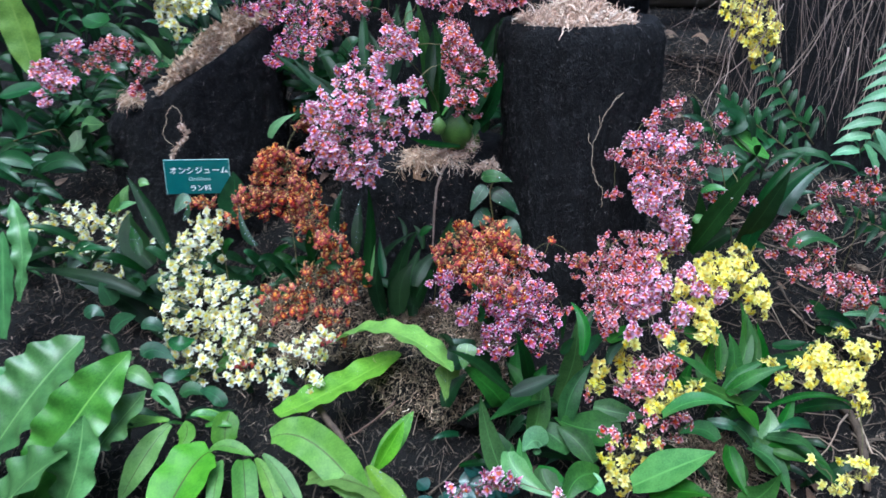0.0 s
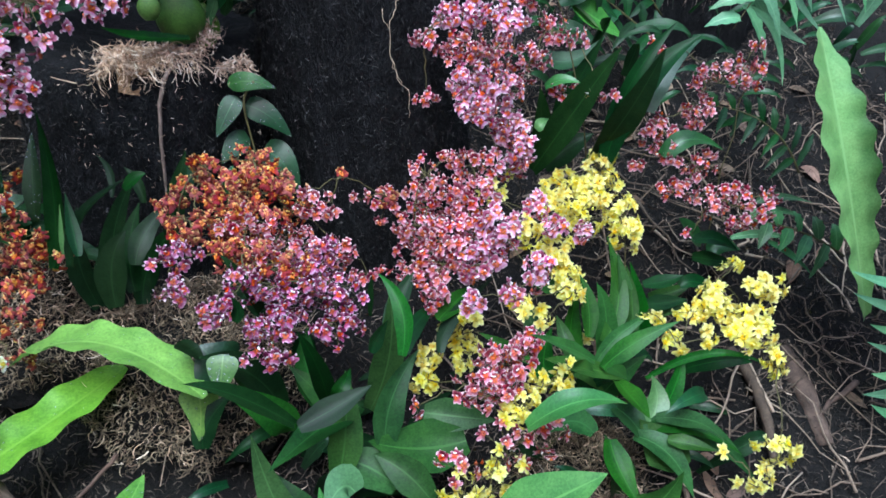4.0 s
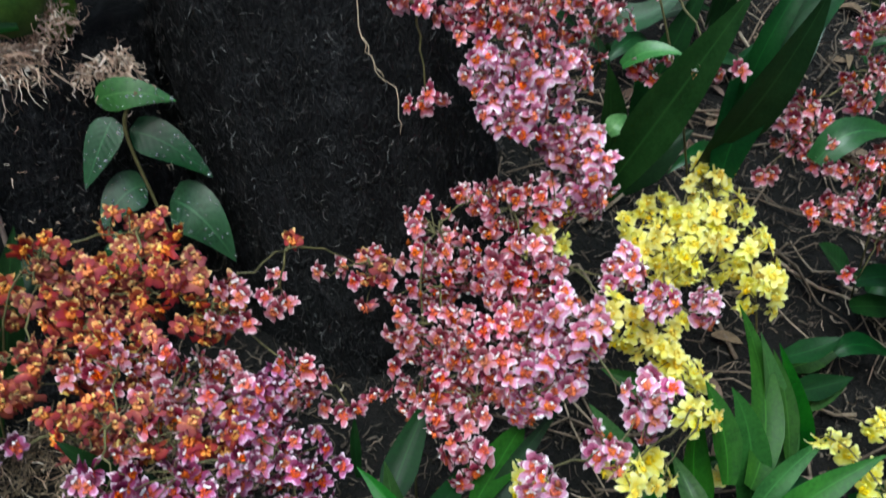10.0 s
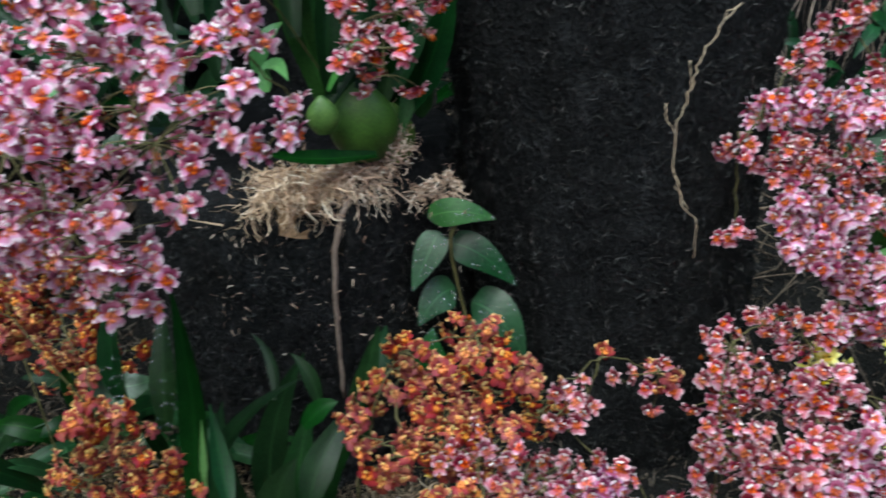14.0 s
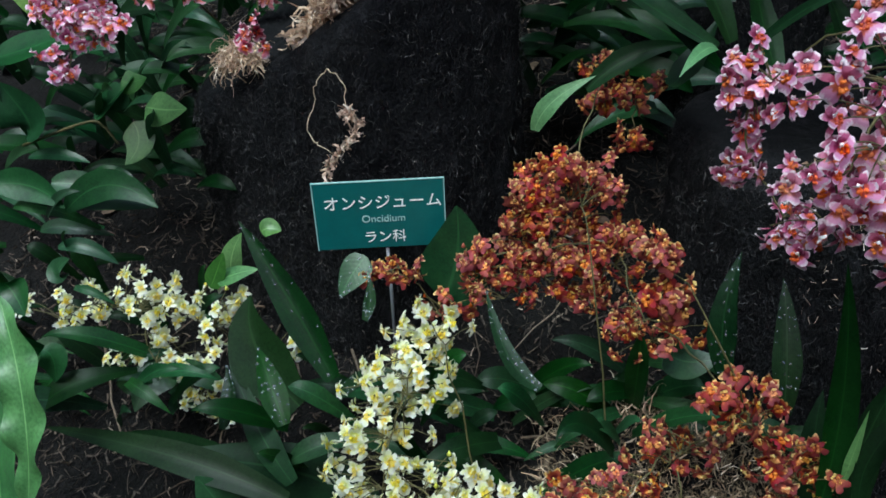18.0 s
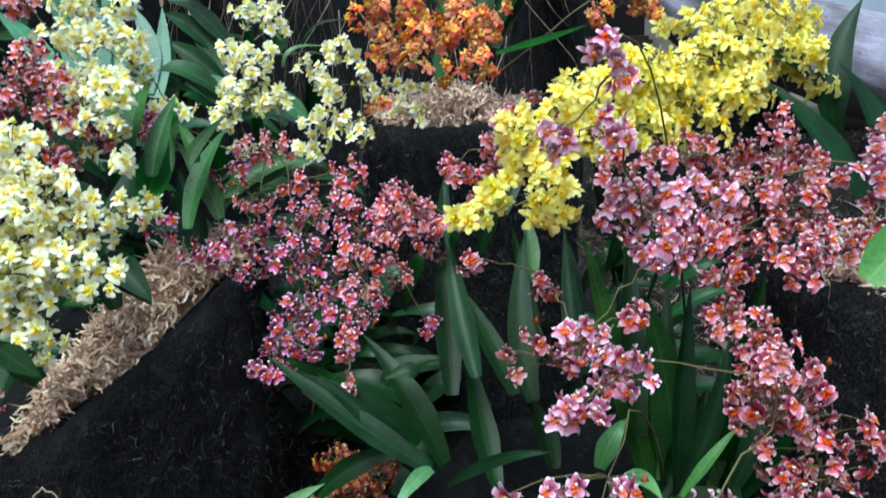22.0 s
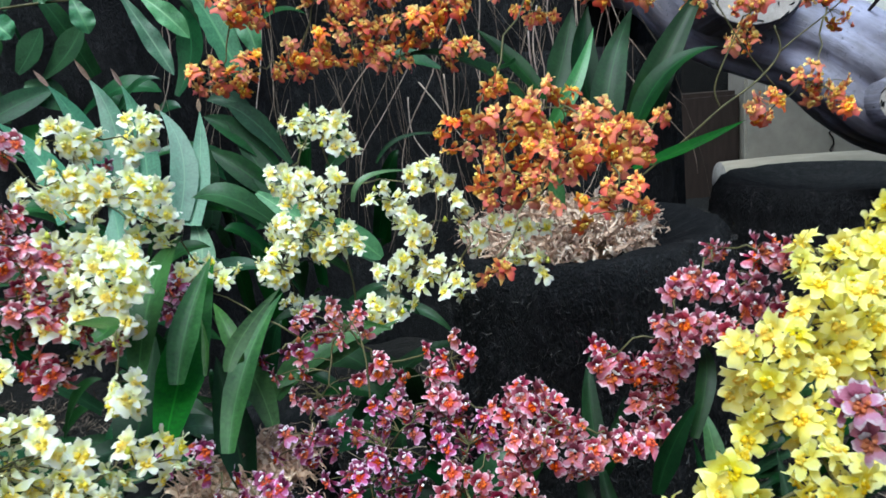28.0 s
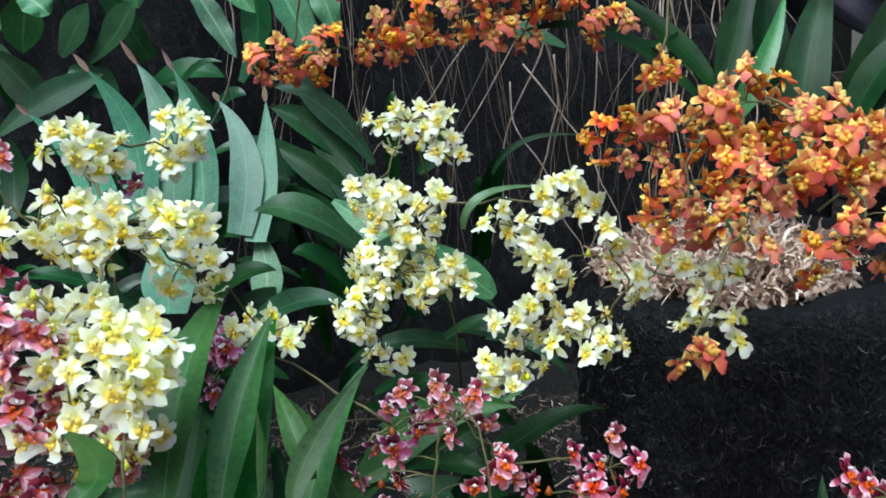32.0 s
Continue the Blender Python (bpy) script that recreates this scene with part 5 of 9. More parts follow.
spray(plant, 'orange', 10, -0.313, 1.740, 1.500, 0.027, 0.014)
spray(plant, 'orange', 10, -0.287, 1.730, 1.559, 0.021, 0.019)
spray(plant, 'orange', 15, -0.256, 1.720, 1.547, 0.027, 0.021)
spray(plant, 'orange', 15, -0.269, 1.720, 1.511, 0.032, 0.016)
spray(plant, 'orange', 13, -0.225, 1.720, 1.519, 0.027, 0.016)
spray(plant, 'orange', 13, -0.191, 1.730, 1.539, 0.027, 0.022)
spray(plant, 'orange', 5, -0.199, 1.750, 1.568, 0.017, 0.011)
spray(plant, 'orange', 7, -0.159, 1.760, 1.556, 0.023, 0.017)
spray(plant, 'orange', 5, -0.183, 1.720, 1.496, 0.016, 0.011)
spray(plant, 'orange', 6, -0.237, 1.720, 1.494, 0.019, 0.011)
spray(plant, 'orange', 8, -0.264, 1.750, 1.592, 0.033, 0.016)
spray(plant, 'orange', 8, -0.195, 1.780, 1.604, 0.034, 0.017)
spray(plant, 'orange', 6, 0.104, 1.750, 1.542, 0.014, 0.017)
spray(plant, 'orange', 9, 0.123, 1.740, 1.515, 0.023, 0.023)
spray(plant, 'orange', 5, 0.063, 1.750, 1.516, 0.020, 0.011)
spray(plant, 'orange', 5, 0.049, 1.760, 1.491, 0.023, 0.009)
spray(plant, 'orange', 8, 0.103, 1.720, 1.452, 0.028, 0.014)
spray(plant, 'orange', 4, 0.120, 1.700, 1.435, 0.011, 0.011)
spray(plant, 'orange', 6, 0.063, 1.720, 1.435, 0.014, 0.020)
spray(plant, 'orange', 9, -0.070, 1.800, 1.596, 0.035, 0.018)
spray(plant, 'orange', 8, 0.008, 1.800, 1.599, 0.030, 0.018)
yellow_top = plant = orchid('yellow', (0.170, 1.500, 1.337), 'bright yellow orchid with a wide arching cluster')
spray(plant, 'yellow', 5, 0.058, 1.500, 1.424, 0.017, 0.010)
spray(plant, 'yellow', 14, 0.113, 1.500, 1.444, 0.019, 0.015)
spray(plant, 'yellow', 23, 0.095, 1.480, 1.421, 0.028, 0.019)
spray(plant, 'yellow', 19, 0.150, 1.480, 1.423, 0.024, 0.019)
spray(plant, 'yellow', 15, 0.150, 1.460, 1.396, 0.021, 0.016)
spray(plant, 'yellow', 36, 0.068, 1.440, 1.397, 0.040, 0.018)
spray(plant, 'yellow', 6, -0.013, 1.420, 1.400, 0.017, 0.010)
spray(plant, 'yellow', 29, 0.009, 1.420, 1.389, 0.030, 0.017)
spray(plant, 'yellow', 21, -0.028, 1.400, 1.377, 0.021, 0.017)
spray(plant, 'yellow', 26, 0.032, 1.420, 1.370, 0.031, 0.017)
spray(plant, 'yellow', 19, -0.064, 1.380, 1.369, 0.020, 0.016)
spray(plant, 'yellow', 12, -0.105, 1.360, 1.363, 0.016, 0.012)
spray(plant, 'yellow', 26, -0.047, 1.380, 1.351, 0.029, 0.016)
spray(plant, 'yellow', 21, -0.094, 1.360, 1.338, 0.024, 0.016)
spray(plant, 'yellow', 19, -0.089, 1.330, 1.317, 0.017, 0.015)
spray(plant, 'yellow', 8, -0.143, 1.330, 1.309, 0.011, 0.007)
spray(plant, 'yellow', 19, 0.087, 1.430, 1.375, 0.022, 0.022)
spray(plant, 'yellow', 6, -0.126, 1.340, 1.321, 0.011, 0.008)
spray(plant, 'yellow', 25, 0.121, 1.460, 1.393, 0.033, 0.023)
spray(plant, 'yellow', 19, 0.129, 1.500, 1.429, 0.034, 0.022)
spray(plant, 'yellow', 17, 0.006, 1.410, 1.352, 0.026, 0.017)
spray(plant, 'yellow', 11, 0.055, 1.430, 1.345, 0.022, 0.016)
spray(plant, 'yellow', 7, 0.172, 1.470, 1.375, 0.014, 0.014)
spray(plant, 'yellow', 10, -0.048, 1.420, 1.384, 0.017, 0.013)
pink_top = plant = orchid('rose', (0.036, 1.400, 1.182), 'rose and pink orchid with many upright leaves')
spray(plant, 'pink', 4, -0.069, 1.300, 1.413, 0.009, 0.009)
spray(plant, 'pink', 4, -0.058, 1.300, 1.399, 0.008, 0.008)
spray(plant, 'pink', 5, -0.092, 1.300, 1.361, 0.010, 0.009)
spray(plant, 'pink', 5, -0.060, 1.300, 1.366, 0.009, 0.009)
spray(plant, 'pink', 20, -0.034, 1.320, 1.311, 0.026, 0.019)
spray(plant, 'pink', 20, 0.005, 1.330, 1.306, 0.027, 0.019)
spray(plant, 'pink', 13, -0.023, 1.300, 1.289, 0.022, 0.013)
spray(plant, 'pink', 10, 0.139, 1.330, 1.332, 0.020, 0.014)
spray(plant, 'pink', 12, -0.079, 1.300, 1.232, 0.017, 0.013)
spray(plant, 'pink', 16, -0.056, 1.280, 1.215, 0.018, 0.016)
spray(plant, 'pink', 9, -0.091, 1.260, 1.202, 0.017, 0.009)
spray(plant, 'rose', 11, -0.032, 1.350, 1.328, 0.024, 0.014)
spray(plant, 'rose', 11, 0.008, 1.350, 1.341, 0.024, 0.014)
spray(plant, 'rose', 14, 0.042, 1.360, 1.328, 0.024, 0.016)
spray(plant, 'rose', 14, 0.076, 1.360, 1.339, 0.024, 0.016)
spray(plant, 'rose', 4, 0.105, 1.400, 1.351, 0.009, 0.011)
spray(plant, 'rose', 18, 0.050, 1.340, 1.312, 0.028, 0.020)
spray(plant, 'rose', 11, 0.092, 1.350, 1.323, 0.024, 0.016)
spray(plant, 'rose', 14, 0.027, 1.300, 1.289, 0.026, 0.015)
spray(plant, 'rose', 14, 0.083, 1.330, 1.296, 0.024, 0.020)
spray(plant, 'rose', 13, 0.086, 1.300, 1.284, 0.022, 0.015)
spray(plant, 'rose', 9, 0.060, 1.280, 1.277, 0.016, 0.011)
spray(plant, 'rose', 7, 0.011, 1.280, 1.274, 0.014, 0.009)
spray(plant, 'rose', 5, 0.138, 1.320, 1.306, 0.014, 0.012)
spray(plant, 'rose', 7, 0.119, 1.320, 1.287, 0.016, 0.014)
spray(plant, 'rose', 4, 0.158, 1.360, 1.346, 0.012, 0.008)
spray(plant, 'rose', 3, 0.114, 1.350, 1.317, 0.010, 0.008)
spray(plant, 'rose', 4, -0.045, 1.300, 1.249, 0.011, 0.007)
spray(plant, 'rose', 8, 0.008, 1.280, 1.246, 0.014, 0.009)
spray(plant, 'rose', 8, 0.026, 1.270, 1.242, 0.014, 0.011)
spray(plant, 'rose', 13, 0.025, 1.260, 1.224, 0.018, 0.014)
spray(plant, 'rose', 13, 0.035, 1.250, 1.205, 0.017, 0.014)
spray(plant, 'rose', 6, 0.010, 1.250, 1.204, 0.010, 0.009)
spray(plant, 'rose', 4, -0.090, 1.350, 1.258, 0.008, 0.012)
spray(plant, 'rose', 3, -0.134, 1.400, 1.258, 0.009, 0.006)
pink_back = plant = orchid('pink', (-0.259, 1.540, 1.128), 'magenta-pink orchid with loose sprays between stumps')
spray(plant, 'rose', 10, -0.286, 1.580, 1.325, 0.032, 0.013)
spray(plant, 'rose', 10, -0.304, 1.570, 1.288, 0.031, 0.021)
spray(plant, 'rose', 5, -0.262, 1.580, 1.294, 0.013, 0.013)
spray(plant, 'rose', 7, -0.219, 1.560, 1.306, 0.016, 0.016)
spray(plant, 'rose', 10, -0.226, 1.550, 1.282, 0.026, 0.018)
spray(plant, 'rose', 13, -0.176, 1.540, 1.259, 0.031, 0.023)
spray(plant, 'rose', 8, -0.157, 1.530, 1.242, 0.021, 0.021)
spray(plant, 'rose', 9, -0.220, 1.520, 1.237, 0.020, 0.020)
spray(plant, 'rose', 9, -0.190, 1.520, 1.223, 0.020, 0.020)
spray(plant, 'rose', 8, -0.212, 1.490, 1.215, 0.020, 0.017)
spray(plant, 'rose', 6, -0.229, 1.450, 1.181, 0.012, 0.014)
spray(plant, 'rose', 4, -0.231, 1.430, 1.149, 0.008, 0.011)
spray(plant, 'plum', 5, -0.317, 1.580, 1.319, 0.013, 0.010)
spray(plant, 'plum', 9, -0.316, 1.560, 1.254, 0.026, 0.016)
spray(plant, 'plum', 20, -0.264, 1.550, 1.258, 0.036, 0.026)
spray(plant, 'plum', 14, -0.213, 1.540, 1.257, 0.026, 0.021)
spray(plant, 'plum', 16, -0.275, 1.530, 1.233, 0.036, 0.020)
spray(plant, 'plum', 8, -0.250, 1.500, 1.220, 0.025, 0.015)
spray(plant, 'plum', 14, -0.265, 1.470, 1.207, 0.024, 0.019)
spray(plant, 'plum', 10, -0.218, 1.470, 1.202, 0.024, 0.017)
spray(plant, 'plum', 8, -0.284, 1.450, 1.187, 0.018, 0.014)
spray(plant, 'plum', 8, -0.293, 1.440, 1.170, 0.016, 0.014)
spray(plant, 'plum', 7, -0.261, 1.450, 1.182, 0.016, 0.012)
spray(plant, 'plum', 5, -0.156, 1.500, 1.179, 0.013, 0.013)
spray(plant, 'plum', 6, -0.310, 1.520, 1.228, 0.015, 0.012)
spray(plant, 'plum', 9, -0.348, 1.500, 1.251, 0.024, 0.012)
spray(plant, 'plum', 6, -0.377, 1.500, 1.278, 0.014, 0.014)
spray(plant, 'plum', 5, -0.404, 1.620, 1.353, 0.011, 0.016)
spray(plant, 'plum', 3, -0.345, 1.580, 1.300, 0.008, 0.011)
rose_edge = plant = orchid('rose', (-0.571, 1.470, 1.117), 'pink and rose orchid at the edge of a mossy stump')
spray(plant, 'pink', 30, -0.664, 1.400, 1.158, 0.031, 0.020)
spray(plant, 'pink', 18, -0.640, 1.380, 1.144, 0.031, 0.013)
spray(plant, 'pink', 11, -0.637, 1.430, 1.191, 0.023, 0.014)
spray(plant, 'pink', 5, -0.672, 1.380, 1.109, 0.011, 0.009)
spray(plant, 'pink', 2, -0.680, 1.380, 1.128, 0.007, 0.007)
spray(plant, 'rose', 8, -0.610, 1.430, 1.167, 0.023, 0.012)
spray(plant, 'rose', 11, -0.575, 1.450, 1.189, 0.023, 0.019)
spray(plant, 'rose', 7, -0.550, 1.450, 1.197, 0.016, 0.014)
spray(plant, 'rose', 6, -0.554, 1.450, 1.177, 0.014, 0.012)
spray(plant, 'rose', 12, -0.513, 1.430, 1.163, 0.023, 0.018)
spray(plant, 'rose', 4, -0.576, 1.420, 1.156, 0.009, 0.009)
spray(plant, 'rose', 7, -0.525, 1.410, 1.126, 0.016, 0.014)
spray(plant, 'rose', 4, -0.597, 1.450, 1.195, 0.012, 0.009)
rose_mid = plant = orchid('rose', (-0.096, 1.520, 1.209), 'rose-red orchid with loose sprays before a black stump')
spray(plant, 'rose', 4, -0.094, 1.500, 1.353, 0.008, 0.004)
spray(plant, 'rose', 8, -0.081, 1.500, 1.355, 0.009, 0.006)
spray(plant, 'rose', 3, -0.060, 1.520, 1.369, 0.006, 0.004)
spray(plant, 'rose', 8, -0.037, 1.500, 1.368, 0.010, 0.006)
spray(plant, 'rose', 3, -0.048, 1.500, 1.356, 0.006, 0.003)
spray(plant, 'rose', 3, -0.059, 1.500, 1.348, 0.006, 0.003)
spray(plant, 'rose', 16, -0.094, 1.480, 1.332, 0.017, 0.009)
spray(plant, 'rose', 4, -0.071, 1.480, 1.333, 0.008, 0.004)
spray(plant, 'rose', 7, -0.056, 1.460, 1.349, 0.009, 0.006)
spray(plant, 'rose', 4, -0.065, 1.460, 1.331, 0.007, 0.004)
spray(plant, 'rose', 6, -0.136, 1.500, 1.315, 0.005, 0.007)
spray(plant, 'rose', 7, -0.123, 1.500, 1.307, 0.010, 0.006)
spray(plant, 'rose', 9, -0.098, 1.500, 1.304, 0.010, 0.007)
spray(plant, 'rose', 6, -0.107, 1.500, 1.288, 0.010, 0.005)
spray(plant, 'rose', 7, -0.110, 1.480, 1.280, 0.010, 0.006)
spray(plant, 'rose', 9, -0.131, 1.470, 1.276, 0.011, 0.006)
spray(plant, 'rose', 6, -0.163, 1.480, 1.285, 0.010, 0.005)
spray(plant, 'rose', 7, -0.155, 1.470, 1.270, 0.007, 0.007)
spray(plant, 'rose', 11, -0.187, 1.460, 1.285, 0.012, 0.010)
spray(plant, 'rose', 6, -0.191, 1.460, 1.267, 0.009, 0.005)
spray(plant, 'rose', 9, -0.183, 1.500, 1.293, 0.013, 0.008)


# ---------- leaves, vines and ferns ----------
nestA = thing('nest_fern', (-0.661, 1.000, 0.512), "large bird's nest fern with broad glossy wavy fronds", 'fern')
leaf(nestA, 'frond', (-0.595, 0.930, 0.594), (-0.524, 0.950, 0.732), (-0.431, 1.000, 0.844), 0.085, 'nest_dark', 'nest', face=(0.05, -0.35, 0.93), wave=.02)
leaf(nestA, 'frond', (-0.691, 0.970, 0.621), (-0.609, 1.020, 0.741), (-0.530, 1.080, 0.824), 0.111, 'nest_dark', 'nest', face=(0.05, -0.35, 0.93), wave=.02)
leaf(nestA, 'frond', (-0.535, 0.900, 0.630), (-0.492, 0.900, 0.705), (-0.472, 0.920, 0.793), 0.068, 'nest_dark', 'nest', face=(0.05, -0.35, 0.93), wave=.02)
leaf(nestA, 'frond', (-0.626, 0.900, 0.600), (-0.580, 0.900, 0.677), (-0.492, 0.900, 0.750), 0.084, 'nest_dark', 'nest', face=(0.05, -0.35, 0.93), wave=.02)
leaf(nestA, 'frond', (-0.733, 1.050, 0.662), (-0.706, 1.100, 0.710), (-0.684, 1.150, 0.721), 0.079, 'nest_dark', 'nest', wave=.02)
leaf(nestA, 'frond', (-0.480, 0.950, 0.714), (-0.460, 0.970, 0.737), (-0.417, 1.000, 0.782), 0.055, 'nest_dark', 'nest', face=(0.05, -0.35, 0.93), wave=.02)
nestL = thing('nest_fern', (-0.704, 1.200, 0.797), "pale green bird's nest fern frond beside dark vines", 'fern')
leaf(nestL, 'frond', (-0.673, 1.180, 0.834), (-0.662, 1.200, 0.919), (-0.691, 1.250, 0.982), 0.033, 'nest_dark', 'nest', face=(0.0, -0.86, 0.5), wave=.014)
leaf(nestL, 'frond', (-0.733, 1.420, 1.325), (-0.712, 1.420, 1.235), (-0.690, 1.405, 1.140), 0.055, 'nest', 'nest', face=(0.0, -0.86, 0.5), wave=.004)
leaf(nestL, 'frond', (-0.722, 1.200, 0.756), (-0.717, 1.220, 0.839), (-0.715, 1.250, 0.926), 0.055, 'nest_dark', 'nest', face=(0.0, -0.86, 0.5), wave=.005)
nestB = thing('nest_fern', (-0.276, 0.980, 0.706), 'small light green fern rosette with dark midribs', 'fern')
leaf(nestB, 'frond', (-0.392, 1.000, 0.731), (-0.449, 1.000, 0.724), (-0.515, 0.990, 0.702), 0.024, 'nest_rib', 'nest', face=(0.05, -0.35, 0.93), wave=.004)
leaf(nestB, 'frond', (-0.391, 1.000, 0.724), (-0.417, 0.970, 0.699), (-0.452, 0.930, 0.643), 0.035, 'nest_rib', 'nest', face=(0.05, -0.35, 0.93), wave=.005)
leaf(nestB, 'leaf', (-0.329, 0.970, 0.699), (-0.351, 0.940, 0.688), (-0.376, 0.880, 0.651), 0.075, 'nest_rib', 'tongue', face=(0.05, -0.35, 0.93), wave=.007)
leaf(nestB, 'frond', (-0.311, 0.960, 0.692), (-0.312, 0.930, 0.681), (-0.311, 0.880, 0.647), 0.022, 'nest_rib', 'nest', face=(0.05, -0.35, 0.93))
leaf(nestB, 'leaf', (-0.281, 0.960, 0.692), (-0.273, 0.930, 0.681), (-0.262, 0.880, 0.647), 0.033, 'nest_rib', 'tongue', face=(0.05, -0.35, 0.93))
leaf(nestB, 'frond', (-0.263, 0.960, 0.695), (-0.240, 0.930, 0.681), (-0.214, 0.880, 0.647), 0.023, 'nest_rib', 'nest', face=(0.05, -0.35, 0.93))
leaf(nestB, 'frond', (-0.252, 0.960, 0.702), (-0.220, 0.930, 0.686), (-0.183, 0.880, 0.656), 0.023, 'nest_rib', 'nest', face=(0.05, -0.35, 0.93))
leaf(nestB, 'leaf', (-0.243, 0.980, 0.716), (-0.180, 0.960, 0.720), (-0.101, 0.890, 0.676), 0.052, 'nest_rib', 'tongue', face=(0.05, -0.35, 0.93), wave=.006)
leaf(nestB, 'leaf', (-0.186, 0.930, 0.681), (-0.125, 0.910, 0.695), (-0.047, 0.870, 0.678), 0.043, 'nest_rib', 'tongue', face=(0.05, -0.35, 0.93), wave=.006)
leaf(nestB, 'leaf', (-0.307, 0.980, 0.700), (-0.311, 0.990, 0.718), (-0.306, 1.010, 0.740), 0.035, 'nest_rib', 'tongue', face=(0.0, -0.86, 0.5))
leaf(nestB, 'frond', (-0.375, 0.980, 0.702), (-0.366, 0.990, 0.714), (-0.369, 1.000, 0.731), 0.024, 'nest_rib', 'nest', face=(0.0, -0.86, 0.5))
leaf(nestB, 'frond', (-0.365, 1.020, 0.727), (-0.341, 1.020, 0.727), (-0.292, 1.000, 0.716), 0.018, 'nest_rib', 'nest', face=(0.05, -0.35, 0.93))
leaf(nestB, 'frond', (-0.330, 0.970, 0.699), (-0.305, 0.970, 0.709), (-0.264, 0.960, 0.699), 0.019, 'nest_rib', 'nest', face=(0.05, -0.35, 0.93))
leaf(nestB, 'frond', (-0.489, 1.000, 0.731), (-0.528, 0.990, 0.714), (-0.566, 0.970, 0.699), 0.027, 'nest_rib', 'nest', face=(0.05, -0.35, 0.93), wave=.004)
leaf(nestB, 'frond', (-0.092, 0.930, 0.700), (-0.076, 0.930, 0.728), (-0.053, 0.950, 0.764), 0.023, 'nest', 'nest', face=(0.0, -0.86, 0.5))
nestC = thing('nest_fern', (-0.164, 1.140, 0.748), "bright lime bird's nest fern fronds arching over moss", 'fern')
dew(leaf(nestC, 'leaf', (-0.173, 1.150, 0.775), (-0.079, 1.090, 0.827), (0.013, 1.020, 0.800), 0.050, 'nest', 'tongue', face=(0.05, -0.35, 0.93), wave=.008), 40, 0.0009)
dew(leaf(nestC, 'leaf', (-0.237, 1.000, 0.740), (-0.164, 1.060, 0.745), (-0.067, 1.130, 0.768), 0.051, 'nest', 'tongue', face=(0.05, -0.35, 0.93), wave=.008), 40, 0.0009)
dew(leaf(nestC, 'frond', (-0.101, 0.940, 0.688), (-0.073, 0.950, 0.723), (-0.041, 0.970, 0.766), 0.028, 'nest', 'nest', face=(0.0, -0.86, 0.5)), 40, 0.0009)
dew(leaf(nestC, 'frond', (-0.103, 0.930, 0.705), (-0.078, 0.900, 0.695), (-0.040, 0.860, 0.682), 0.026, 'nest', 'nest', face=(0.05, -0.35, 0.93)), 40, 0.0009)
dew(leaf(nestC, 'leaf', (0.003, 1.050, 0.797), (0.007, 1.040, 0.777), (0.003, 1.020, 0.751), 0.035, 'nest', 'heart', face=(0.0, -0.86, 0.5)), 40, 0.0009)
dew(leaf(nestC, 'leaf', (0.035, 1.020, 0.845), (0.032, 1.010, 0.834), (0.028, 1.000, 0.815), 0.027, 'vine_light', 'heart', face=(0.0, -0.86, 0.5)), 40, 0.0009)
nestR = thing('nest_fern', (0.815, 1.000, 0.711), "pale lime nest fern fronds with wavy edges at the bed's edge", 'fern')
leaf(nestR, 'frond', (0.732, 1.030, 0.775), (0.688, 1.070, 0.942), (0.719, 1.200, 1.059), 0.073, 'nest_pale', 'nest', face=(0.0, -0.86, 0.5), wave=.011)
leaf(nestR, 'frond', (0.786, 1.000, 0.770), (0.753, 1.050, 0.946), (0.739, 1.120, 1.088), 0.114, 'nest_pale', 'nest', face=(0.0, -0.86, 0.5), wave=.011)
leaf(nestR, 'frond', (0.850, 1.000, 0.782), (0.818, 1.040, 0.946), (0.792, 1.100, 1.088), 0.092, 'nest_pale', 'nest', face=(0.0, -0.86, 0.5), wave=.011)
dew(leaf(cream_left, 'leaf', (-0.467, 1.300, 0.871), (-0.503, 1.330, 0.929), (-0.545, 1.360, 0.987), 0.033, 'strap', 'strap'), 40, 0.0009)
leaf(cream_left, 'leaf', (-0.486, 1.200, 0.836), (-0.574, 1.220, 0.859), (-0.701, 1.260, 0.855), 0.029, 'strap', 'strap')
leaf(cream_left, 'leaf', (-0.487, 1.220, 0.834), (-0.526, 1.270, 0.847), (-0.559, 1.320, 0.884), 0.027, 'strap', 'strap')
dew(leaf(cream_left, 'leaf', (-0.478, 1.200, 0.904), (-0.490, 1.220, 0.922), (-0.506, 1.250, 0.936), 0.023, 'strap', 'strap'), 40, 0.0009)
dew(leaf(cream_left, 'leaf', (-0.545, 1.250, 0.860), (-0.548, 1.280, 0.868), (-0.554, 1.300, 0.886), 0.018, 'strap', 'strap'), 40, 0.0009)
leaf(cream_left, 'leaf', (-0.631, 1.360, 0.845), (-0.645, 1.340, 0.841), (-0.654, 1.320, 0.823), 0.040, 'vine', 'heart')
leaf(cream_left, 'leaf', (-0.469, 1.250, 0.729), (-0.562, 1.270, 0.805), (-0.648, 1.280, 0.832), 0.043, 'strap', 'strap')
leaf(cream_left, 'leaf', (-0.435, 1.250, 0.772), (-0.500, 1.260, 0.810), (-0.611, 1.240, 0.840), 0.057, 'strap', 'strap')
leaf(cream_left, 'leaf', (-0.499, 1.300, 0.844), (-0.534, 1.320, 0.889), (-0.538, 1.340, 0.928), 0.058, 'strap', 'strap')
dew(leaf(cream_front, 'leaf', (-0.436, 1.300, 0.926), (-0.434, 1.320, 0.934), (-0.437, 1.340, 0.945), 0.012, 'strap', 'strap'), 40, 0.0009)
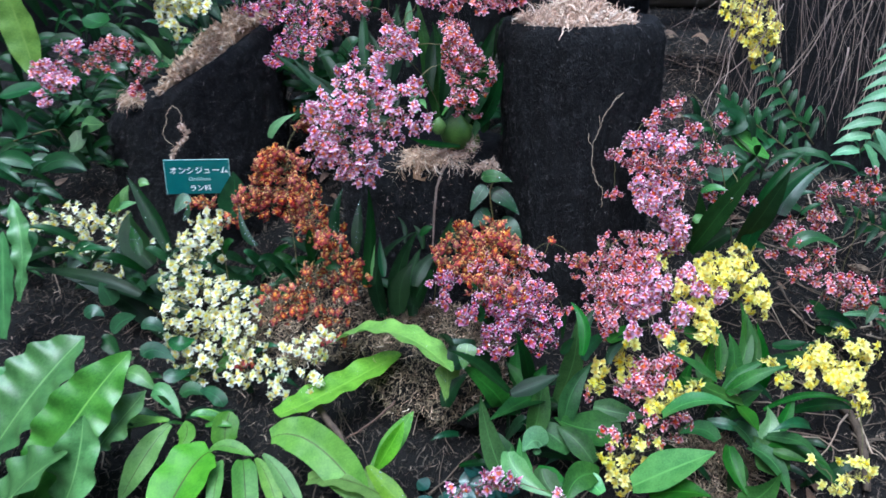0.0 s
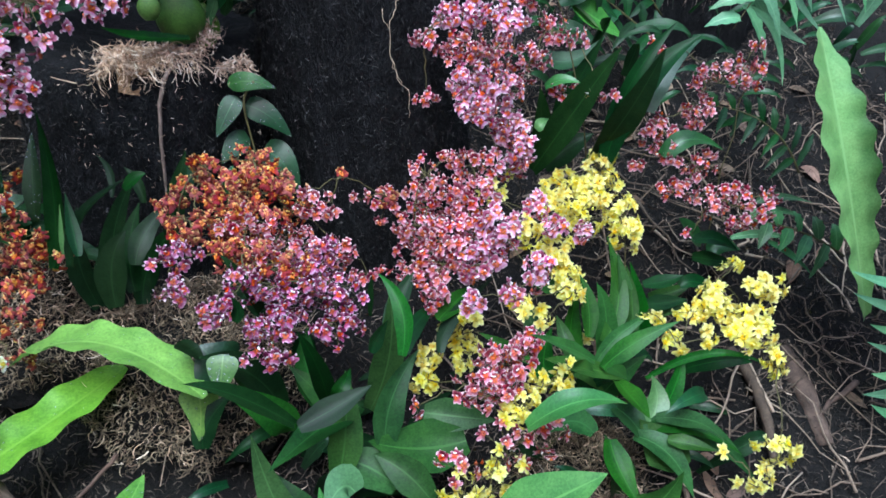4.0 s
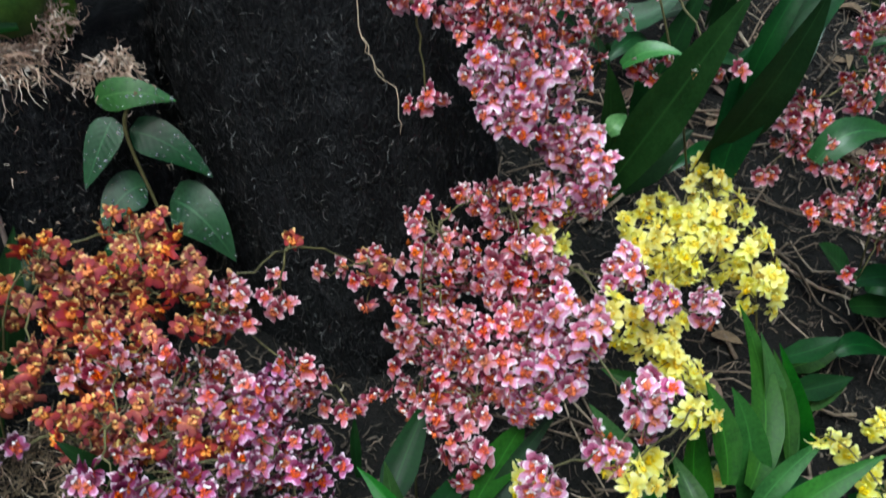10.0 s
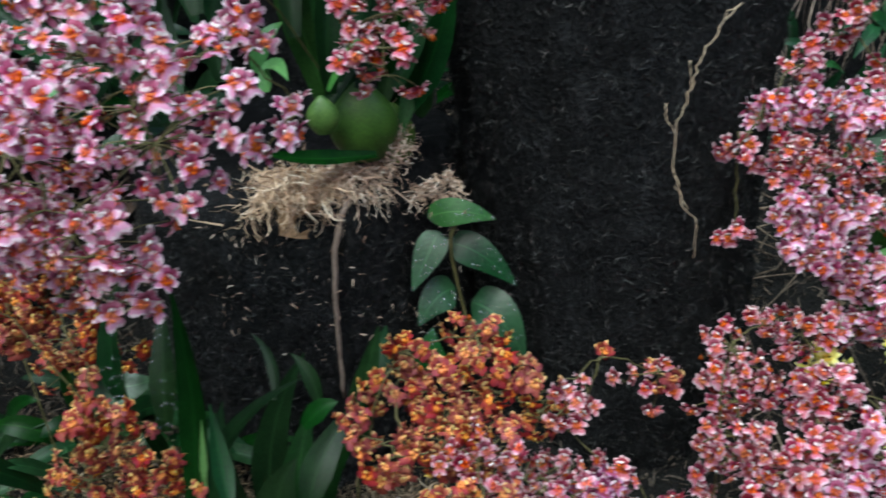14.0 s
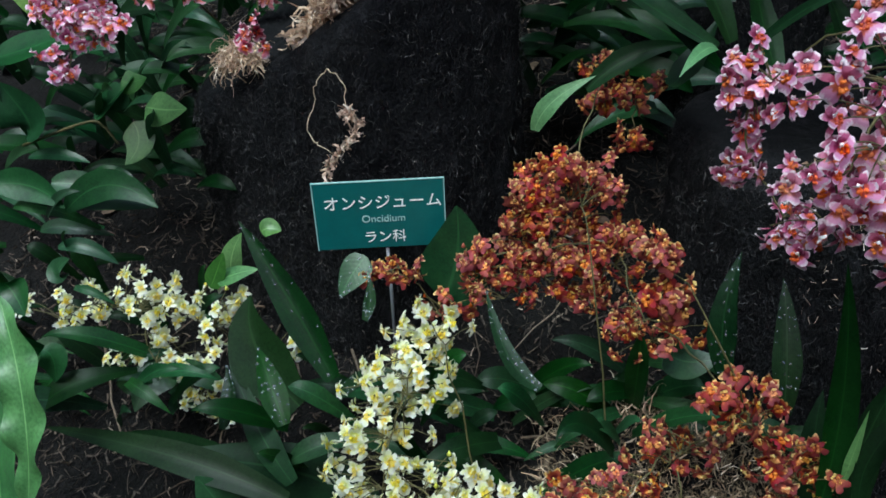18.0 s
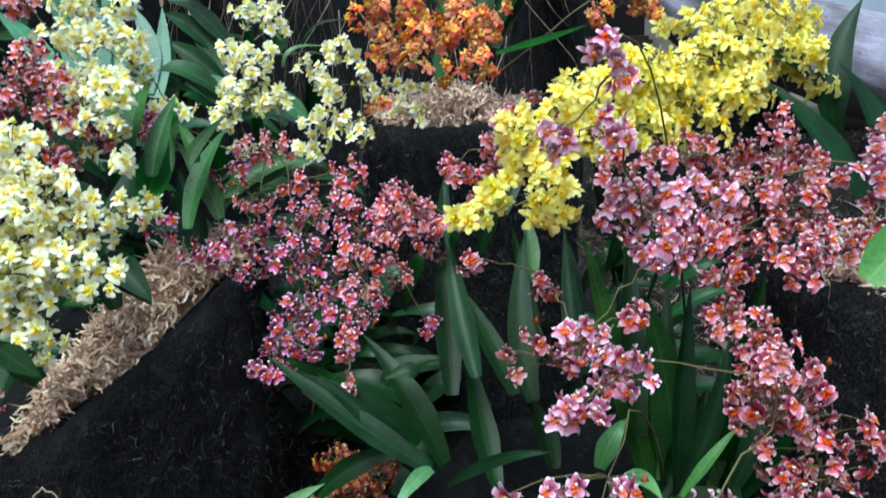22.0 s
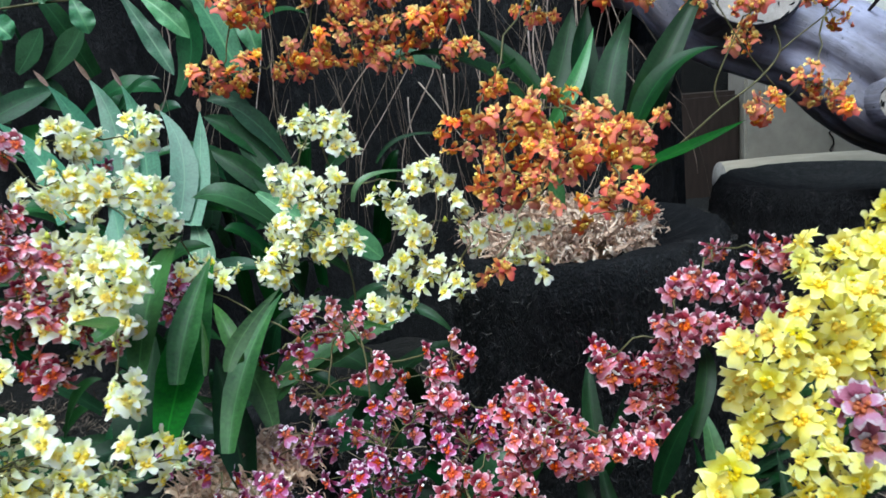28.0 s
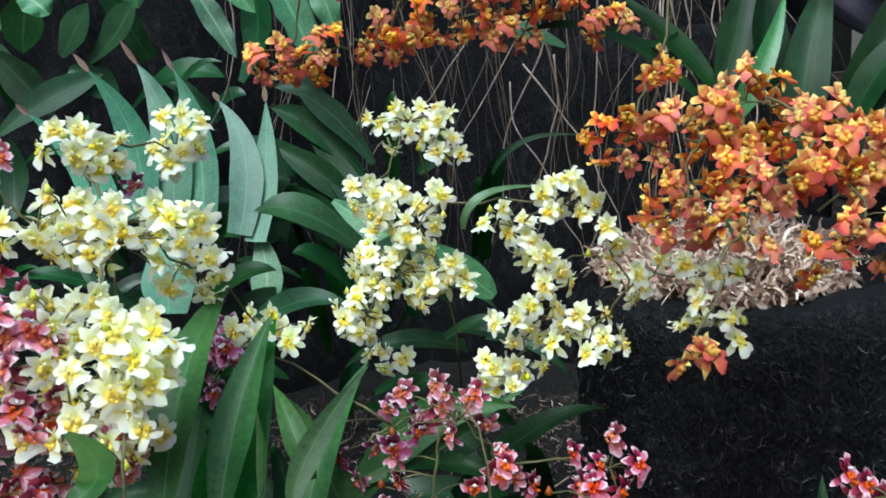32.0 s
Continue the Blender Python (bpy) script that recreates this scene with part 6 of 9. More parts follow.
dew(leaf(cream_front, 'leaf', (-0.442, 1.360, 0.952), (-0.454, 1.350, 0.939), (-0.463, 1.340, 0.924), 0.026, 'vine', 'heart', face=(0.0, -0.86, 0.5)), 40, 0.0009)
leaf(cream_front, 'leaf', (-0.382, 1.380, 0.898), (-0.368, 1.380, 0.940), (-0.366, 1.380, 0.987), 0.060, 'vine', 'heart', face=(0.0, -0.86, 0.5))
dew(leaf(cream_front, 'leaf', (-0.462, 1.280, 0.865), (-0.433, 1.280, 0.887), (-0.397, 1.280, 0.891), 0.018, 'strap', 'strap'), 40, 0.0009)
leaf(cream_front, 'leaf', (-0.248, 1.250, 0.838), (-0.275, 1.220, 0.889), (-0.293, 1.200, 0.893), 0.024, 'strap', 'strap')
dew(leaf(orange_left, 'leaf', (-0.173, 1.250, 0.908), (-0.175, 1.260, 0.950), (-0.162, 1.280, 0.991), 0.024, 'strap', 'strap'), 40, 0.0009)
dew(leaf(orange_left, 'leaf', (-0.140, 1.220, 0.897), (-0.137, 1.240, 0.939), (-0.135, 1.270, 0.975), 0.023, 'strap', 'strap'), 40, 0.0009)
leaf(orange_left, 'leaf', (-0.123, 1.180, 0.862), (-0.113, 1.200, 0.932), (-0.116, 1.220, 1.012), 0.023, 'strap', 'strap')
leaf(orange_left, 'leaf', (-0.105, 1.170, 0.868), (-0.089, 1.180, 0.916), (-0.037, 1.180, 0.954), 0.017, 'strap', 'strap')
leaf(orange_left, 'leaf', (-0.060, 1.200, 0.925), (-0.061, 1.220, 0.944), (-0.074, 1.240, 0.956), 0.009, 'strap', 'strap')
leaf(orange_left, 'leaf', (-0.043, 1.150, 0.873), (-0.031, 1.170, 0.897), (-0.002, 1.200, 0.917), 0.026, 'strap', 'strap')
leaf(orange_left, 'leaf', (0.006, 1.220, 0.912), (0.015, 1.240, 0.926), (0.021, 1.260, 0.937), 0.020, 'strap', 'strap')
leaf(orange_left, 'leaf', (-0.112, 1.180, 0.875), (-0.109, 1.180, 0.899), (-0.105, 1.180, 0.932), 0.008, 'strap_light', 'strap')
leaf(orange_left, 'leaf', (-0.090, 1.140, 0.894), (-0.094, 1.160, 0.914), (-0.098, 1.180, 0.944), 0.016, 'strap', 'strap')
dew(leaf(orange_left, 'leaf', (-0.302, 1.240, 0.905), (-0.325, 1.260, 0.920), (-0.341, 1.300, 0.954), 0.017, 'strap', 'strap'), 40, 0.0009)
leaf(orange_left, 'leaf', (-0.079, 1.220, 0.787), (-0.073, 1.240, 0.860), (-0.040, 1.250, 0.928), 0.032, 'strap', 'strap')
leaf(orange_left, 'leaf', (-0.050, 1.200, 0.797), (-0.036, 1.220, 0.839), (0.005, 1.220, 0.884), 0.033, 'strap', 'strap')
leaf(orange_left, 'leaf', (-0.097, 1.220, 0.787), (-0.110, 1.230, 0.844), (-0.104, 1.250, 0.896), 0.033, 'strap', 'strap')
leaf(pink_middle, 'leaf', (0.001, 1.360, 1.065), (-0.023, 1.380, 1.167), (-0.043, 1.420, 1.272), 0.038, 'strap_mid', 'strap')
leaf(pink_middle, 'leaf', (0.015, 1.360, 1.067), (0.006, 1.360, 1.162), (-0.017, 1.360, 1.243), 0.036, 'strap_mid', 'strap')
leaf(pink_middle, 'leaf', (0.044, 1.360, 1.072), (0.061, 1.360, 1.162), (0.088, 1.380, 1.240), 0.039, 'strap', 'strap')
leaf(pink_middle, 'leaf', (0.053, 1.350, 1.070), (0.080, 1.340, 1.119), (0.096, 1.330, 1.185), 0.031, 'strap', 'strap')
leaf(pink_middle, 'leaf', (-0.172, 1.360, 1.113), (-0.229, 1.380, 1.149), (-0.291, 1.420, 1.189), 0.027, 'strap', 'strap')
leaf(pink_middle, 'leaf', (-0.163, 1.360, 1.117), (-0.186, 1.380, 1.165), (-0.216, 1.420, 1.200), 0.027, 'strap', 'strap')
leaf(pink_middle, 'leaf', (-0.179, 1.370, 1.104), (-0.208, 1.380, 1.139), (-0.253, 1.400, 1.180), 0.022, 'strap', 'strap')
leaf(pink_middle, 'leaf', (-0.180, 1.360, 1.189), (-0.188, 1.360, 1.193), (-0.204, 1.360, 1.188), 0.015, 'strap', 'strap')
leaf(pink_middle, 'leaf', (-0.301, 1.400, 1.043), (-0.286, 1.400, 1.067), (-0.253, 1.400, 1.086), 0.019, 'strap_light', 'strap')
leaf(pink_middle, 'leaf', (-0.161, 1.360, 1.098), (-0.134, 1.300, 1.150), (-0.102, 1.280, 1.164), 0.011, 'strap', 'strap')
leaf(pink_middle, 'leaf', (-0.172, 1.360, 1.113), (-0.187, 1.340, 1.116), (-0.205, 1.320, 1.104), 0.014, 'strap_light', 'strap')
leaf(pink_middle, 'leaf', (0.029, 1.320, 1.049), (-0.020, 1.300, 1.058), (-0.053, 1.280, 1.074), 0.015, 'strap', 'strap')
leaf(pink_middle, 'leaf', (0.049, 1.340, 1.058), (0.069, 1.360, 1.106), (0.094, 1.400, 1.164), 0.018, 'strap_mid', 'strap')
leaf(pink_middle, 'leaf', (0.035, 1.350, 1.074), (0.056, 1.370, 1.126), (0.062, 1.400, 1.170), 0.021, 'strap_mid', 'strap')
leaf(pink_middle, 'leaf', (0.066, 1.360, 1.063), (0.073, 1.360, 1.080), (0.076, 1.360, 1.110), 0.016, 'strap_mid', 'strap')
bulb(pink_middle, (0.022, 1.335, 1.071), 0.053, 0.061)
bulb(pink_middle, (0.045, 1.350, 1.055), 0.034, 0.047)
leaf(orange_low, 'leaf', (0.078, 1.100, 0.816), (0.057, 1.080, 0.883), (0.040, 1.080, 0.913), 0.016, 'strap', 'strap')
leaf(orange_low, 'leaf', (0.085, 1.080, 0.821), (0.066, 1.100, 0.848), (0.040, 1.120, 0.862), 0.025, 'strap', 'strap')
leaf(orange_low, 'leaf', (0.049, 1.000, 0.890), (0.052, 1.000, 0.902), (0.048, 1.000, 0.915), 0.013, 'strap', 'strap')
leaf(orange_low, 'leaf', (0.125, 1.020, 0.765), (0.116, 1.000, 0.827), (0.099, 1.000, 0.874), 0.023, 'strap', 'strap')
leaf(orange_low, 'leaf', (0.092, 0.960, 0.800), (0.126, 0.970, 0.808), (0.160, 0.980, 0.819), 0.029, 'strap', 'strap')
leaf(orange_low, 'leaf', (0.089, 0.960, 0.804), (0.044, 0.950, 0.852), (0.006, 0.940, 0.878), 0.021, 'strap', 'strap')
leaf(orange_low, 'leaf', (0.128, 1.000, 0.793), (0.136, 1.000, 0.806), (0.147, 1.020, 0.811), 0.019, 'strap', 'strap')
leaf(orange_low, 'leaf', (-0.049, 1.160, 0.837), (-0.050, 1.180, 0.876), (-0.035, 1.200, 0.917), 0.030, 'strap', 'strap')
leaf(orange_low, 'leaf', (-0.012, 1.200, 0.873), (0.000, 1.210, 0.917), (0.015, 1.220, 0.961), 0.026, 'strap', 'strap')
leaf(orange_low, 'leaf', (-0.031, 1.200, 0.916), (-0.036, 1.210, 0.936), (-0.047, 1.220, 0.948), 0.013, 'strap', 'strap')
leaf(orange_low, 'leaf', (-0.033, 1.100, 0.976), (-0.022, 1.100, 0.986), (-0.013, 1.100, 0.989), 0.014, 'strap', 'strap')
leaf(orange_low, 'leaf', (-0.066, 1.140, 0.833), (-0.064, 1.150, 0.877), (-0.047, 1.160, 0.907), 0.037, 'strap', 'strap')
leaf(orange_low, 'leaf', (0.013, 1.050, 0.837), (0.003, 1.040, 0.840), (-0.004, 1.020, 0.857), 0.026, 'strap', 'heart')
leaf(orange_low, 'leaf', (0.081, 1.060, 0.745), (0.054, 1.050, 0.799), (0.013, 1.030, 0.838), 0.045, 'strap', 'strap')
leaf(orange_low, 'leaf', (0.038, 1.050, 0.799), (0.025, 1.050, 0.818), (0.013, 1.060, 0.831), 0.053, 'vine', 'heart')
leaf(pink_right, 'leaf', (0.186, 0.970, 0.854), (0.190, 0.990, 0.889), (0.175, 1.020, 0.910), 0.020, 'strap_mid', 'strap')
leaf(pink_right, 'leaf', (0.193, 1.080, 0.810), (0.211, 1.100, 0.829), (0.235, 1.120, 0.857), 0.025, 'strap', 'strap')
leaf(pink_right, 'leaf', (0.199, 1.020, 0.818), (0.217, 1.050, 0.830), (0.251, 1.080, 0.834), 0.022, 'strap', 'strap')
leaf(pink_right, 'leaf', (0.164, 1.000, 0.839), (0.173, 1.020, 0.840), (0.189, 1.050, 0.839), 0.016, 'strap', 'strap')
leaf(pink_right, 'leaf', (0.237, 1.030, 0.806), (0.257, 1.060, 0.825), (0.314, 1.100, 0.843), 0.018, 'strap', 'strap')
leaf(pink_right, 'leaf', (0.183, 1.120, 0.799), (0.184, 1.120, 0.829), (0.186, 1.120, 0.849), 0.008, 'strap', 'strap')
leaf(pink_right, 'leaf', (0.238, 1.050, 0.831), (0.265, 1.080, 0.830), (0.286, 1.100, 0.833), 0.025, 'strap_mid', 'strap')
leaf(pink_right, 'leaf', (0.154, 1.040, 0.748), (0.117, 1.000, 0.764), (0.062, 0.950, 0.764), 0.044, 'strap_mid', 'strap')
leaf(pink_right, 'leaf', (0.089, 1.040, 0.729), (0.070, 1.030, 0.764), (0.021, 1.020, 0.816), 0.041, 'strap_mid', 'strap')
leaf(yellow_main, 'leaf', (0.426, 1.060, 0.767), (0.459, 1.100, 0.796), (0.456, 1.140, 0.853), 0.029, 'strap_mid', 'strap')
leaf(yellow_main, 'leaf', (0.470, 1.080, 0.760), (0.476, 1.100, 0.791), (0.474, 1.120, 0.824), 0.017, 'strap_mid', 'strap')
leaf(yellow_main, 'leaf', (0.408, 1.060, 0.777), (0.413, 1.080, 0.805), (0.409, 1.100, 0.831), 0.025, 'strap_mid', 'strap')
leaf(yellow_main, 'leaf', (0.410, 1.040, 0.758), (0.438, 1.050, 0.782), (0.479, 1.060, 0.796), 0.020, 'strap_mid', 'strap')
leaf(yellow_main, 'leaf', (0.413, 1.030, 0.757), (0.446, 1.030, 0.784), (0.495, 1.030, 0.804), 0.026, 'strap_mid', 'strap')
leaf(yellow_main, 'leaf', (0.376, 0.980, 0.809), (0.339, 0.970, 0.839), (0.294, 0.950, 0.873), 0.019, 'strap_mid', 'strap')
leaf(yellow_main, 'leaf', (0.342, 1.050, 0.762), (0.316, 1.060, 0.779), (0.288, 1.070, 0.795), 0.017, 'strap_mid', 'strap')
leaf(yellow_main, 'leaf', (0.349, 1.060, 0.787), (0.342, 1.080, 0.807), (0.328, 1.100, 0.835), 0.025, 'strap_mid', 'strap')
leaf(yellow_main, 'leaf', (0.380, 1.040, 0.768), (0.376, 1.050, 0.788), (0.377, 1.080, 0.797), 0.020, 'strap_mid', 'strap')
leaf(yellow_main, 'leaf', (0.400, 1.120, 0.797), (0.385, 1.140, 0.800), (0.366, 1.160, 0.805), 0.023, 'strap_mid', 'strap')
leaf(yellow_main, 'leaf', (0.406, 1.000, 0.782), (0.403, 0.980, 0.791), (0.396, 0.950, 0.806), 0.021, 'strap_mid', 'strap')
leaf(yellow_main, 'leaf', (0.354, 0.980, 0.805), (0.354, 0.960, 0.819), (0.350, 0.930, 0.837), 0.021, 'strap_mid', 'strap')
leaf(yellow_main, 'leaf', (0.557, 1.200, 0.722), (0.589, 1.200, 0.723), (0.621, 1.200, 0.735), 0.022, 'strap_mid', 'strap')
leaf(yellow_main, 'leaf', (0.524, 1.150, 0.730), (0.553, 1.150, 0.734), (0.589, 1.160, 0.734), 0.022, 'strap_mid', 'strap')
leaf(yellow_main, 'leaf', (0.292, 0.930, 0.785), (0.334, 0.920, 0.815), (0.383, 0.920, 0.803), 0.034, 'strap_light', 'strap', face=(0.05, -0.35, 0.93))
leaf(yellow_main, 'leaf', (0.444, 1.040, 0.734), (0.378, 1.020, 0.773), (0.333, 1.000, 0.804), 0.027, 'strap_mid', 'strap')
leaf(yellow_main, 'leaf', (0.433, 1.030, 0.736), (0.437, 1.000, 0.735), (0.441, 0.970, 0.733), 0.032, 'strap_mid', 'strap')
leaf(yellow_main, 'leaf', (0.468, 1.000, 0.704), (0.498, 0.970, 0.717), (0.504, 0.930, 0.723), 0.025, 'strap_mid', 'strap')
leaf(yellow_main, 'leaf', (0.479, 1.050, 0.717), (0.540, 1.030, 0.755), (0.593, 1.000, 0.751), 0.012, 'strap_mid', 'strap')
leaf(yellow_main, 'leaf', (0.466, 0.970, 0.700), (0.486, 0.960, 0.699), (0.507, 0.940, 0.702), 0.020, 'strap_mid', 'strap')
leaf(yellow_main, 'leaf', (0.421, 0.980, 0.622), (0.420, 0.980, 0.660), (0.409, 1.000, 0.693), 0.045, 'strap_mid', 'strap')
leaf(yellow_main, 'leaf', (0.476, 0.950, 0.676), (0.466, 0.980, 0.682), (0.448, 1.000, 0.706), 0.060, 'strap_mid', 'strap')
leaf(yellow_main, 'leaf', (0.408, 0.930, 0.647), (0.438, 0.930, 0.652), (0.464, 0.930, 0.694), 0.051, 'strap_mid', 'strap')
leaf(yellow_main, 'leaf', (0.465, 1.000, 0.695), (0.513, 0.980, 0.695), (0.565, 0.940, 0.645), 0.034, 'strap_mid', 'strap')
leaf(yellow_low, 'leaf', (0.257, 1.000, 0.716), (0.208, 1.000, 0.716), (0.158, 1.000, 0.736), 0.065, 'strap_mid', 'strap')
leaf(yellow_low, 'leaf', (0.169, 1.050, 0.732), (0.190, 1.050, 0.799), (0.193, 1.060, 0.868), 0.038, 'strap_mid', 'strap')
leaf(yellow_low, 'leaf', (0.137, 0.950, 0.723), (0.125, 0.950, 0.732), (0.108, 0.930, 0.728), 0.047, 'strap_light', 'strap')
leaf(yellow_low, 'leaf', (0.134, 0.920, 0.708), (0.140, 0.900, 0.695), (0.167, 0.870, 0.683), 0.041, 'strap_mid', 'strap')
leaf(yellow_low, 'leaf', (0.090, 0.930, 0.672), (0.067, 0.950, 0.723), (0.051, 0.970, 0.792), 0.039, 'strap_mid', 'strap')
leaf(yellow_low, 'leaf', (0.214, 0.930, 0.691), (0.179, 0.910, 0.697), (0.161, 0.880, 0.675), 0.046, 'strap_mid', 'strap')
leaf(yellow_low, 'leaf', (0.089, 0.930, 0.728), (0.102, 0.900, 0.714), (0.144, 0.870, 0.701), 0.041, 'strap_light', 'strap')
leaf(yellow_low, 'leaf', (0.253, 0.900, 0.695), (0.300, 0.890, 0.730), (0.350, 0.880, 0.764), 0.070, 'strap_light', 'strap', face=(0.05, -0.35, 0.93))
leaf(yellow_low, 'leaf', (0.272, 0.880, 0.693), (0.304, 0.870, 0.710), (0.341, 0.850, 0.717), 0.051, 'strap_mid', 'strap', face=(0.05, -0.35, 0.93))
leaf(yellow_low, 'leaf', (0.220, 1.030, 0.735), (0.251, 1.020, 0.732), (0.288, 1.000, 0.736), 0.041, 'strap_mid', 'strap')
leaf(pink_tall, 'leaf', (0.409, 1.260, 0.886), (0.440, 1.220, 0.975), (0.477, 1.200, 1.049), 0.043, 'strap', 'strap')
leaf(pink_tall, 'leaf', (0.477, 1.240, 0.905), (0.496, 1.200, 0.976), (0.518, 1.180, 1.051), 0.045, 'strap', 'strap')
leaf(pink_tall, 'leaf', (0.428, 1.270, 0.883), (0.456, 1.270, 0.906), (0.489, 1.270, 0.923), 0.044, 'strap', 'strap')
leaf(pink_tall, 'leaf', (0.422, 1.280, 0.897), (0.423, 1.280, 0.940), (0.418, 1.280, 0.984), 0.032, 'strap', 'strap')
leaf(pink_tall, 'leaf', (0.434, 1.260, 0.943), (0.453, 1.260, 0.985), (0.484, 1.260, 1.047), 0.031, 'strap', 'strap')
leaf(pink_tall, 'leaf', (0.409, 1.240, 0.995), (0.424, 1.230, 1.006), (0.443, 1.220, 1.004), 0.019, 'strap_light', 'strap')
leaf(pink_tall, 'leaf', (0.488, 1.220, 0.949), (0.510, 1.220, 1.013), (0.563, 1.240, 1.063), 0.023, 'strap', 'strap')
leaf(pink_tall, 'leaf', (0.406, 1.250, 0.942), (0.413, 1.250, 0.949), (0.425, 1.260, 0.950), 0.018, 'strap_light', 'strap')
leaf(rose_far, 'leaf', (0.661, 1.260, 0.754), (0.641, 1.260, 0.775), (0.620, 1.260, 0.798), 0.027, 'vine', 'oval')
leaf(rose_far, 'leaf', (0.646, 1.220, 0.765), (0.663, 1.220, 0.772), (0.678, 1.200, 0.775), 0.024, 'vine', 'oval')
leaf(rose_far, 'leaf', (0.608, 1.200, 0.797), (0.641, 1.200, 0.795), (0.676, 1.200, 0.774), 0.026, 'strap', 'strap')
leaf(rose_far, 'leaf', (0.610, 1.200, 0.773), (0.642, 1.200, 0.765), (0.686, 1.200, 0.751), 0.026, 'strap', 'strap')
leaf(rose_far, 'leaf', (0.587, 1.180, 0.745), (0.613, 1.180, 0.747), (0.653, 1.180, 0.719), 0.024, 'strap', 'strap')
leaf(rose_far, 'leaf', (0.535, 1.180, 0.754), (0.566, 1.180, 0.755), (0.590, 1.180, 0.761), 0.024, 'strap', 'strap')
leaf(rose_far, 'leaf', (0.522, 1.150, 0.746), (0.550, 1.150, 0.744), (0.581, 1.150, 0.745), 0.025, 'strap', 'strap')
leaf(rose_far, 'leaf', (0.700, 1.200, 0.823), (0.726, 1.200, 0.826), (0.763, 1.200, 0.811), 0.013, 'fern', 'strap')
leaf(rose_far, 'leaf', (0.687, 1.200, 0.843), (0.720, 1.200, 0.846), (0.771, 1.200, 0.833), 0.014, 'fern', 'strap')
leaf(rose_far, 'leaf', (0.624, 1.150, 0.825), (0.667, 1.150, 0.825), (0.716, 1.150, 0.811), 0.013, 'fern', 'strap')
leaf(rose_far, 'leaf', (0.677, 1.150, 0.814), (0.717, 1.150, 0.789), (0.755, 1.150, 0.756), 0.013, 'fern', 'strap')
leaf(rose_far, 'leaf', (0.538, 1.240, 0.958), (0.567, 1.260, 0.999), (0.624, 1.280, 1.031), 0.030, 'vine', 'lobe')
leaf(rose_far, 'leaf', (0.547, 1.200, 0.916), (0.580, 1.200, 0.935), (0.627, 1.200, 0.916), 0.024, 'vine', 'lobe')
leaf(rose_far, 'leaf', (0.484, 1.220, 0.908), (0.517, 1.220, 0.994), (0.586, 1.220, 1.053), 0.044, 'strap', 'strap')
leaf(cream_stump, 'leaf', (-0.406, 1.450, 1.270), (-0.386, 1.430, 1.256), (-0.370, 1.420, 1.238), 0.027, 'strap', 'strap')
leaf(cream_stump, 'leaf', (-0.452, 1.350, 1.235), (-0.443, 1.350, 1.226), (-0.429, 1.350, 1.213), 0.022, 'strap', 'strap')
leaf(cream_stump, 'leaf', (-0.410, 1.450, 1.265), (-0.389, 1.440, 1.248), (-0.373, 1.430, 1.232), 0.030, 'strap', 'strap')
leaf(cream_back, 'leaf', (-0.396, 1.500, 1.330), (-0.393, 1.540, 1.371), (-0.382, 1.580, 1.394), 0.025, 'strap_mid', 'strap')
leaf(cream_back, 'leaf', (-0.382, 1.520, 1.315), (-0.378, 1.550, 1.346), (-0.366, 1.580, 1.378), 0.022, 'strap_mid', 'strap')
leaf(cream_back, 'leaf', (-0.347, 1.500, 1.327), (-0.340, 1.520, 1.342), (-0.320, 1.550, 1.361), 0.013, 'strap_mid', 'strap')
leaf(cream_back, 'leaf', (-0.344, 1.520, 1.325), (-0.351, 1.530, 1.343), (-0.362, 1.550, 1.355), 0.013, 'strap_mid', 'strap')
leaf(cream_back, 'leaf', (-0.365, 1.520, 1.319), (-0.365, 1.530, 1.334), (-0.368, 1.540, 1.350), 0.006, 'strap_mid', 'strap')
leaf(cream_back, 'leaf', (-0.386, 1.420, 1.376), (-0.387, 1.440, 1.377), (-0.431, 1.500, 1.363), 0.013, 'strap_mid', 'strap')
leaf(cream_back, 'leaf', (-0.341, 1.600, 1.270), (-0.301, 1.620, 1.302), (-0.256, 1.620, 1.306), 0.029, 'strap_mid', 'strap')
leaf(pink_back, 'leaf', (-0.287, 1.500, 1.150), (-0.248, 1.460, 1.143), (-0.220, 1.440, 1.145), 0.028, 'strap', 'strap')
leaf(pink_back, 'leaf', (-0.162, 1.440, 1.093), (-0.221, 1.440, 1.130), (-0.279, 1.460, 1.159), 0.035, 'strap', 'strap')
leaf(pink_back, 'leaf', (-0.155, 1.420, 1.083), (-0.195, 1.420, 1.112), (-0.239, 1.440, 1.131), 0.032, 'strap', 'strap')
leaf(pink_back, 'leaf', (-0.201, 1.460, 1.139), (-0.181, 1.460, 1.153), (-0.152, 1.460, 1.158), 0.026, 'strap', 'strap')
leaf(pink_back, 'leaf', (-0.199, 1.380, 1.081), (-0.179, 1.400, 1.096), (-0.158, 1.420, 1.124), 0.027, 'strap', 'strap')
leaf(pink_back, 'leaf', (-0.260, 1.400, 1.075), (-0.224, 1.400, 1.101), (-0.183, 1.400, 1.107), 0.022, 'strap', 'strap')
leaf(pink_back, 'leaf', (-0.279, 1.640, 1.273), (-0.304, 1.660, 1.280), (-0.335, 1.660, 1.282), 0.031, 'strap', 'strap')
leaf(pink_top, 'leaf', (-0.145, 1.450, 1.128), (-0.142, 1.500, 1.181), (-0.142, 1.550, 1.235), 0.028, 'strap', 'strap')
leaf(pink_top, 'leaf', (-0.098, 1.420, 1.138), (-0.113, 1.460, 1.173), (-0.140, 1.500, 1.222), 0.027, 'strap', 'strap')
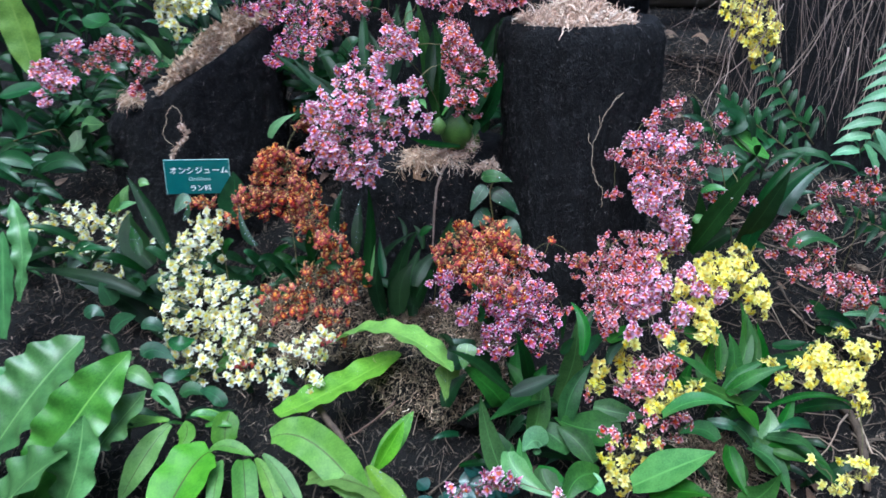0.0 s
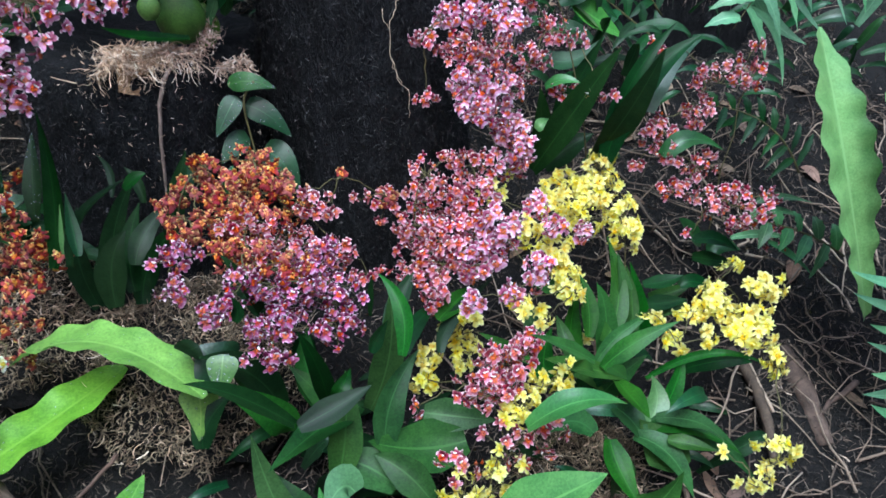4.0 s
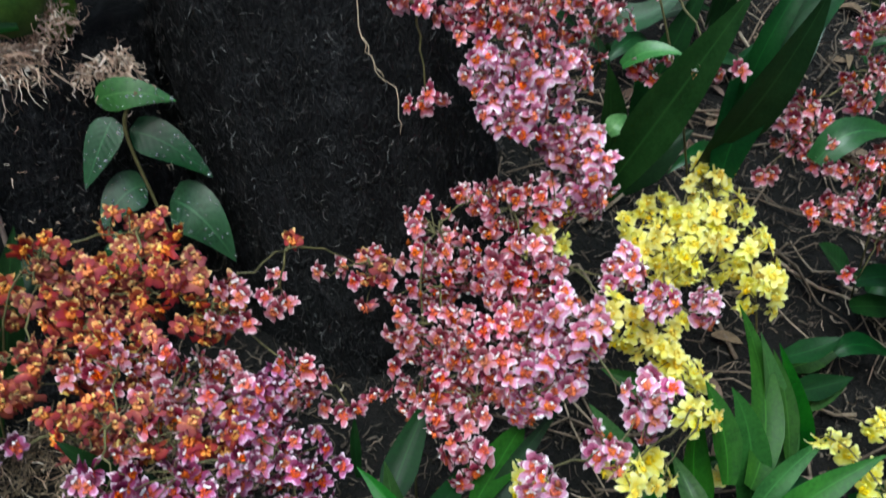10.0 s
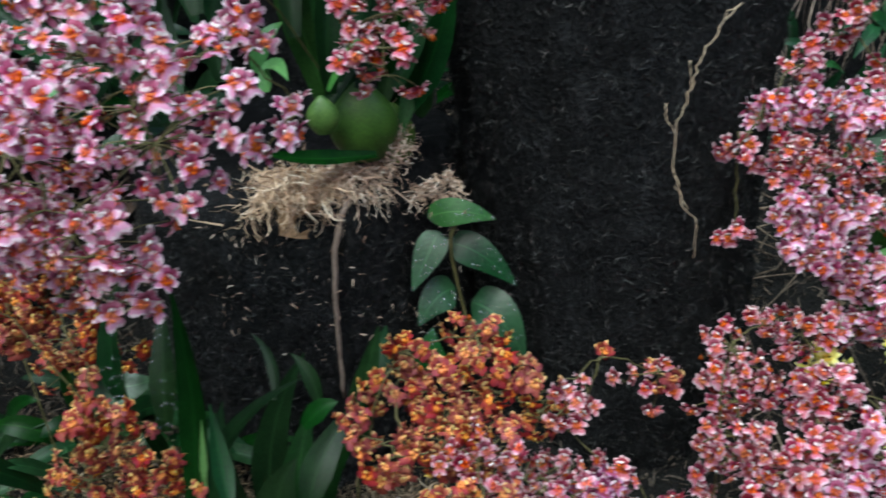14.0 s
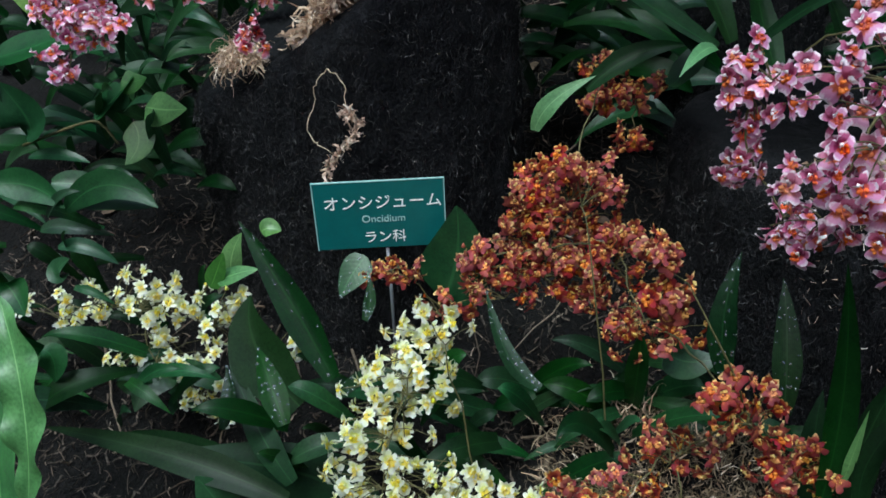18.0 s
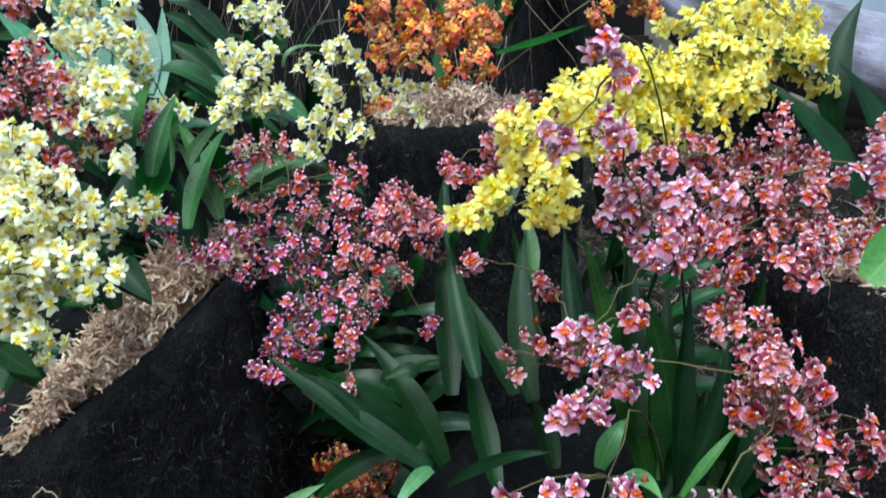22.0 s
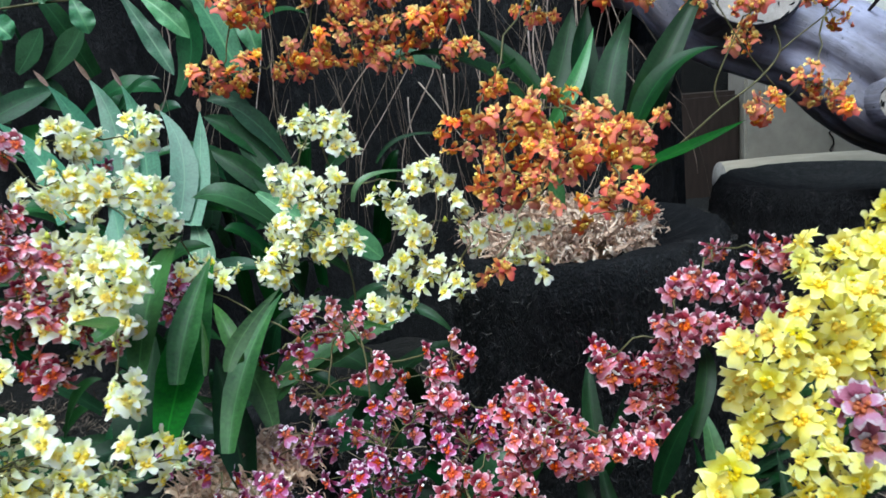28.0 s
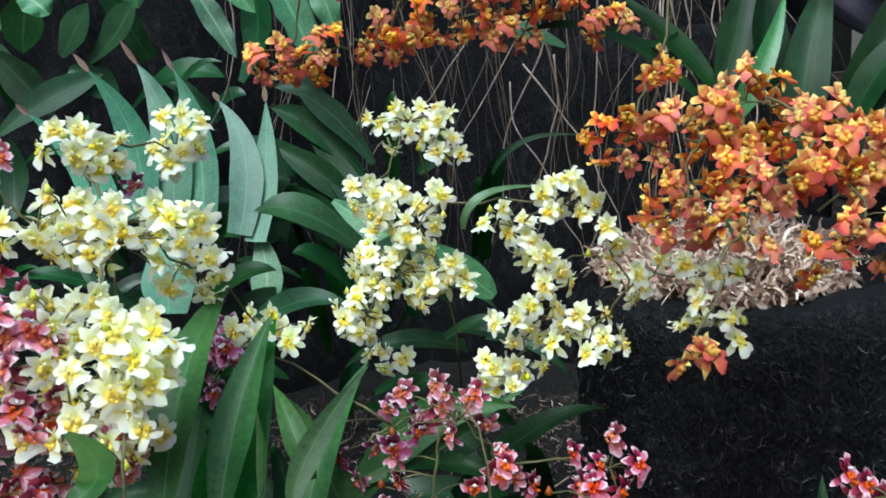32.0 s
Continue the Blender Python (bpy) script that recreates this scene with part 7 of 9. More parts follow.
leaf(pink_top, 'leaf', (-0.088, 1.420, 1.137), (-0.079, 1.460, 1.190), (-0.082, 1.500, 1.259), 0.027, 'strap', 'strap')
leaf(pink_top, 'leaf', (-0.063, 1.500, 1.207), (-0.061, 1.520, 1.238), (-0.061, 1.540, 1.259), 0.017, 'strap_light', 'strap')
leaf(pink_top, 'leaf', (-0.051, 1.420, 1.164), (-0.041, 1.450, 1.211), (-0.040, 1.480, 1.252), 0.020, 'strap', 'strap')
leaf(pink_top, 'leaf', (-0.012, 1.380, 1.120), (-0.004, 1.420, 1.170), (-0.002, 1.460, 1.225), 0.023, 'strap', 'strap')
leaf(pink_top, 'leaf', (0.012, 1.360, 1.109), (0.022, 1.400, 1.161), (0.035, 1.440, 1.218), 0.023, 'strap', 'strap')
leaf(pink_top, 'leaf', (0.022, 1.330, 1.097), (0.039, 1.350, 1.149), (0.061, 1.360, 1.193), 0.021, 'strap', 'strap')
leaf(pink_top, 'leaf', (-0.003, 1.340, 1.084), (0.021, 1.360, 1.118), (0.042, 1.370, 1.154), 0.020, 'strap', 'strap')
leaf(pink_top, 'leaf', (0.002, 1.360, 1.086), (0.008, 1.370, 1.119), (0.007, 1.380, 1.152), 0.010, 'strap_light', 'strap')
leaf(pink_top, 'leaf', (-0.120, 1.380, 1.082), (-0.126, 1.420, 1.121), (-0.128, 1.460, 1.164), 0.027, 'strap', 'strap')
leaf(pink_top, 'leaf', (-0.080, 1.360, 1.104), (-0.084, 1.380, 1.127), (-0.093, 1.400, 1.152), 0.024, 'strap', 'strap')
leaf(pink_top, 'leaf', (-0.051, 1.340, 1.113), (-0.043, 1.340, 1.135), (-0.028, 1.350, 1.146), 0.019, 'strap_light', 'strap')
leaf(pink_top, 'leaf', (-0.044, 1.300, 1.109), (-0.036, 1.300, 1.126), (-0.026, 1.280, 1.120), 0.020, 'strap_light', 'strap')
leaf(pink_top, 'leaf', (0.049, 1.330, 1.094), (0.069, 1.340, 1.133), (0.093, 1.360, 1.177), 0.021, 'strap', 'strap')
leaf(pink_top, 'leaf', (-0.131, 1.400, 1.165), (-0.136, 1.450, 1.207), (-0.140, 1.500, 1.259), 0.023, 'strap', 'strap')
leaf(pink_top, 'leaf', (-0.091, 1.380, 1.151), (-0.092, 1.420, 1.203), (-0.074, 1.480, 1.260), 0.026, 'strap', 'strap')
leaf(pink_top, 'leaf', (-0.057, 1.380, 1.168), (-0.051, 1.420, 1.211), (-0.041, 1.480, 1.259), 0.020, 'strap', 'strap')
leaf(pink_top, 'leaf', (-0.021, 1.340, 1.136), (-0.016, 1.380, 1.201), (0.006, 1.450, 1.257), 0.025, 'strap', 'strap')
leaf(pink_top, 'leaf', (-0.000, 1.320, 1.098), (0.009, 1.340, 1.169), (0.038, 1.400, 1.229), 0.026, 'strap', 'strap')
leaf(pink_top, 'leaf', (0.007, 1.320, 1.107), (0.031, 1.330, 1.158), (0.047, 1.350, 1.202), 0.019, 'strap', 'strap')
leaf(pink_top, 'leaf', (-0.001, 1.310, 1.103), (0.020, 1.310, 1.132), (0.044, 1.320, 1.149), 0.010, 'strap_light', 'strap')
bulb(pink_top, (-0.007, 1.310, 1.086), 0.024, 0.028)
leaf(yellow_top, 'leaf', (0.184, 1.460, 1.332), (0.190, 1.480, 1.383), (0.223, 1.500, 1.440), 0.034, 'strap', 'strap')
leaf(yellow_top, 'leaf', (0.174, 1.400, 1.288), (0.145, 1.420, 1.337), (0.116, 1.450, 1.376), 0.034, 'strap', 'strap')
leaf(yellow_top, 'leaf', (0.199, 1.420, 1.324), (0.195, 1.440, 1.358), (0.180, 1.460, 1.390), 0.028, 'strap', 'strap')
leaf(yellow_top, 'leaf', (0.219, 1.420, 1.304), (0.216, 1.440, 1.338), (0.200, 1.450, 1.371), 0.028, 'strap', 'strap')
leaf(yellow_top, 'leaf', (0.178, 1.350, 1.390), (0.164, 1.380, 1.445), (0.132, 1.420, 1.474), 0.031, 'strap_light', 'strap')
leaf(yellow_top, 'leaf', (0.046, 1.200, 1.293), (0.064, 1.200, 1.314), (0.087, 1.200, 1.343), 0.030, 'strap_light', 'strap')
leaf(yellow_top, 'leaf', (0.150, 1.450, 1.378), (0.101, 1.450, 1.404), (0.058, 1.450, 1.404), 0.027, 'strap', 'strap')
leaf(orange_stump, 'leaf', (-0.072, 1.720, 1.408), (-0.060, 1.740, 1.468), (-0.028, 1.780, 1.525), 0.033, 'strap', 'strap')
leaf(orange_stump, 'leaf', (-0.060, 1.700, 1.404), (-0.025, 1.720, 1.472), (0.030, 1.750, 1.545), 0.033, 'strap', 'strap')
leaf(orange_stump, 'leaf', (-0.057, 1.700, 1.415), (-0.029, 1.700, 1.467), (0.015, 1.700, 1.486), 0.025, 'strap', 'strap')
leaf(orange_stump, 'leaf', (-0.060, 1.680, 1.398), (-0.004, 1.710, 1.409), (0.055, 1.740, 1.424), 0.014, 'strap_mid', 'strap', face=(0.0, -0.5, 0.86))
leaf(orange_stump, 'leaf', (-0.106, 1.760, 1.453), (-0.089, 1.780, 1.492), (-0.076, 1.800, 1.530), 0.029, 'strap', 'strap')
leaf(orange_stump, 'leaf', (-0.111, 1.760, 1.454), (-0.136, 1.780, 1.489), (-0.162, 1.800, 1.517), 0.023, 'strap', 'strap')
leaf(orange_stump, 'leaf', (-0.078, 1.740, 1.447), (-0.078, 1.760, 1.486), (-0.067, 1.780, 1.529), 0.032, 'strap', 'strap')
leaf(orange_stump, 'leaf', (-0.114, 1.700, 1.366), (-0.119, 1.700, 1.386), (-0.121, 1.700, 1.408), 0.020, 'strap_light', 'strap')
leaf(orange_stump, 'leaf', (-0.134, 1.660, 1.397), (-0.114, 1.640, 1.408), (-0.097, 1.640, 1.401), 0.012, 'strap', 'strap')
leaf(orange_stump, 'leaf', (-0.127, 1.740, 1.449), (-0.181, 1.740, 1.491), (-0.237, 1.720, 1.496), 0.017, 'strap', 'strap')
leaf(orange_stump, 'leaf', (-0.277, 1.660, 1.394), (-0.263, 1.660, 1.412), (-0.226, 1.680, 1.410), 0.007, 'strap_light', 'strap')
leaf(orange_stump, 'leaf', (-0.258, 1.700, 1.417), (-0.237, 1.700, 1.435), (-0.202, 1.700, 1.435), 0.005, 'strap', 'strap')
leaf(orange_stump, 'leaf', (-0.138, 1.740, 1.488), (-0.158, 1.760, 1.484), (-0.183, 1.800, 1.509), 0.016, 'strap', 'strap')
leaf(orange_stump, 'leaf', (-0.118, 1.720, 1.430), (-0.095, 1.720, 1.465), (-0.070, 1.750, 1.510), 0.017, 'strap_light', 'strap')
vineC = thing('creeping_vine', (0.066, 1.300, 0.936), 'glossy green vine with paired heart-shaped leaves on black bark', 'vine')
dew(leaf(vineC, 'leaf', (0.065, 1.290, 1.003), (0.089, 1.280, 1.009), (0.116, 1.280, 0.999), 0.021, 'vine_light', 'heart', face=(0.0, -0.86, 0.5)), 40, 0.0009)
dew(leaf(vineC, 'leaf', (0.073, 1.290, 0.990), (0.061, 1.280, 0.974), (0.047, 1.270, 0.951), 0.024, 'vine', 'heart', face=(0.0, -0.86, 0.5)), 40, 0.0009)
dew(leaf(vineC, 'leaf', (0.081, 1.290, 0.979), (0.104, 1.280, 0.970), (0.129, 1.270, 0.945), 0.026, 'vine', 'heart', face=(0.0, -0.86, 0.5)), 40, 0.0009)
dew(leaf(vineC, 'leaf', (0.083, 1.290, 0.938), (0.066, 1.280, 0.936), (0.050, 1.270, 0.919), 0.028, 'vine', 'heart', face=(0.0, -0.86, 0.5)), 40, 0.0009)
dew(leaf(vineC, 'leaf', (0.096, 1.290, 0.923), (0.115, 1.270, 0.916), (0.133, 1.260, 0.881), 0.037, 'vine', 'heart', face=(0.0, -0.86, 0.5)), 40, 0.0009)
dew(leaf(vineC, 'leaf', (0.059, 1.260, 0.877), (0.056, 1.260, 0.898), (0.061, 1.270, 0.916), 0.026, 'vine', 'heart', face=(0.0, -0.86, 0.5)), 40, 0.0009)
vineC.location += Vector((-0.002, 0.02, -0.005))
stem(vineC, [(0.091, 1.300, 1.004), (0.078, 1.300, 0.980), (0.085, 1.300, 0.923), (0.092, 1.290, 0.888)])
vineA = thing('creeping_vine', (-0.712, 1.500, 0.997), 'dark green vine with pointed leaves beside a stump', 'vine')
leaf(vineA, 'leaf', (-0.668, 1.500, 1.046), (-0.647, 1.490, 1.045), (-0.620, 1.480, 1.048), 0.033, 'vine_light', 'heart', face=(0.0, -0.86, 0.5))
leaf(vineA, 'leaf', (-0.684, 1.500, 1.031), (-0.679, 1.490, 1.012), (-0.692, 1.480, 0.995), 0.030, 'vine_light', 'heart', face=(0.0, -0.86, 0.5))
leaf(vineA, 'leaf', (-0.685, 1.500, 1.064), (-0.696, 1.500, 1.054), (-0.707, 1.500, 1.043), 0.027, 'vine', 'heart', face=(0.0, -0.86, 0.5))
leaf(vineA, 'leaf', (-0.687, 1.500, 1.071), (-0.676, 1.500, 1.070), (-0.661, 1.500, 1.074), 0.022, 'vine_light', 'heart', face=(0.0, -0.86, 0.5))
leaf(vineA, 'leaf', (-0.727, 1.420, 0.974), (-0.681, 1.420, 0.998), (-0.630, 1.400, 0.983), 0.028, 'vine', 'oval', face=(0.0, -0.86, 0.5))
leaf(vineA, 'leaf', (-0.793, 1.420, 1.000), (-0.755, 1.420, 0.999), (-0.715, 1.400, 0.985), 0.028, 'vine', 'oval', face=(0.0, -0.86, 0.5))
leaf(vineA, 'leaf', (-0.746, 1.440, 0.994), (-0.719, 1.440, 0.991), (-0.688, 1.440, 0.986), 0.024, 'vine', 'oval')
leaf(vineA, 'leaf', (-0.732, 1.400, 0.946), (-0.705, 1.400, 0.946), (-0.679, 1.400, 0.928), 0.014, 'vine', 'oval')
leaf(vineA, 'leaf', (-0.800, 1.500, 0.998), (-0.770, 1.500, 1.000), (-0.738, 1.500, 0.991), 0.015, 'vine', 'oval')
leaf(vineA, 'leaf', (-0.777, 1.450, 0.941), (-0.747, 1.450, 0.944), (-0.704, 1.450, 0.934), 0.016, 'vine', 'oval')
leaf(vineA, 'leaf', (-0.759, 1.350, 0.938), (-0.752, 1.350, 0.927), (-0.734, 1.330, 0.916), 0.029, 'vine', 'oval')
leaf(vineA, 'leaf', (-0.736, 1.400, 0.912), (-0.738, 1.400, 0.923), (-0.724, 1.400, 0.935), 0.021, 'vine', 'oval')
leaf(vineA, 'leaf', (-0.576, 1.400, 0.919), (-0.570, 1.400, 0.939), (-0.559, 1.400, 0.957), 0.020, 'vine_light', 'heart')
leaf(vineA, 'leaf', (-0.589, 1.380, 0.913), (-0.580, 1.380, 0.930), (-0.571, 1.380, 0.948), 0.018, 'vine_light', 'heart')
leaf(vineA, 'leaf', (-0.582, 1.380, 0.919), (-0.563, 1.380, 0.927), (-0.542, 1.380, 0.931), 0.017, 'vine_light', 'heart')
leaf(vineA, 'leaf', (-0.541, 1.400, 0.958), (-0.533, 1.400, 0.961), (-0.523, 1.400, 0.958), 0.017, 'vine_light', 'oval')
leaf(vineA, 'leaf', (-0.674, 1.600, 1.225), (-0.641, 1.580, 1.217), (-0.612, 1.560, 1.224), 0.042, 'vine', 'oval')
leaf(vineA, 'leaf', (-0.736, 1.450, 0.982), (-0.701, 1.440, 0.980), (-0.643, 1.420, 0.975), 0.041, 'vine', 'oval')
leaf(vineA, 'leaf', (-0.794, 1.500, 1.022), (-0.790, 1.500, 1.038), (-0.809, 1.500, 1.075), 0.048, 'vine', 'oval')
leaf(vineA, 'leaf', (-0.810, 1.500, 1.096), (-0.767, 1.500, 1.106), (-0.724, 1.500, 1.117), 0.035, 'vine', 'oval')
leaf(vineA, 'leaf', (-0.716, 1.500, 1.044), (-0.705, 1.500, 1.049), (-0.674, 1.500, 1.075), 0.036, 'vine', 'oval')
leaf(vineA, 'leaf', (-0.626, 1.350, 0.821), (-0.631, 1.350, 0.809), (-0.631, 1.340, 0.804), 0.016, 'vine', 'oval')
leaf(vineA, 'leaf', (-0.706, 1.300, 0.902), (-0.700, 1.300, 0.891), (-0.705, 1.300, 0.869), 0.023, 'vine', 'oval')
stem(vineA, [(-0.802, 1.500, 1.011), (-0.733, 1.500, 1.032), (-0.716, 1.500, 1.029), (-0.704, 1.500, 1.009)])
ivy = thing('creeping_vine', (-0.471, 1.100, 0.761), 'small-leaved green creeper covering dark soil', 'vine')
leaf(ivy, 'leaf', (-0.519, 1.150, 0.793), (-0.503, 1.150, 0.812), (-0.475, 1.140, 0.827), 0.027, 'vine', 'oval')
leaf(ivy, 'leaf', (-0.524, 1.120, 0.799), (-0.513, 1.120, 0.789), (-0.491, 1.100, 0.770), 0.024, 'vine', 'oval')
leaf(ivy, 'leaf', (-0.476, 1.080, 0.762), (-0.456, 1.070, 0.764), (-0.429, 1.060, 0.745), 0.025, 'vine_light', 'oval')
leaf(ivy, 'leaf', (-0.459, 1.100, 0.780), (-0.436, 1.100, 0.790), (-0.401, 1.080, 0.782), 0.028, 'vine', 'heart')
leaf(ivy, 'leaf', (-0.429, 1.050, 0.751), (-0.410, 1.040, 0.748), (-0.382, 1.020, 0.722), 0.027, 'vine_light', 'oval')
leaf(ivy, 'leaf', (-0.573, 1.180, 0.807), (-0.558, 1.180, 0.817), (-0.541, 1.180, 0.807), 0.024, 'vine', 'heart')
leaf(ivy, 'leaf', (-0.389, 1.050, 0.742), (-0.371, 1.050, 0.751), (-0.352, 1.040, 0.748), 0.025, 'vine', 'oval')
leaf(ivy, 'leaf', (-0.534, 1.200, 0.818), (-0.540, 1.200, 0.838), (-0.550, 1.200, 0.858), 0.030, 'vine', 'heart')
leaf(ivy, 'leaf', (-0.420, 1.120, 0.799), (-0.404, 1.120, 0.789), (-0.381, 1.120, 0.799), 0.026, 'vine', 'oval')
leaf(ivy, 'leaf', (-0.421, 1.080, 0.762), (-0.400, 1.080, 0.758), (-0.377, 1.080, 0.772), 0.023, 'vine', 'heart')
leaf(ivy, 'leaf', (-0.469, 1.140, 0.808), (-0.451, 1.140, 0.813), (-0.435, 1.140, 0.798), 0.024, 'vine', 'oval')
leaf(ivy, 'leaf', (-0.319, 1.020, 0.741), (-0.332, 1.030, 0.754), (-0.363, 1.050, 0.751), 0.022, 'vine', 'heart')
leaf(ivy, 'leaf', (-0.205, 1.300, 0.896), (-0.186, 1.300, 0.886), (-0.162, 1.300, 0.891), 0.029, 'vine', 'heart')
fernR = thing('fern', (0.827, 1.400, 1.168), 'green fern with long wavy leaflets below hanging roots', 'fern')
frond(fernR, 'fern_pale', (0.777, 1.320, 1.247), (0.716, 1.280, 1.146), (0.649, 1.260, 1.046), 8, 0.105, 0.018)
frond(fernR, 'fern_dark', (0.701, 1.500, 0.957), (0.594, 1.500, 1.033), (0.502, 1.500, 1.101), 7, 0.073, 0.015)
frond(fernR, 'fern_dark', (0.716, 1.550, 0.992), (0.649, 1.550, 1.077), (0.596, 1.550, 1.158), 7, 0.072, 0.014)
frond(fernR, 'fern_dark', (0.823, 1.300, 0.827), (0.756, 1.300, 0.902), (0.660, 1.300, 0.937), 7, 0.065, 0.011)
frond(fernR, 'fern', (0.795, 1.150, 0.779), (0.719, 1.150, 0.823), (0.640, 1.150, 0.848), 4, 0.051, 0.017)
leaf(fernR, 'leaf', (0.566, 1.400, 0.998), (0.532, 1.400, 1.031), (0.495, 1.400, 1.056), 0.030, 'vine_light', 'nest')
leaf(fernR, 'leaflet', (0.591, 1.450, 1.016), (0.534, 1.450, 1.062), (0.480, 1.450, 1.112), 0.027, 'fern_dark', 'nest')
leaf(fernR, 'leaf', (0.501, 1.450, 0.995), (0.530, 1.450, 1.003), (0.561, 1.420, 0.981), 0.026, 'fern_dark', 'lobe')
leaf(fernR, 'leaf', (0.465, 1.400, 0.986), (0.499, 1.380, 0.982), (0.544, 1.380, 1.012), 0.028, 'fern_dark', 'lobe')
leaf(fernR, 'leaf', (0.572, 1.400, 1.007), (0.533, 1.400, 1.032), (0.496, 1.400, 1.055), 0.034, 'vine_light', 'nest')
fernL = thing('fern', (-0.515, 1.900, 1.316), 'broad blue-green fern with pointed red-tipped lobes', 'fern')
leaf(fernL, 'lobe', (-0.534, 1.860, 1.380), (-0.546, 1.900, 1.443), (-0.587, 1.930, 1.500), 0.035, 'fern_blue', 'lobe', face=(0.0, -0.95, 0.3), fold=0.1)
leaf(fernL, 'lobe', (-0.511, 1.860, 1.368), (-0.516, 1.900, 1.444), (-0.545, 1.930, 1.503), 0.033, 'fern_blue', 'lobe', face=(0.0, -0.95, 0.3), fold=0.1)
leaf(fernL, 'lobe', (-0.486, 1.860, 1.365), (-0.492, 1.900, 1.437), (-0.514, 1.930, 1.495), 0.030, 'fern_blue', 'lobe', face=(0.0, -0.95, 0.3), fold=0.1)
leaf(fernL, 'lobe', (-0.457, 1.860, 1.362), (-0.455, 1.900, 1.421), (-0.480, 1.930, 1.467), 0.027, 'fern_blue', 'lobe', face=(0.0, -0.95, 0.3), fold=0.1)
leaf(fernL, 'lobe', (-0.445, 1.860, 1.355), (-0.439, 1.900, 1.411), (-0.439, 1.930, 1.463), 0.023, 'fern_blue', 'lobe', face=(0.0, -0.95, 0.3), fold=0.1)
leaf(fernL, 'lobe', (-0.560, 1.860, 1.370), (-0.590, 1.900, 1.420), (-0.645, 1.930, 1.468), 0.034, 'fern_blue', 'lobe', face=(0.0, -0.95, 0.3), fold=0.1)
leaf(fernL, 'lobe', (-0.442, 1.920, 1.339), (-0.438, 1.940, 1.382), (-0.439, 1.950, 1.427), 0.020, 'fern_dark', 'lobe', face=(0.0, -0.95, 0.3), fold=0.1)
leaf(fernL, 'lobe', (-0.501, 1.800, 1.318), (-0.503, 1.820, 1.350), (-0.511, 1.840, 1.381), 0.038, 'fern_blue', 'lobe', face=(0.0, -0.95, 0.3), fold=0.1)
leaf(fernL, 'lobe', (-0.440, 1.840, 1.306), (-0.439, 1.860, 1.336), (-0.451, 1.880, 1.367), 0.025, 'fern', 'lobe', face=(0.0, -0.95, 0.3), fold=0.1)
for base, tip in (((-0.586, 1.929, 1.499), (-0.602, 1.940, 1.516)), ((-0.544, 1.929, 1.502), (-0.560, 1.940, 1.524)), ((-0.513, 1.929, 1.494), (-0.525, 1.940, 1.513)), ((-0.479, 1.929, 1.466), (-0.486, 1.940, 1.474)), ((-0.439, 1.929, 1.462), (-0.441, 1.940, 1.476)), ((-0.644, 1.929, 1.467), (-0.660, 1.940, 1.478))):
    leaf(fernL, 'lobe_tip', base, (Vector(base) + Vector(tip)) / 2, tip, 0.006, 'dead_leaf', 'strap', face=(0.0, -0.95, 0.3), label='withered red-brown tip')
leaf(cream_back, 'leaf', (-0.387, 1.500, 1.290), (-0.384, 1.560, 1.324), (-0.370, 1.600, 1.369), 0.034, 'strap_mid', 'strap', face=(0.1, -0.9, 0.4), fold=0.2)
leaf(cream_back, 'leaf', (-0.358, 1.520, 1.269), (-0.349, 1.560, 1.311), (-0.327, 1.600, 1.345), 0.021, 'strap_mid', 'strap', face=(0.1, -0.9, 0.4), fold=0.2)
leaf(cream_back, 'leaf', (-0.337, 1.560, 1.267), (-0.352, 1.580, 1.303), (-0.376, 1.600, 1.335), 0.023, 'strap_mid', 'strap', face=(0.1, -0.9, 0.4), fold=0.2)
leaf(cream_back, 'leaf', (-0.430, 1.560, 1.254), (-0.429, 1.600, 1.277), (-0.424, 1.630, 1.314), 0.044, 'strap', 'strap', face=(0.1, -0.9, 0.4), fold=0.2)
leaf(cream_back, 'leaf', (-0.339, 1.600, 1.280), (-0.296, 1.620, 1.293), (-0.250, 1.640, 1.307), 0.017, 'strap_mid', 'strap', face=(0.1, -0.9, 0.4), fold=0.2)
leaf(cream_thin, 'leaf', (-0.261, 1.720, 1.337), (-0.278, 1.720, 1.354), (-0.297, 1.720, 1.374), 0.019, 'fern', 'oval', face=(0.1, -0.9, 0.4), fold=0.2)
fernB = thing('fern', (-0.702, 1.980, 1.573), 'long fern frond with drooping ragged leaflets', 'fern')
stem(fernB, [(-0.741, 1.980, 1.572), (-0.603, 1.980, 1.585), (-0.503, 1.980, 1.586), (-0.368, 1.960, 1.577)])
leaf(fernB, 'leaflet', (-0.682, 1.980, 1.576), (-0.671, 1.980, 1.608), (-0.678, 1.980, 1.650), 0.033, 'fern', 'nest', face=(0.0, -0.86, 0.5), wave=.006)
leaf(fernB, 'leaflet', (-0.639, 1.980, 1.580), (-0.632, 1.980, 1.609), (-0.620, 1.980, 1.647), 0.033, 'fern', 'nest', face=(0.0, -0.86, 0.5), wave=.006)
leaf(fernB, 'leaflet', (-0.662, 1.980, 1.578), (-0.641, 1.970, 1.563), (-0.630, 1.970, 1.551), 0.027, 'fern', 'nest', face=(0.0, -0.86, 0.5), wave=.006)
leaf(fernB, 'leaflet', (-0.603, 1.980, 1.585), (-0.595, 1.980, 1.594), (-0.577, 1.980, 1.609), 0.023, 'fern', 'nest', face=(0.0, -0.86, 0.5), wave=.004)
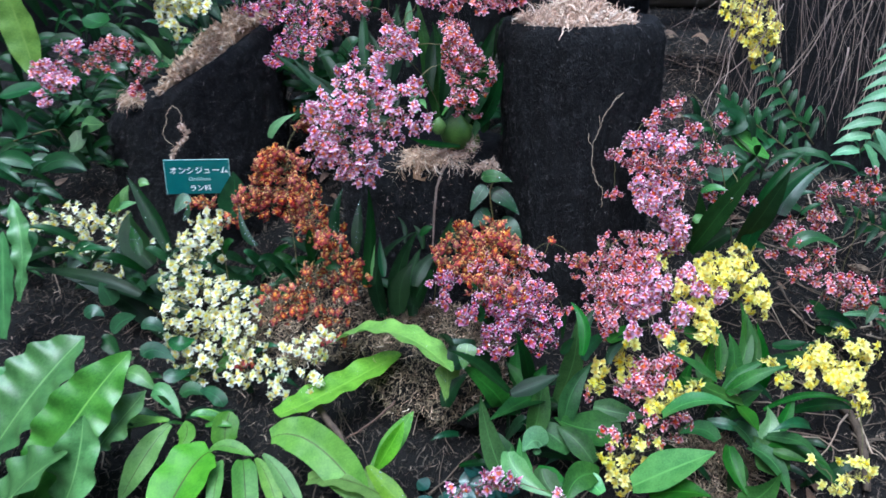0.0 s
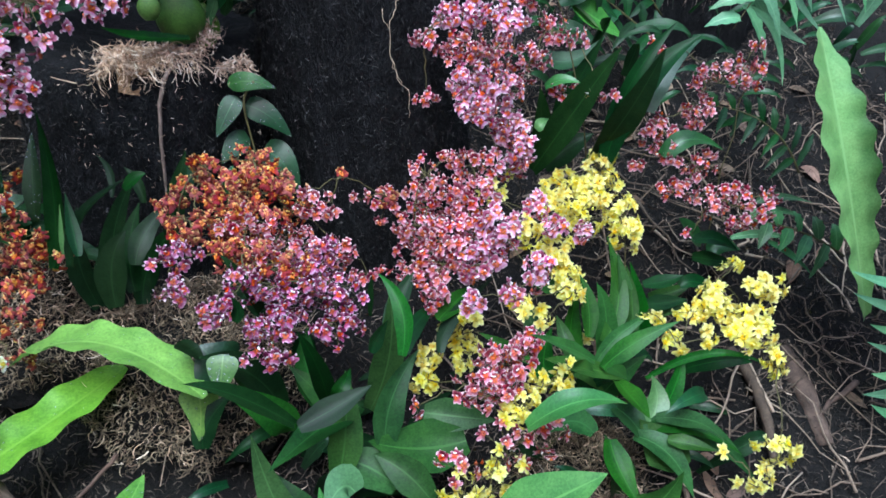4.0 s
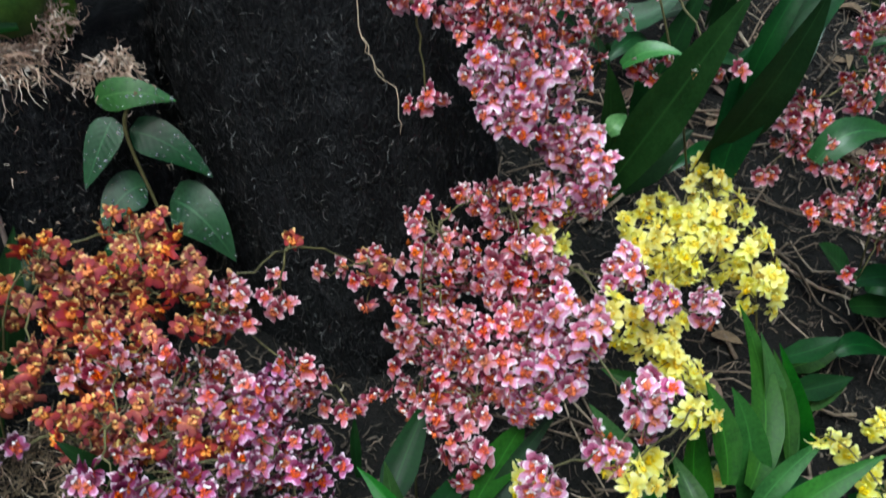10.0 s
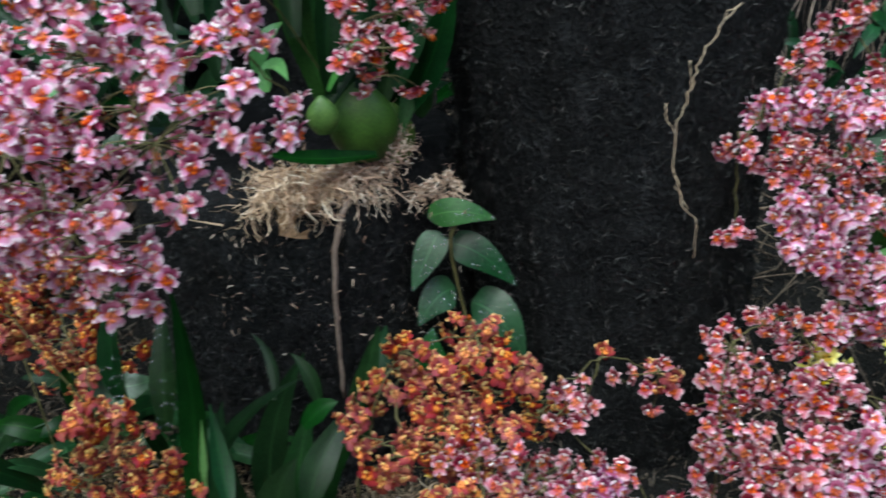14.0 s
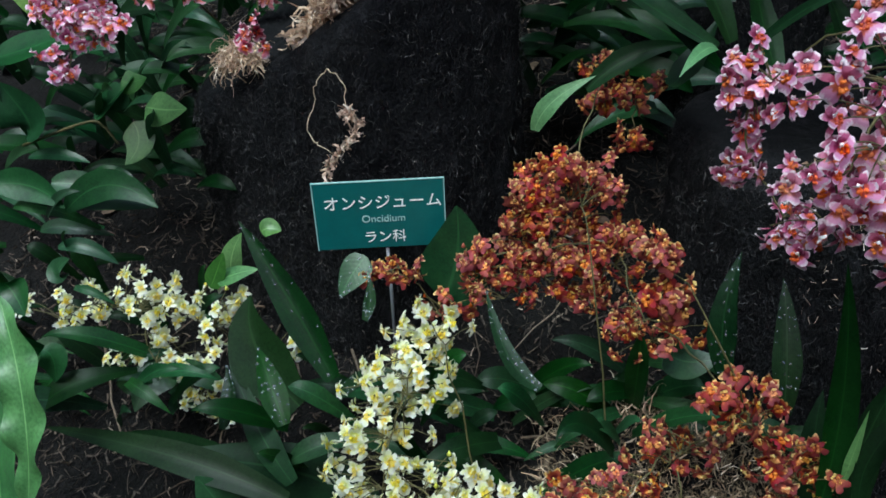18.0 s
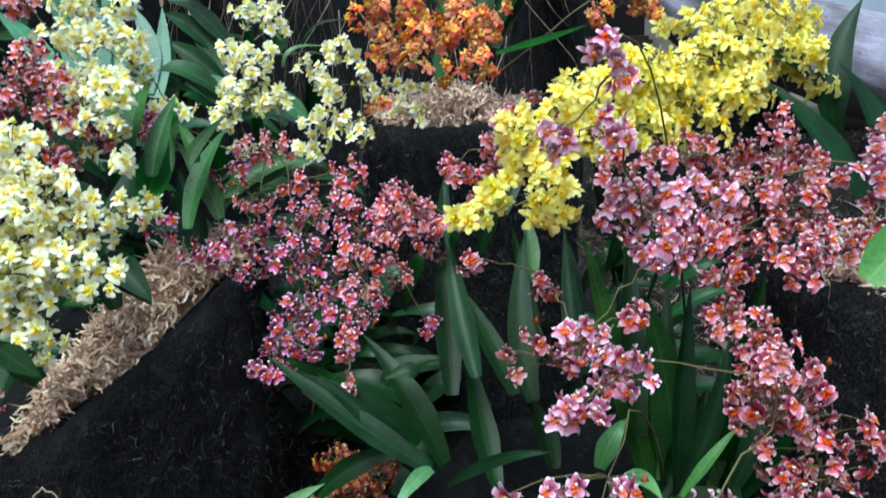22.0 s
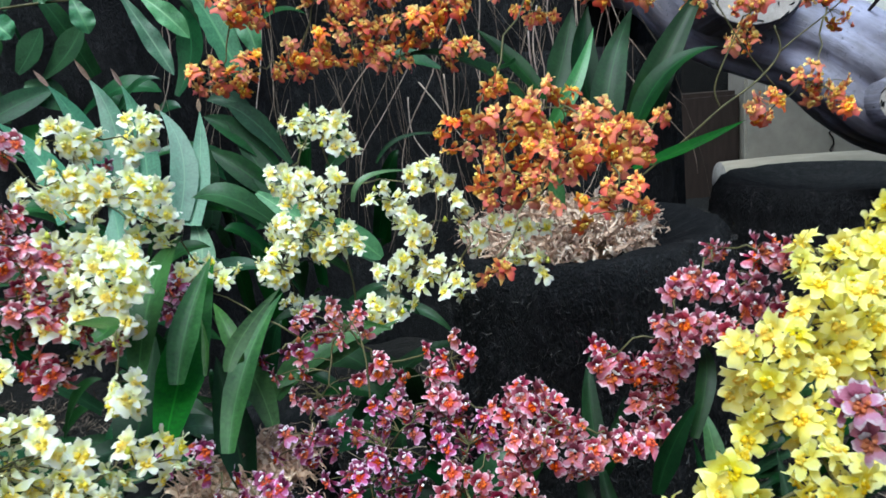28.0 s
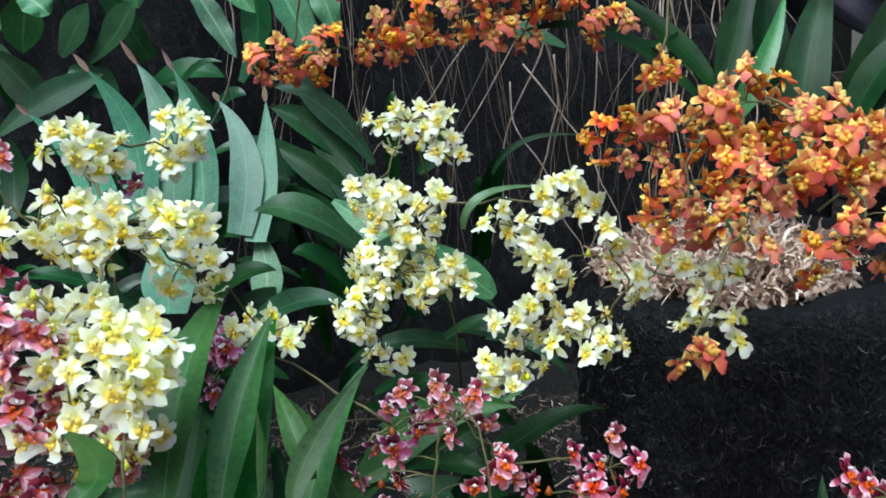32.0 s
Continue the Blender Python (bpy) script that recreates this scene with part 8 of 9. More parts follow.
leaf(fernB, 'leaflet', (-0.566, 1.980, 1.587), (-0.556, 1.970, 1.568), (-0.550, 1.970, 1.550), 0.023, 'fern', 'nest', face=(0.0, -0.86, 0.5), wave=.004)
leaf(fernB, 'leaflet', (-0.540, 1.980, 1.586), (-0.526, 1.980, 1.607), (-0.504, 1.980, 1.638), 0.030, 'fern', 'nest', face=(0.0, -0.86, 0.5), wave=.006)
leaf(fernB, 'leaflet', (-0.515, 1.980, 1.586), (-0.489, 1.970, 1.542), (-0.467, 1.960, 1.501), 0.020, 'fern', 'nest', face=(0.0, -0.86, 0.5), wave=.005)
leaf(fernB, 'leaflet', (-0.494, 1.980, 1.584), (-0.470, 1.970, 1.564), (-0.448, 1.970, 1.538), 0.023, 'fern', 'nest', face=(0.0, -0.86, 0.5), wave=.004)
leaf(fernB, 'leaflet', (-0.442, 1.980, 1.584), (-0.419, 1.970, 1.545), (-0.394, 1.960, 1.477), 0.031, 'fern', 'nest', face=(0.0, -0.86, 0.5), wave=.003)
leaf(fernB, 'leaflet', (-0.405, 1.980, 1.580), (-0.388, 1.970, 1.550), (-0.377, 1.960, 1.512), 0.024, 'fern', 'nest', face=(0.0, -0.86, 0.5), wave=.006)
leaf(fernB, 'leaflet', (-0.445, 1.980, 1.584), (-0.438, 1.980, 1.606), (-0.425, 1.980, 1.638), 0.027, 'fern', 'nest', face=(0.0, -0.86, 0.5), wave=.006)
leaf(fernB, 'leaflet', (-0.569, 1.980, 1.587), (-0.565, 1.980, 1.599), (-0.563, 1.980, 1.615), 0.024, 'fern', 'nest', face=(0.0, -0.86, 0.5), wave=.006)
leaf(fernB, 'leaflet', (-0.709, 1.980, 1.574), (-0.694, 1.970, 1.553), (-0.684, 1.960, 1.529), 0.033, 'fern', 'nest', face=(0.0, -0.86, 0.5), wave=.006)
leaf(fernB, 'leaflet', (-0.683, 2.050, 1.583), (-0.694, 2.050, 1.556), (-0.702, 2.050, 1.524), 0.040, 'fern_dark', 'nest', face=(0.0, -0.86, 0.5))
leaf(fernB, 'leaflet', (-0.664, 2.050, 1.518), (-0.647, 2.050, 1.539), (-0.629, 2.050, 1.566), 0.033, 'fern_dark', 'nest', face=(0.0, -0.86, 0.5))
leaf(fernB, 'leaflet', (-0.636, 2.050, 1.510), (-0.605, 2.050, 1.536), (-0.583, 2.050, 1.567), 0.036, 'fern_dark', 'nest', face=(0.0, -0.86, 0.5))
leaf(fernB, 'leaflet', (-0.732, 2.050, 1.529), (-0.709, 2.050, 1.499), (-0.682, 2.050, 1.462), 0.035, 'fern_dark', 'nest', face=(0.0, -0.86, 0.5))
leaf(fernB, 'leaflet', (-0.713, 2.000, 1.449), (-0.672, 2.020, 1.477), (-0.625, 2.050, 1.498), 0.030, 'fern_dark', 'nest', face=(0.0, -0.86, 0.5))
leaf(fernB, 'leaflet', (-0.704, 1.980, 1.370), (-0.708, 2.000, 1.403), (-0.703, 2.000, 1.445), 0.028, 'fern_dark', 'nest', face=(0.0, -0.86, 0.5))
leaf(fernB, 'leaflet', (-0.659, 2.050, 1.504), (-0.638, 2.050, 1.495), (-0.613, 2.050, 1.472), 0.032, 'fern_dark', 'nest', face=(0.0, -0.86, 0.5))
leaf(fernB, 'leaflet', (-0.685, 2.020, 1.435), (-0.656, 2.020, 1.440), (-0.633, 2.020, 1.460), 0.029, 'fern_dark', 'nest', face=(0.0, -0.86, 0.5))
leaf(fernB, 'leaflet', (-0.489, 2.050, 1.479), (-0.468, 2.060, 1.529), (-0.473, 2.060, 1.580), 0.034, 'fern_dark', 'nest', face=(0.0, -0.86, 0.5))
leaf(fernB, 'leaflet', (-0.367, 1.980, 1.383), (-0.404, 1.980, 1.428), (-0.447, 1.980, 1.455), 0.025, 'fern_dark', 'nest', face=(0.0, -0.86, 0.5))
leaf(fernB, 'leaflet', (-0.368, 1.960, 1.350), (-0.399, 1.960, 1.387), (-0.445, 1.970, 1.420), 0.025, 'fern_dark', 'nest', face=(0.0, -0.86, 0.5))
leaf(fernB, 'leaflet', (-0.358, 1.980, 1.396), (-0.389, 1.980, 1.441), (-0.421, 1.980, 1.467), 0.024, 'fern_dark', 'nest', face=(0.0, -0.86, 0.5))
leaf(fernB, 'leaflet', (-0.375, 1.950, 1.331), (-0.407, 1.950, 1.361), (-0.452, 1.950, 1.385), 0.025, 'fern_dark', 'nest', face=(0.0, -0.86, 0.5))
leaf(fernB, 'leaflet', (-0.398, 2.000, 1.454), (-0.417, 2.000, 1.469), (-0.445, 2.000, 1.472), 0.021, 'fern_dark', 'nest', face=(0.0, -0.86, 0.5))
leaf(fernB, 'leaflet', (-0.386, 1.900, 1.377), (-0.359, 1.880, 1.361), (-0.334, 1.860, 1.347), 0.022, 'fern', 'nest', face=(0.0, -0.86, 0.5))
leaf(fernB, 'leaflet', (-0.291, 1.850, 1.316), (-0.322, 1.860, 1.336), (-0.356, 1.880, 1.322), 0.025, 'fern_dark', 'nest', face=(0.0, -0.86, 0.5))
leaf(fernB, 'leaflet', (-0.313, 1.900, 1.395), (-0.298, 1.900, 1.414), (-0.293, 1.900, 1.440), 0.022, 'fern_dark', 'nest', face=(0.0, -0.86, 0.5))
leaf(fernB, 'leaf', (-0.193, 1.850, 1.486), (-0.217, 1.850, 1.496), (-0.238, 1.850, 1.503), 0.021, 'vine', 'nest')
leaf(fernB, 'leaflet', (-0.370, 1.950, 1.357), (-0.393, 1.970, 1.399), (-0.424, 1.980, 1.450), 0.027, 'fern_dark', 'lobe', face=(0.1, -0.9, 0.4), fold=0.2)
leaf(fernB, 'leaflet', (-0.398, 1.950, 1.349), (-0.418, 1.970, 1.381), (-0.438, 1.980, 1.420), 0.024, 'fern_dark', 'lobe', face=(0.1, -0.9, 0.4), fold=0.2)
stem(orange_hanging, [(-0.052, 1.740, 1.372), (0.008, 1.745, 1.414), (0.035, 1.745, 1.435), (0.067, 1.745, 1.456), (0.086, 1.745, 1.478), (0.081, 1.745, 1.500)], .0011)
stem(orange_hanging, [(0.086, 1.745, 1.478), (0.102, 1.745, 1.490), (0.120, 1.745, 1.502), (0.143, 1.745, 1.519)], .0008)
stem(orange_hanging, [(0.035, 1.745, 1.435), (0.030, 1.745, 1.452), (0.040, 1.745, 1.478), (0.052, 1.745, 1.500)], .0008)
stem(orange_hanging, [(0.014, 1.750, 1.560), (0.030, 1.750, 1.529), (0.058, 1.750, 1.483), (0.089, 1.750, 1.444)], .0008)
thread = thing('aerial_root', (0.255, 1.255, 1.045), 'thin pale aerial root clinging to a tall black stump', 'root')
stem(thread, [(0.274, 1.262, 1.148), (0.262, 1.260, 1.134), (0.250, 1.258, 1.113), (0.244, 1.257, 1.095), (0.236, 1.256, 1.072), (0.236, 1.255, 1.034), (0.243, 1.255, 1.012), (0.255, 1.255, 0.992), (0.255, 1.255, 0.966)], .00042, 'root_pale', 'root', .0016)
stem(thread, [(0.277, 1.262, 1.149), (0.268, 1.260, 1.144), (0.262, 1.260, 1.134)], .00038, 'root_pale', 'root', .0012)
stem(thread, [(0.227, 1.258, 1.086), (0.229, 1.257, 1.074), (0.235, 1.256, 1.065)], .00038, 'root_pale', 'root', .0012)
stem(thread, [(0.241, 1.258, 1.114), (0.243, 1.257, 1.105), (0.244, 1.257, 1.095)], .00038, 'root_pale', 'root', .0012)
stem(thread, [(0.236, 1.255, 1.034), (0.242, 1.254, 1.017), (0.247, 1.254, 1.005)], .00038, 'root_pale', 'root', .0012)
thread2 = thing('aerial_root', (0.002, 1.250, 0.988), 'brown aerial root hanging down a low black stump', 'root')
stem(thread2, [(0.025, 1.330, 1.022), (0.008, 1.312, 1.022), (-0.002, 1.304, 1.010), (-0.010, 1.300, 0.985), (-0.014, 1.298, 0.945), (-0.016, 1.297, 0.905), (-0.018, 1.298, 0.850)], .0026, 'root', 'root', .0006)
dry = thing('aerial_root', (-0.468, 1.410, 1.050), 'curled dry tan root on a broad black stump', 'root')
stem(dry, [(-0.478, 1.408, 1.004), (-0.471, 1.410, 1.022), (-0.455, 1.410, 1.034), (-0.446, 1.410, 1.052), (-0.456, 1.412, 1.060), (-0.456, 1.414, 1.081), (-0.467, 1.415, 1.095), (-0.479, 1.415, 1.084), (-0.485, 1.414, 1.062), (-0.491, 1.412, 1.043), (-0.482, 1.410, 1.033), (-0.473, 1.410, 1.025)], .0005, 'root_pale', 'root', .0014)
stem(dry, [(-0.482, 1.408, 1.010), (-0.471, 1.408, 1.018), (-0.462, 1.408, 1.030), (-0.452, 1.410, 1.042)], .0011, 'root_pale', 'root', .0016)
brownroot = thing('aerial_root', (-0.150, 1.000, 0.716), 'woody brown surface root crossing the soil', 'root')
stem(brownroot, [(-0.189, 1.050, 0.727), (-0.168, 1.020, 0.717), (-0.143, 0.980, 0.711), (-0.127, 0.930, 0.700)], .006, 'woody', 'root', .001)
stem(brownroot, [(-0.214, 1.050, 0.722), (-0.186, 1.000, 0.716), (-0.153, 0.960, 0.706)], .003, 'woody', 'root', .001)
stem(brownroot, [(-0.069, 1.020, 0.751), (-0.099, 0.990, 0.737), (-0.134, 0.970, 0.723)], .002, 'woody', 'root', .001)
woodyR = thing('aerial_root', (0.598, 1.000, 0.698), 'woody brown trunk base among bare roots', 'root')
stem(woodyR, [(0.634, 1.120, 0.681), (0.642, 1.080, 0.666), (0.628, 1.020, 0.651), (0.618, 0.980, 0.624)], .008, 'woody', 'root', .001)
stem(woodyR, [(0.713, 1.120, 0.663), (0.708, 1.060, 0.642), (0.702, 1.000, 0.617)], .016, 'woody', 'root', .002)
stem(woodyR, [(0.772, 1.050, 0.662), (0.725, 1.040, 0.634), (0.670, 1.020, 0.616)], .004, 'woody', 'root', .002)
leaf(rose_edge, 'leaf', (-0.523, 1.470, 1.135), (-0.509, 1.500, 1.172), (-0.520, 1.520, 1.199), 0.022, 'strap', 'strap')
leaf(rose_edge, 'leaf', (-0.487, 1.500, 1.154), (-0.509, 1.500, 1.177), (-0.539, 1.500, 1.208), 0.027, 'strap_light', 'strap')
leaf(rose_edge, 'leaf', (-0.658, 1.470, 1.136), (-0.638, 1.460, 1.143), (-0.595, 1.440, 1.145), 0.029, 'strap', 'strap')
leaf(rose_edge, 'leaf', (-0.704, 1.500, 1.192), (-0.671, 1.500, 1.200), (-0.637, 1.500, 1.193), 0.025, 'strap', 'strap')
leaf(cream_stump, 'leaf', (-0.408, 1.460, 1.221), (-0.418, 1.480, 1.249), (-0.414, 1.500, 1.273), 0.027, 'strap', 'strap')
leaf(cream_stump, 'leaf', (-0.467, 1.440, 1.173), (-0.481, 1.440, 1.192), (-0.500, 1.440, 1.211), 0.031, 'strap', 'strap')
leaf(cream_stump, 'leaf', (-0.502, 1.420, 1.181), (-0.508, 1.420, 1.195), (-0.528, 1.420, 1.200), 0.021, 'strap', 'strap')
leaf(cream_stump, 'leaf', (-0.354, 1.540, 1.236), (-0.363, 1.560, 1.273), (-0.372, 1.580, 1.311), 0.030, 'strap', 'strap')
leaf(fernR, 'leaf', (0.763, 1.000, 0.824), (0.713, 1.000, 0.838), (0.663, 1.000, 0.861), 0.019, 'fern_pale', 'strap')
leaf(fernR, 'leaf', (0.773, 1.000, 0.792), (0.727, 1.000, 0.806), (0.675, 1.000, 0.832), 0.019, 'fern_pale', 'strap')
leaf(fernR, 'leaf', (0.784, 1.000, 0.759), (0.750, 1.000, 0.768), (0.710, 1.000, 0.787), 0.018, 'fern_pale', 'strap')
leaf(fernR, 'leaf', (0.795, 1.000, 0.725), (0.759, 1.000, 0.739), (0.714, 1.000, 0.763), 0.019, 'fern_pale', 'strap')
leaf(fernR, 'leaf', (0.803, 1.000, 0.698), (0.769, 1.000, 0.704), (0.734, 1.000, 0.716), 0.019, 'fern_pale', 'strap')
leaf(fernR, 'leaf', (0.811, 1.000, 0.676), (0.773, 1.000, 0.678), (0.731, 1.000, 0.687), 0.019, 'fern_pale', 'strap')
leaf(fernR, 'leaf', (0.800, 0.980, 0.654), (0.764, 0.980, 0.665), (0.726, 0.980, 0.689), 0.019, 'fern_pale', 'strap')
stem(fernR, [(0.743, 1.000, 0.863), (0.776, 1.000, 0.784), (0.811, 1.000, 0.680), (0.826, 0.980, 0.586)])
leaf(fernR, 'leaf', (0.739, 1.300, 1.233), (0.814, 1.300, 1.149), (0.847, 1.280, 1.051), 0.030, 'fern_pale', 'strap')
leaf(fernR, 'leaf', (0.729, 1.300, 1.193), (0.783, 1.300, 1.115), (0.824, 1.280, 1.037), 0.030, 'fern_pale', 'strap')
leaf(fernR, 'leaf', (0.704, 1.300, 1.139), (0.747, 1.300, 1.076), (0.794, 1.280, 1.026), 0.030, 'fern_pale', 'strap')
leaf(fernR, 'leaf', (0.694, 1.300, 1.078), (0.730, 1.300, 1.041), (0.772, 1.280, 1.015), 0.027, 'fern_pale', 'strap')
leaf(fernR, 'leaf', (0.683, 1.300, 1.061), (0.719, 1.280, 1.033), (0.734, 1.260, 0.970), 0.023, 'fern_pale', 'strap')
leaf(fernR, 'leaf', (0.899, 1.350, 1.017), (0.925, 1.350, 1.064), (0.942, 1.350, 1.101), 0.024, 'fern_pale', 'strap')
leaf(pink_tall, 'leaf', (0.485, 1.400, 1.050), (0.508, 1.400, 1.072), (0.473, 1.400, 1.095), 0.035, 'fern_dark', 'oval')
leaf(fernR, 'leaf', (0.646, 1.500, 0.959), (0.570, 1.500, 1.049), (0.513, 1.500, 1.091), 0.022, 'fern_dark', 'strap')
leaf(fernR, 'leaf', (0.639, 1.550, 1.053), (0.678, 1.550, 1.043), (0.710, 1.550, 1.025), 0.020, 'fern_dark', 'strap')
leaf(rose_mid, 'leaf', (-0.137, 1.500, 1.243), (-0.138, 1.520, 1.274), (-0.133, 1.540, 1.302), 0.015, 'strap', 'strap')
leaf(rose_mid, 'leaf', (-0.135, 1.500, 1.242), (-0.129, 1.500, 1.263), (-0.117, 1.520, 1.281), 0.012, 'strap', 'strap')
leaf(rose_mid, 'leaf', (-0.117, 1.460, 1.248), (-0.108, 1.460, 1.275), (-0.093, 1.460, 1.301), 0.015, 'strap', 'strap')
leaf(rose_mid, 'leaf', (-0.096, 1.460, 1.279), (-0.081, 1.480, 1.308), (-0.078, 1.500, 1.317), 0.013, 'strap', 'strap')
leaf(yellow_main, 'leaf', (0.465, 1.080, 0.733), (0.470, 1.100, 0.780), (0.461, 1.120, 0.842), 0.033, 'strap_mid', 'strap')
leaf(yellow_main, 'leaf', (0.491, 1.100, 0.721), (0.488, 1.100, 0.770), (0.478, 1.120, 0.828), 0.029, 'strap_mid', 'strap')
leaf(yellow_main, 'leaf', (0.398, 1.060, 0.735), (0.396, 1.080, 0.772), (0.409, 1.100, 0.811), 0.031, 'strap_mid', 'strap')
leaf(yellow_main, 'leaf', (0.367, 1.060, 0.716), (0.363, 1.070, 0.749), (0.374, 1.080, 0.782), 0.029, 'strap_mid', 'strap')
leaf(yellow_main, 'leaf', (0.417, 1.040, 0.704), (0.439, 1.040, 0.733), (0.470, 1.040, 0.758), 0.032, 'strap_mid', 'strap')
leaf(yellow_main, 'leaf', (0.429, 1.040, 0.714), (0.404, 1.050, 0.737), (0.369, 1.050, 0.744), 0.027, 'strap_mid', 'strap')
leaf(yellow_main, 'leaf', (0.426, 1.020, 0.712), (0.442, 1.000, 0.702), (0.451, 0.980, 0.682), 0.036, 'strap_mid', 'strap')
leaf(yellow_main, 'leaf', (0.452, 1.000, 0.687), (0.479, 1.020, 0.703), (0.479, 1.040, 0.729), 0.036, 'strap_light', 'strap')
leaf(yellow_main, 'leaf', (0.411, 0.990, 0.694), (0.411, 0.960, 0.678), (0.424, 0.930, 0.653), 0.033, 'strap_mid', 'strap')
leaf(yellow_main, 'leaf', (0.439, 0.990, 0.694), (0.466, 0.960, 0.687), (0.482, 0.930, 0.653), 0.035, 'strap_mid', 'strap')
leaf(yellow_main, 'leaf', (0.456, 1.000, 0.687), (0.495, 0.980, 0.702), (0.546, 0.950, 0.680), 0.024, 'strap_mid', 'strap')
leaf(yellow_main, 'leaf', (0.484, 1.020, 0.688), (0.504, 1.030, 0.716), (0.520, 1.050, 0.747), 0.025, 'strap_mid', 'strap')
leaf(yellow_main, 'leaf', (0.397, 1.000, 0.697), (0.374, 1.010, 0.710), (0.335, 1.000, 0.707), 0.033, 'strap_mid', 'strap')
leaf(yellow_main, 'leaf', (0.428, 1.060, 0.735), (0.437, 1.080, 0.782), (0.430, 1.100, 0.819), 0.029, 'strap_mid', 'strap')
leaf(yellow_low, 'leaf', (0.117, 0.930, 0.681), (0.110, 0.940, 0.702), (0.105, 0.950, 0.737), 0.028, 'strap_light', 'strap')
leaf(yellow_low, 'leaf', (0.128, 0.930, 0.700), (0.151, 0.920, 0.689), (0.175, 0.900, 0.684), 0.031, 'strap_mid', 'strap')
leaf(yellow_low, 'leaf', (0.103, 0.950, 0.695), (0.083, 0.960, 0.716), (0.067, 0.980, 0.735), 0.028, 'strap_mid', 'strap')
leaf(yellow_low, 'leaf', (0.180, 0.970, 0.699), (0.154, 0.990, 0.714), (0.123, 1.000, 0.721), 0.048, 'strap_mid', 'strap')
leaf(yellow_low, 'leaf', (0.144, 1.020, 0.741), (0.120, 1.040, 0.767), (0.092, 1.060, 0.793), 0.033, 'strap_mid', 'strap')
leaf(yellow_low, 'leaf', (0.209, 0.950, 0.695), (0.187, 0.970, 0.718), (0.161, 0.990, 0.728), 0.040, 'strap_mid', 'strap')
leaf(yellow_low, 'leaf', (0.213, 0.900, 0.682), (0.197, 0.920, 0.689), (0.174, 0.930, 0.705), 0.035, 'strap_light', 'strap')
leaf(yellow_low, 'leaf', (0.176, 1.000, 0.716), (0.184, 1.020, 0.761), (0.219, 1.050, 0.799), 0.037, 'strap_mid', 'strap')
leaf(yellow_low, 'leaf', (0.125, 0.980, 0.711), (0.137, 1.000, 0.754), (0.143, 1.030, 0.801), 0.040, 'strap_mid', 'strap')
leaf(yellow_low, 'leaf', (0.074, 0.920, 0.680), (0.090, 0.930, 0.700), (0.094, 0.950, 0.723), 0.031, 'strap_mid', 'strap')
leaf(pink_right, 'leaf', (0.122, 1.050, 0.742), (0.110, 1.070, 0.778), (0.115, 1.090, 0.815), 0.037, 'strap_mid', 'strap')
leaf(pink_right, 'leaf', (0.073, 1.060, 0.745), (0.055, 1.060, 0.774), (0.037, 1.060, 0.793), 0.033, 'strap_mid', 'strap')
leaf(orange_low, 'leaf', (0.005, 1.020, 0.741), (0.013, 1.030, 0.764), (0.038, 1.040, 0.786), 0.033, 'strap', 'strap')


# ---------- the name plate ----------
def lettering(parent, words, size, x, z, y, mat, name="lettering"):
    cu = bpy.data.curves.new(name, "FONT")
    cu.body, cu.size, cu.align_x, cu.align_y, cu.extrude = words, size, "CENTER", "CENTER", 0.0002
    tmp = bpy.data.objects.new(name, cu)
    scene.collection.objects.link(tmp)
    me = bpy.data.meshes.new_from_object(tmp.evaluated_get(bpy.context.evaluated_depsgraph_get()))
    bpy.data.objects.remove(tmp)
    me.materials.clear()
    me.materials.append(mat)
    ob = part(name, me, parent)
    ob.rotation_euler = (radians(90), 0, 0)
    ob.location = (x, y, z)
    return ob


sign = thing("name_plate", (-0.4335, 1.397, 0.9735), "dark green plastic name plate with white lettering on a stake", "sign")
sign.rotation_euler = (radians(3), radians(0.8), radians(6))
part("plate", box_mesh("plate", M["plate"], -0.056, 0.056, -0.0015, 0.0015, -0.032, 0.032, bevel=0.0008), sign)
for dims in ((-0.0562, 0.0562, -0.0018, 0.0, 0.0312, 0.0324), (-0.0562, -0.0552, -0.0018, 0.0, -0.0322, 0.0322), (0.0553, 0.0563, -0.0018, 0.0, -0.0322, 0.0322)):
    part("worn_edge", box_mesh("worn_edge", M["worn"], *dims, bevel=0.0003), sign)
lettering(sign, "オンシジューム", 0.0145, 0.003, 0.0115, -0.0018, M["paint"])
lettering(sign, "Oncidium", 0.0095, 0.003, -0.0035, -0.0018, M["worn"])
lettering(sign, "ラン科", 0.0125, 0.003, -0.0215, -0.0018, M["paint"])
v, f = tube([(0.004, 0.003, -0.03), (0.004, 0.003, -0.09), (0.003, 0.004, -0.2)], 0.0018, 0.0015, 8)
part("stake", mesh("stake", v, f, M["metal"]), sign)

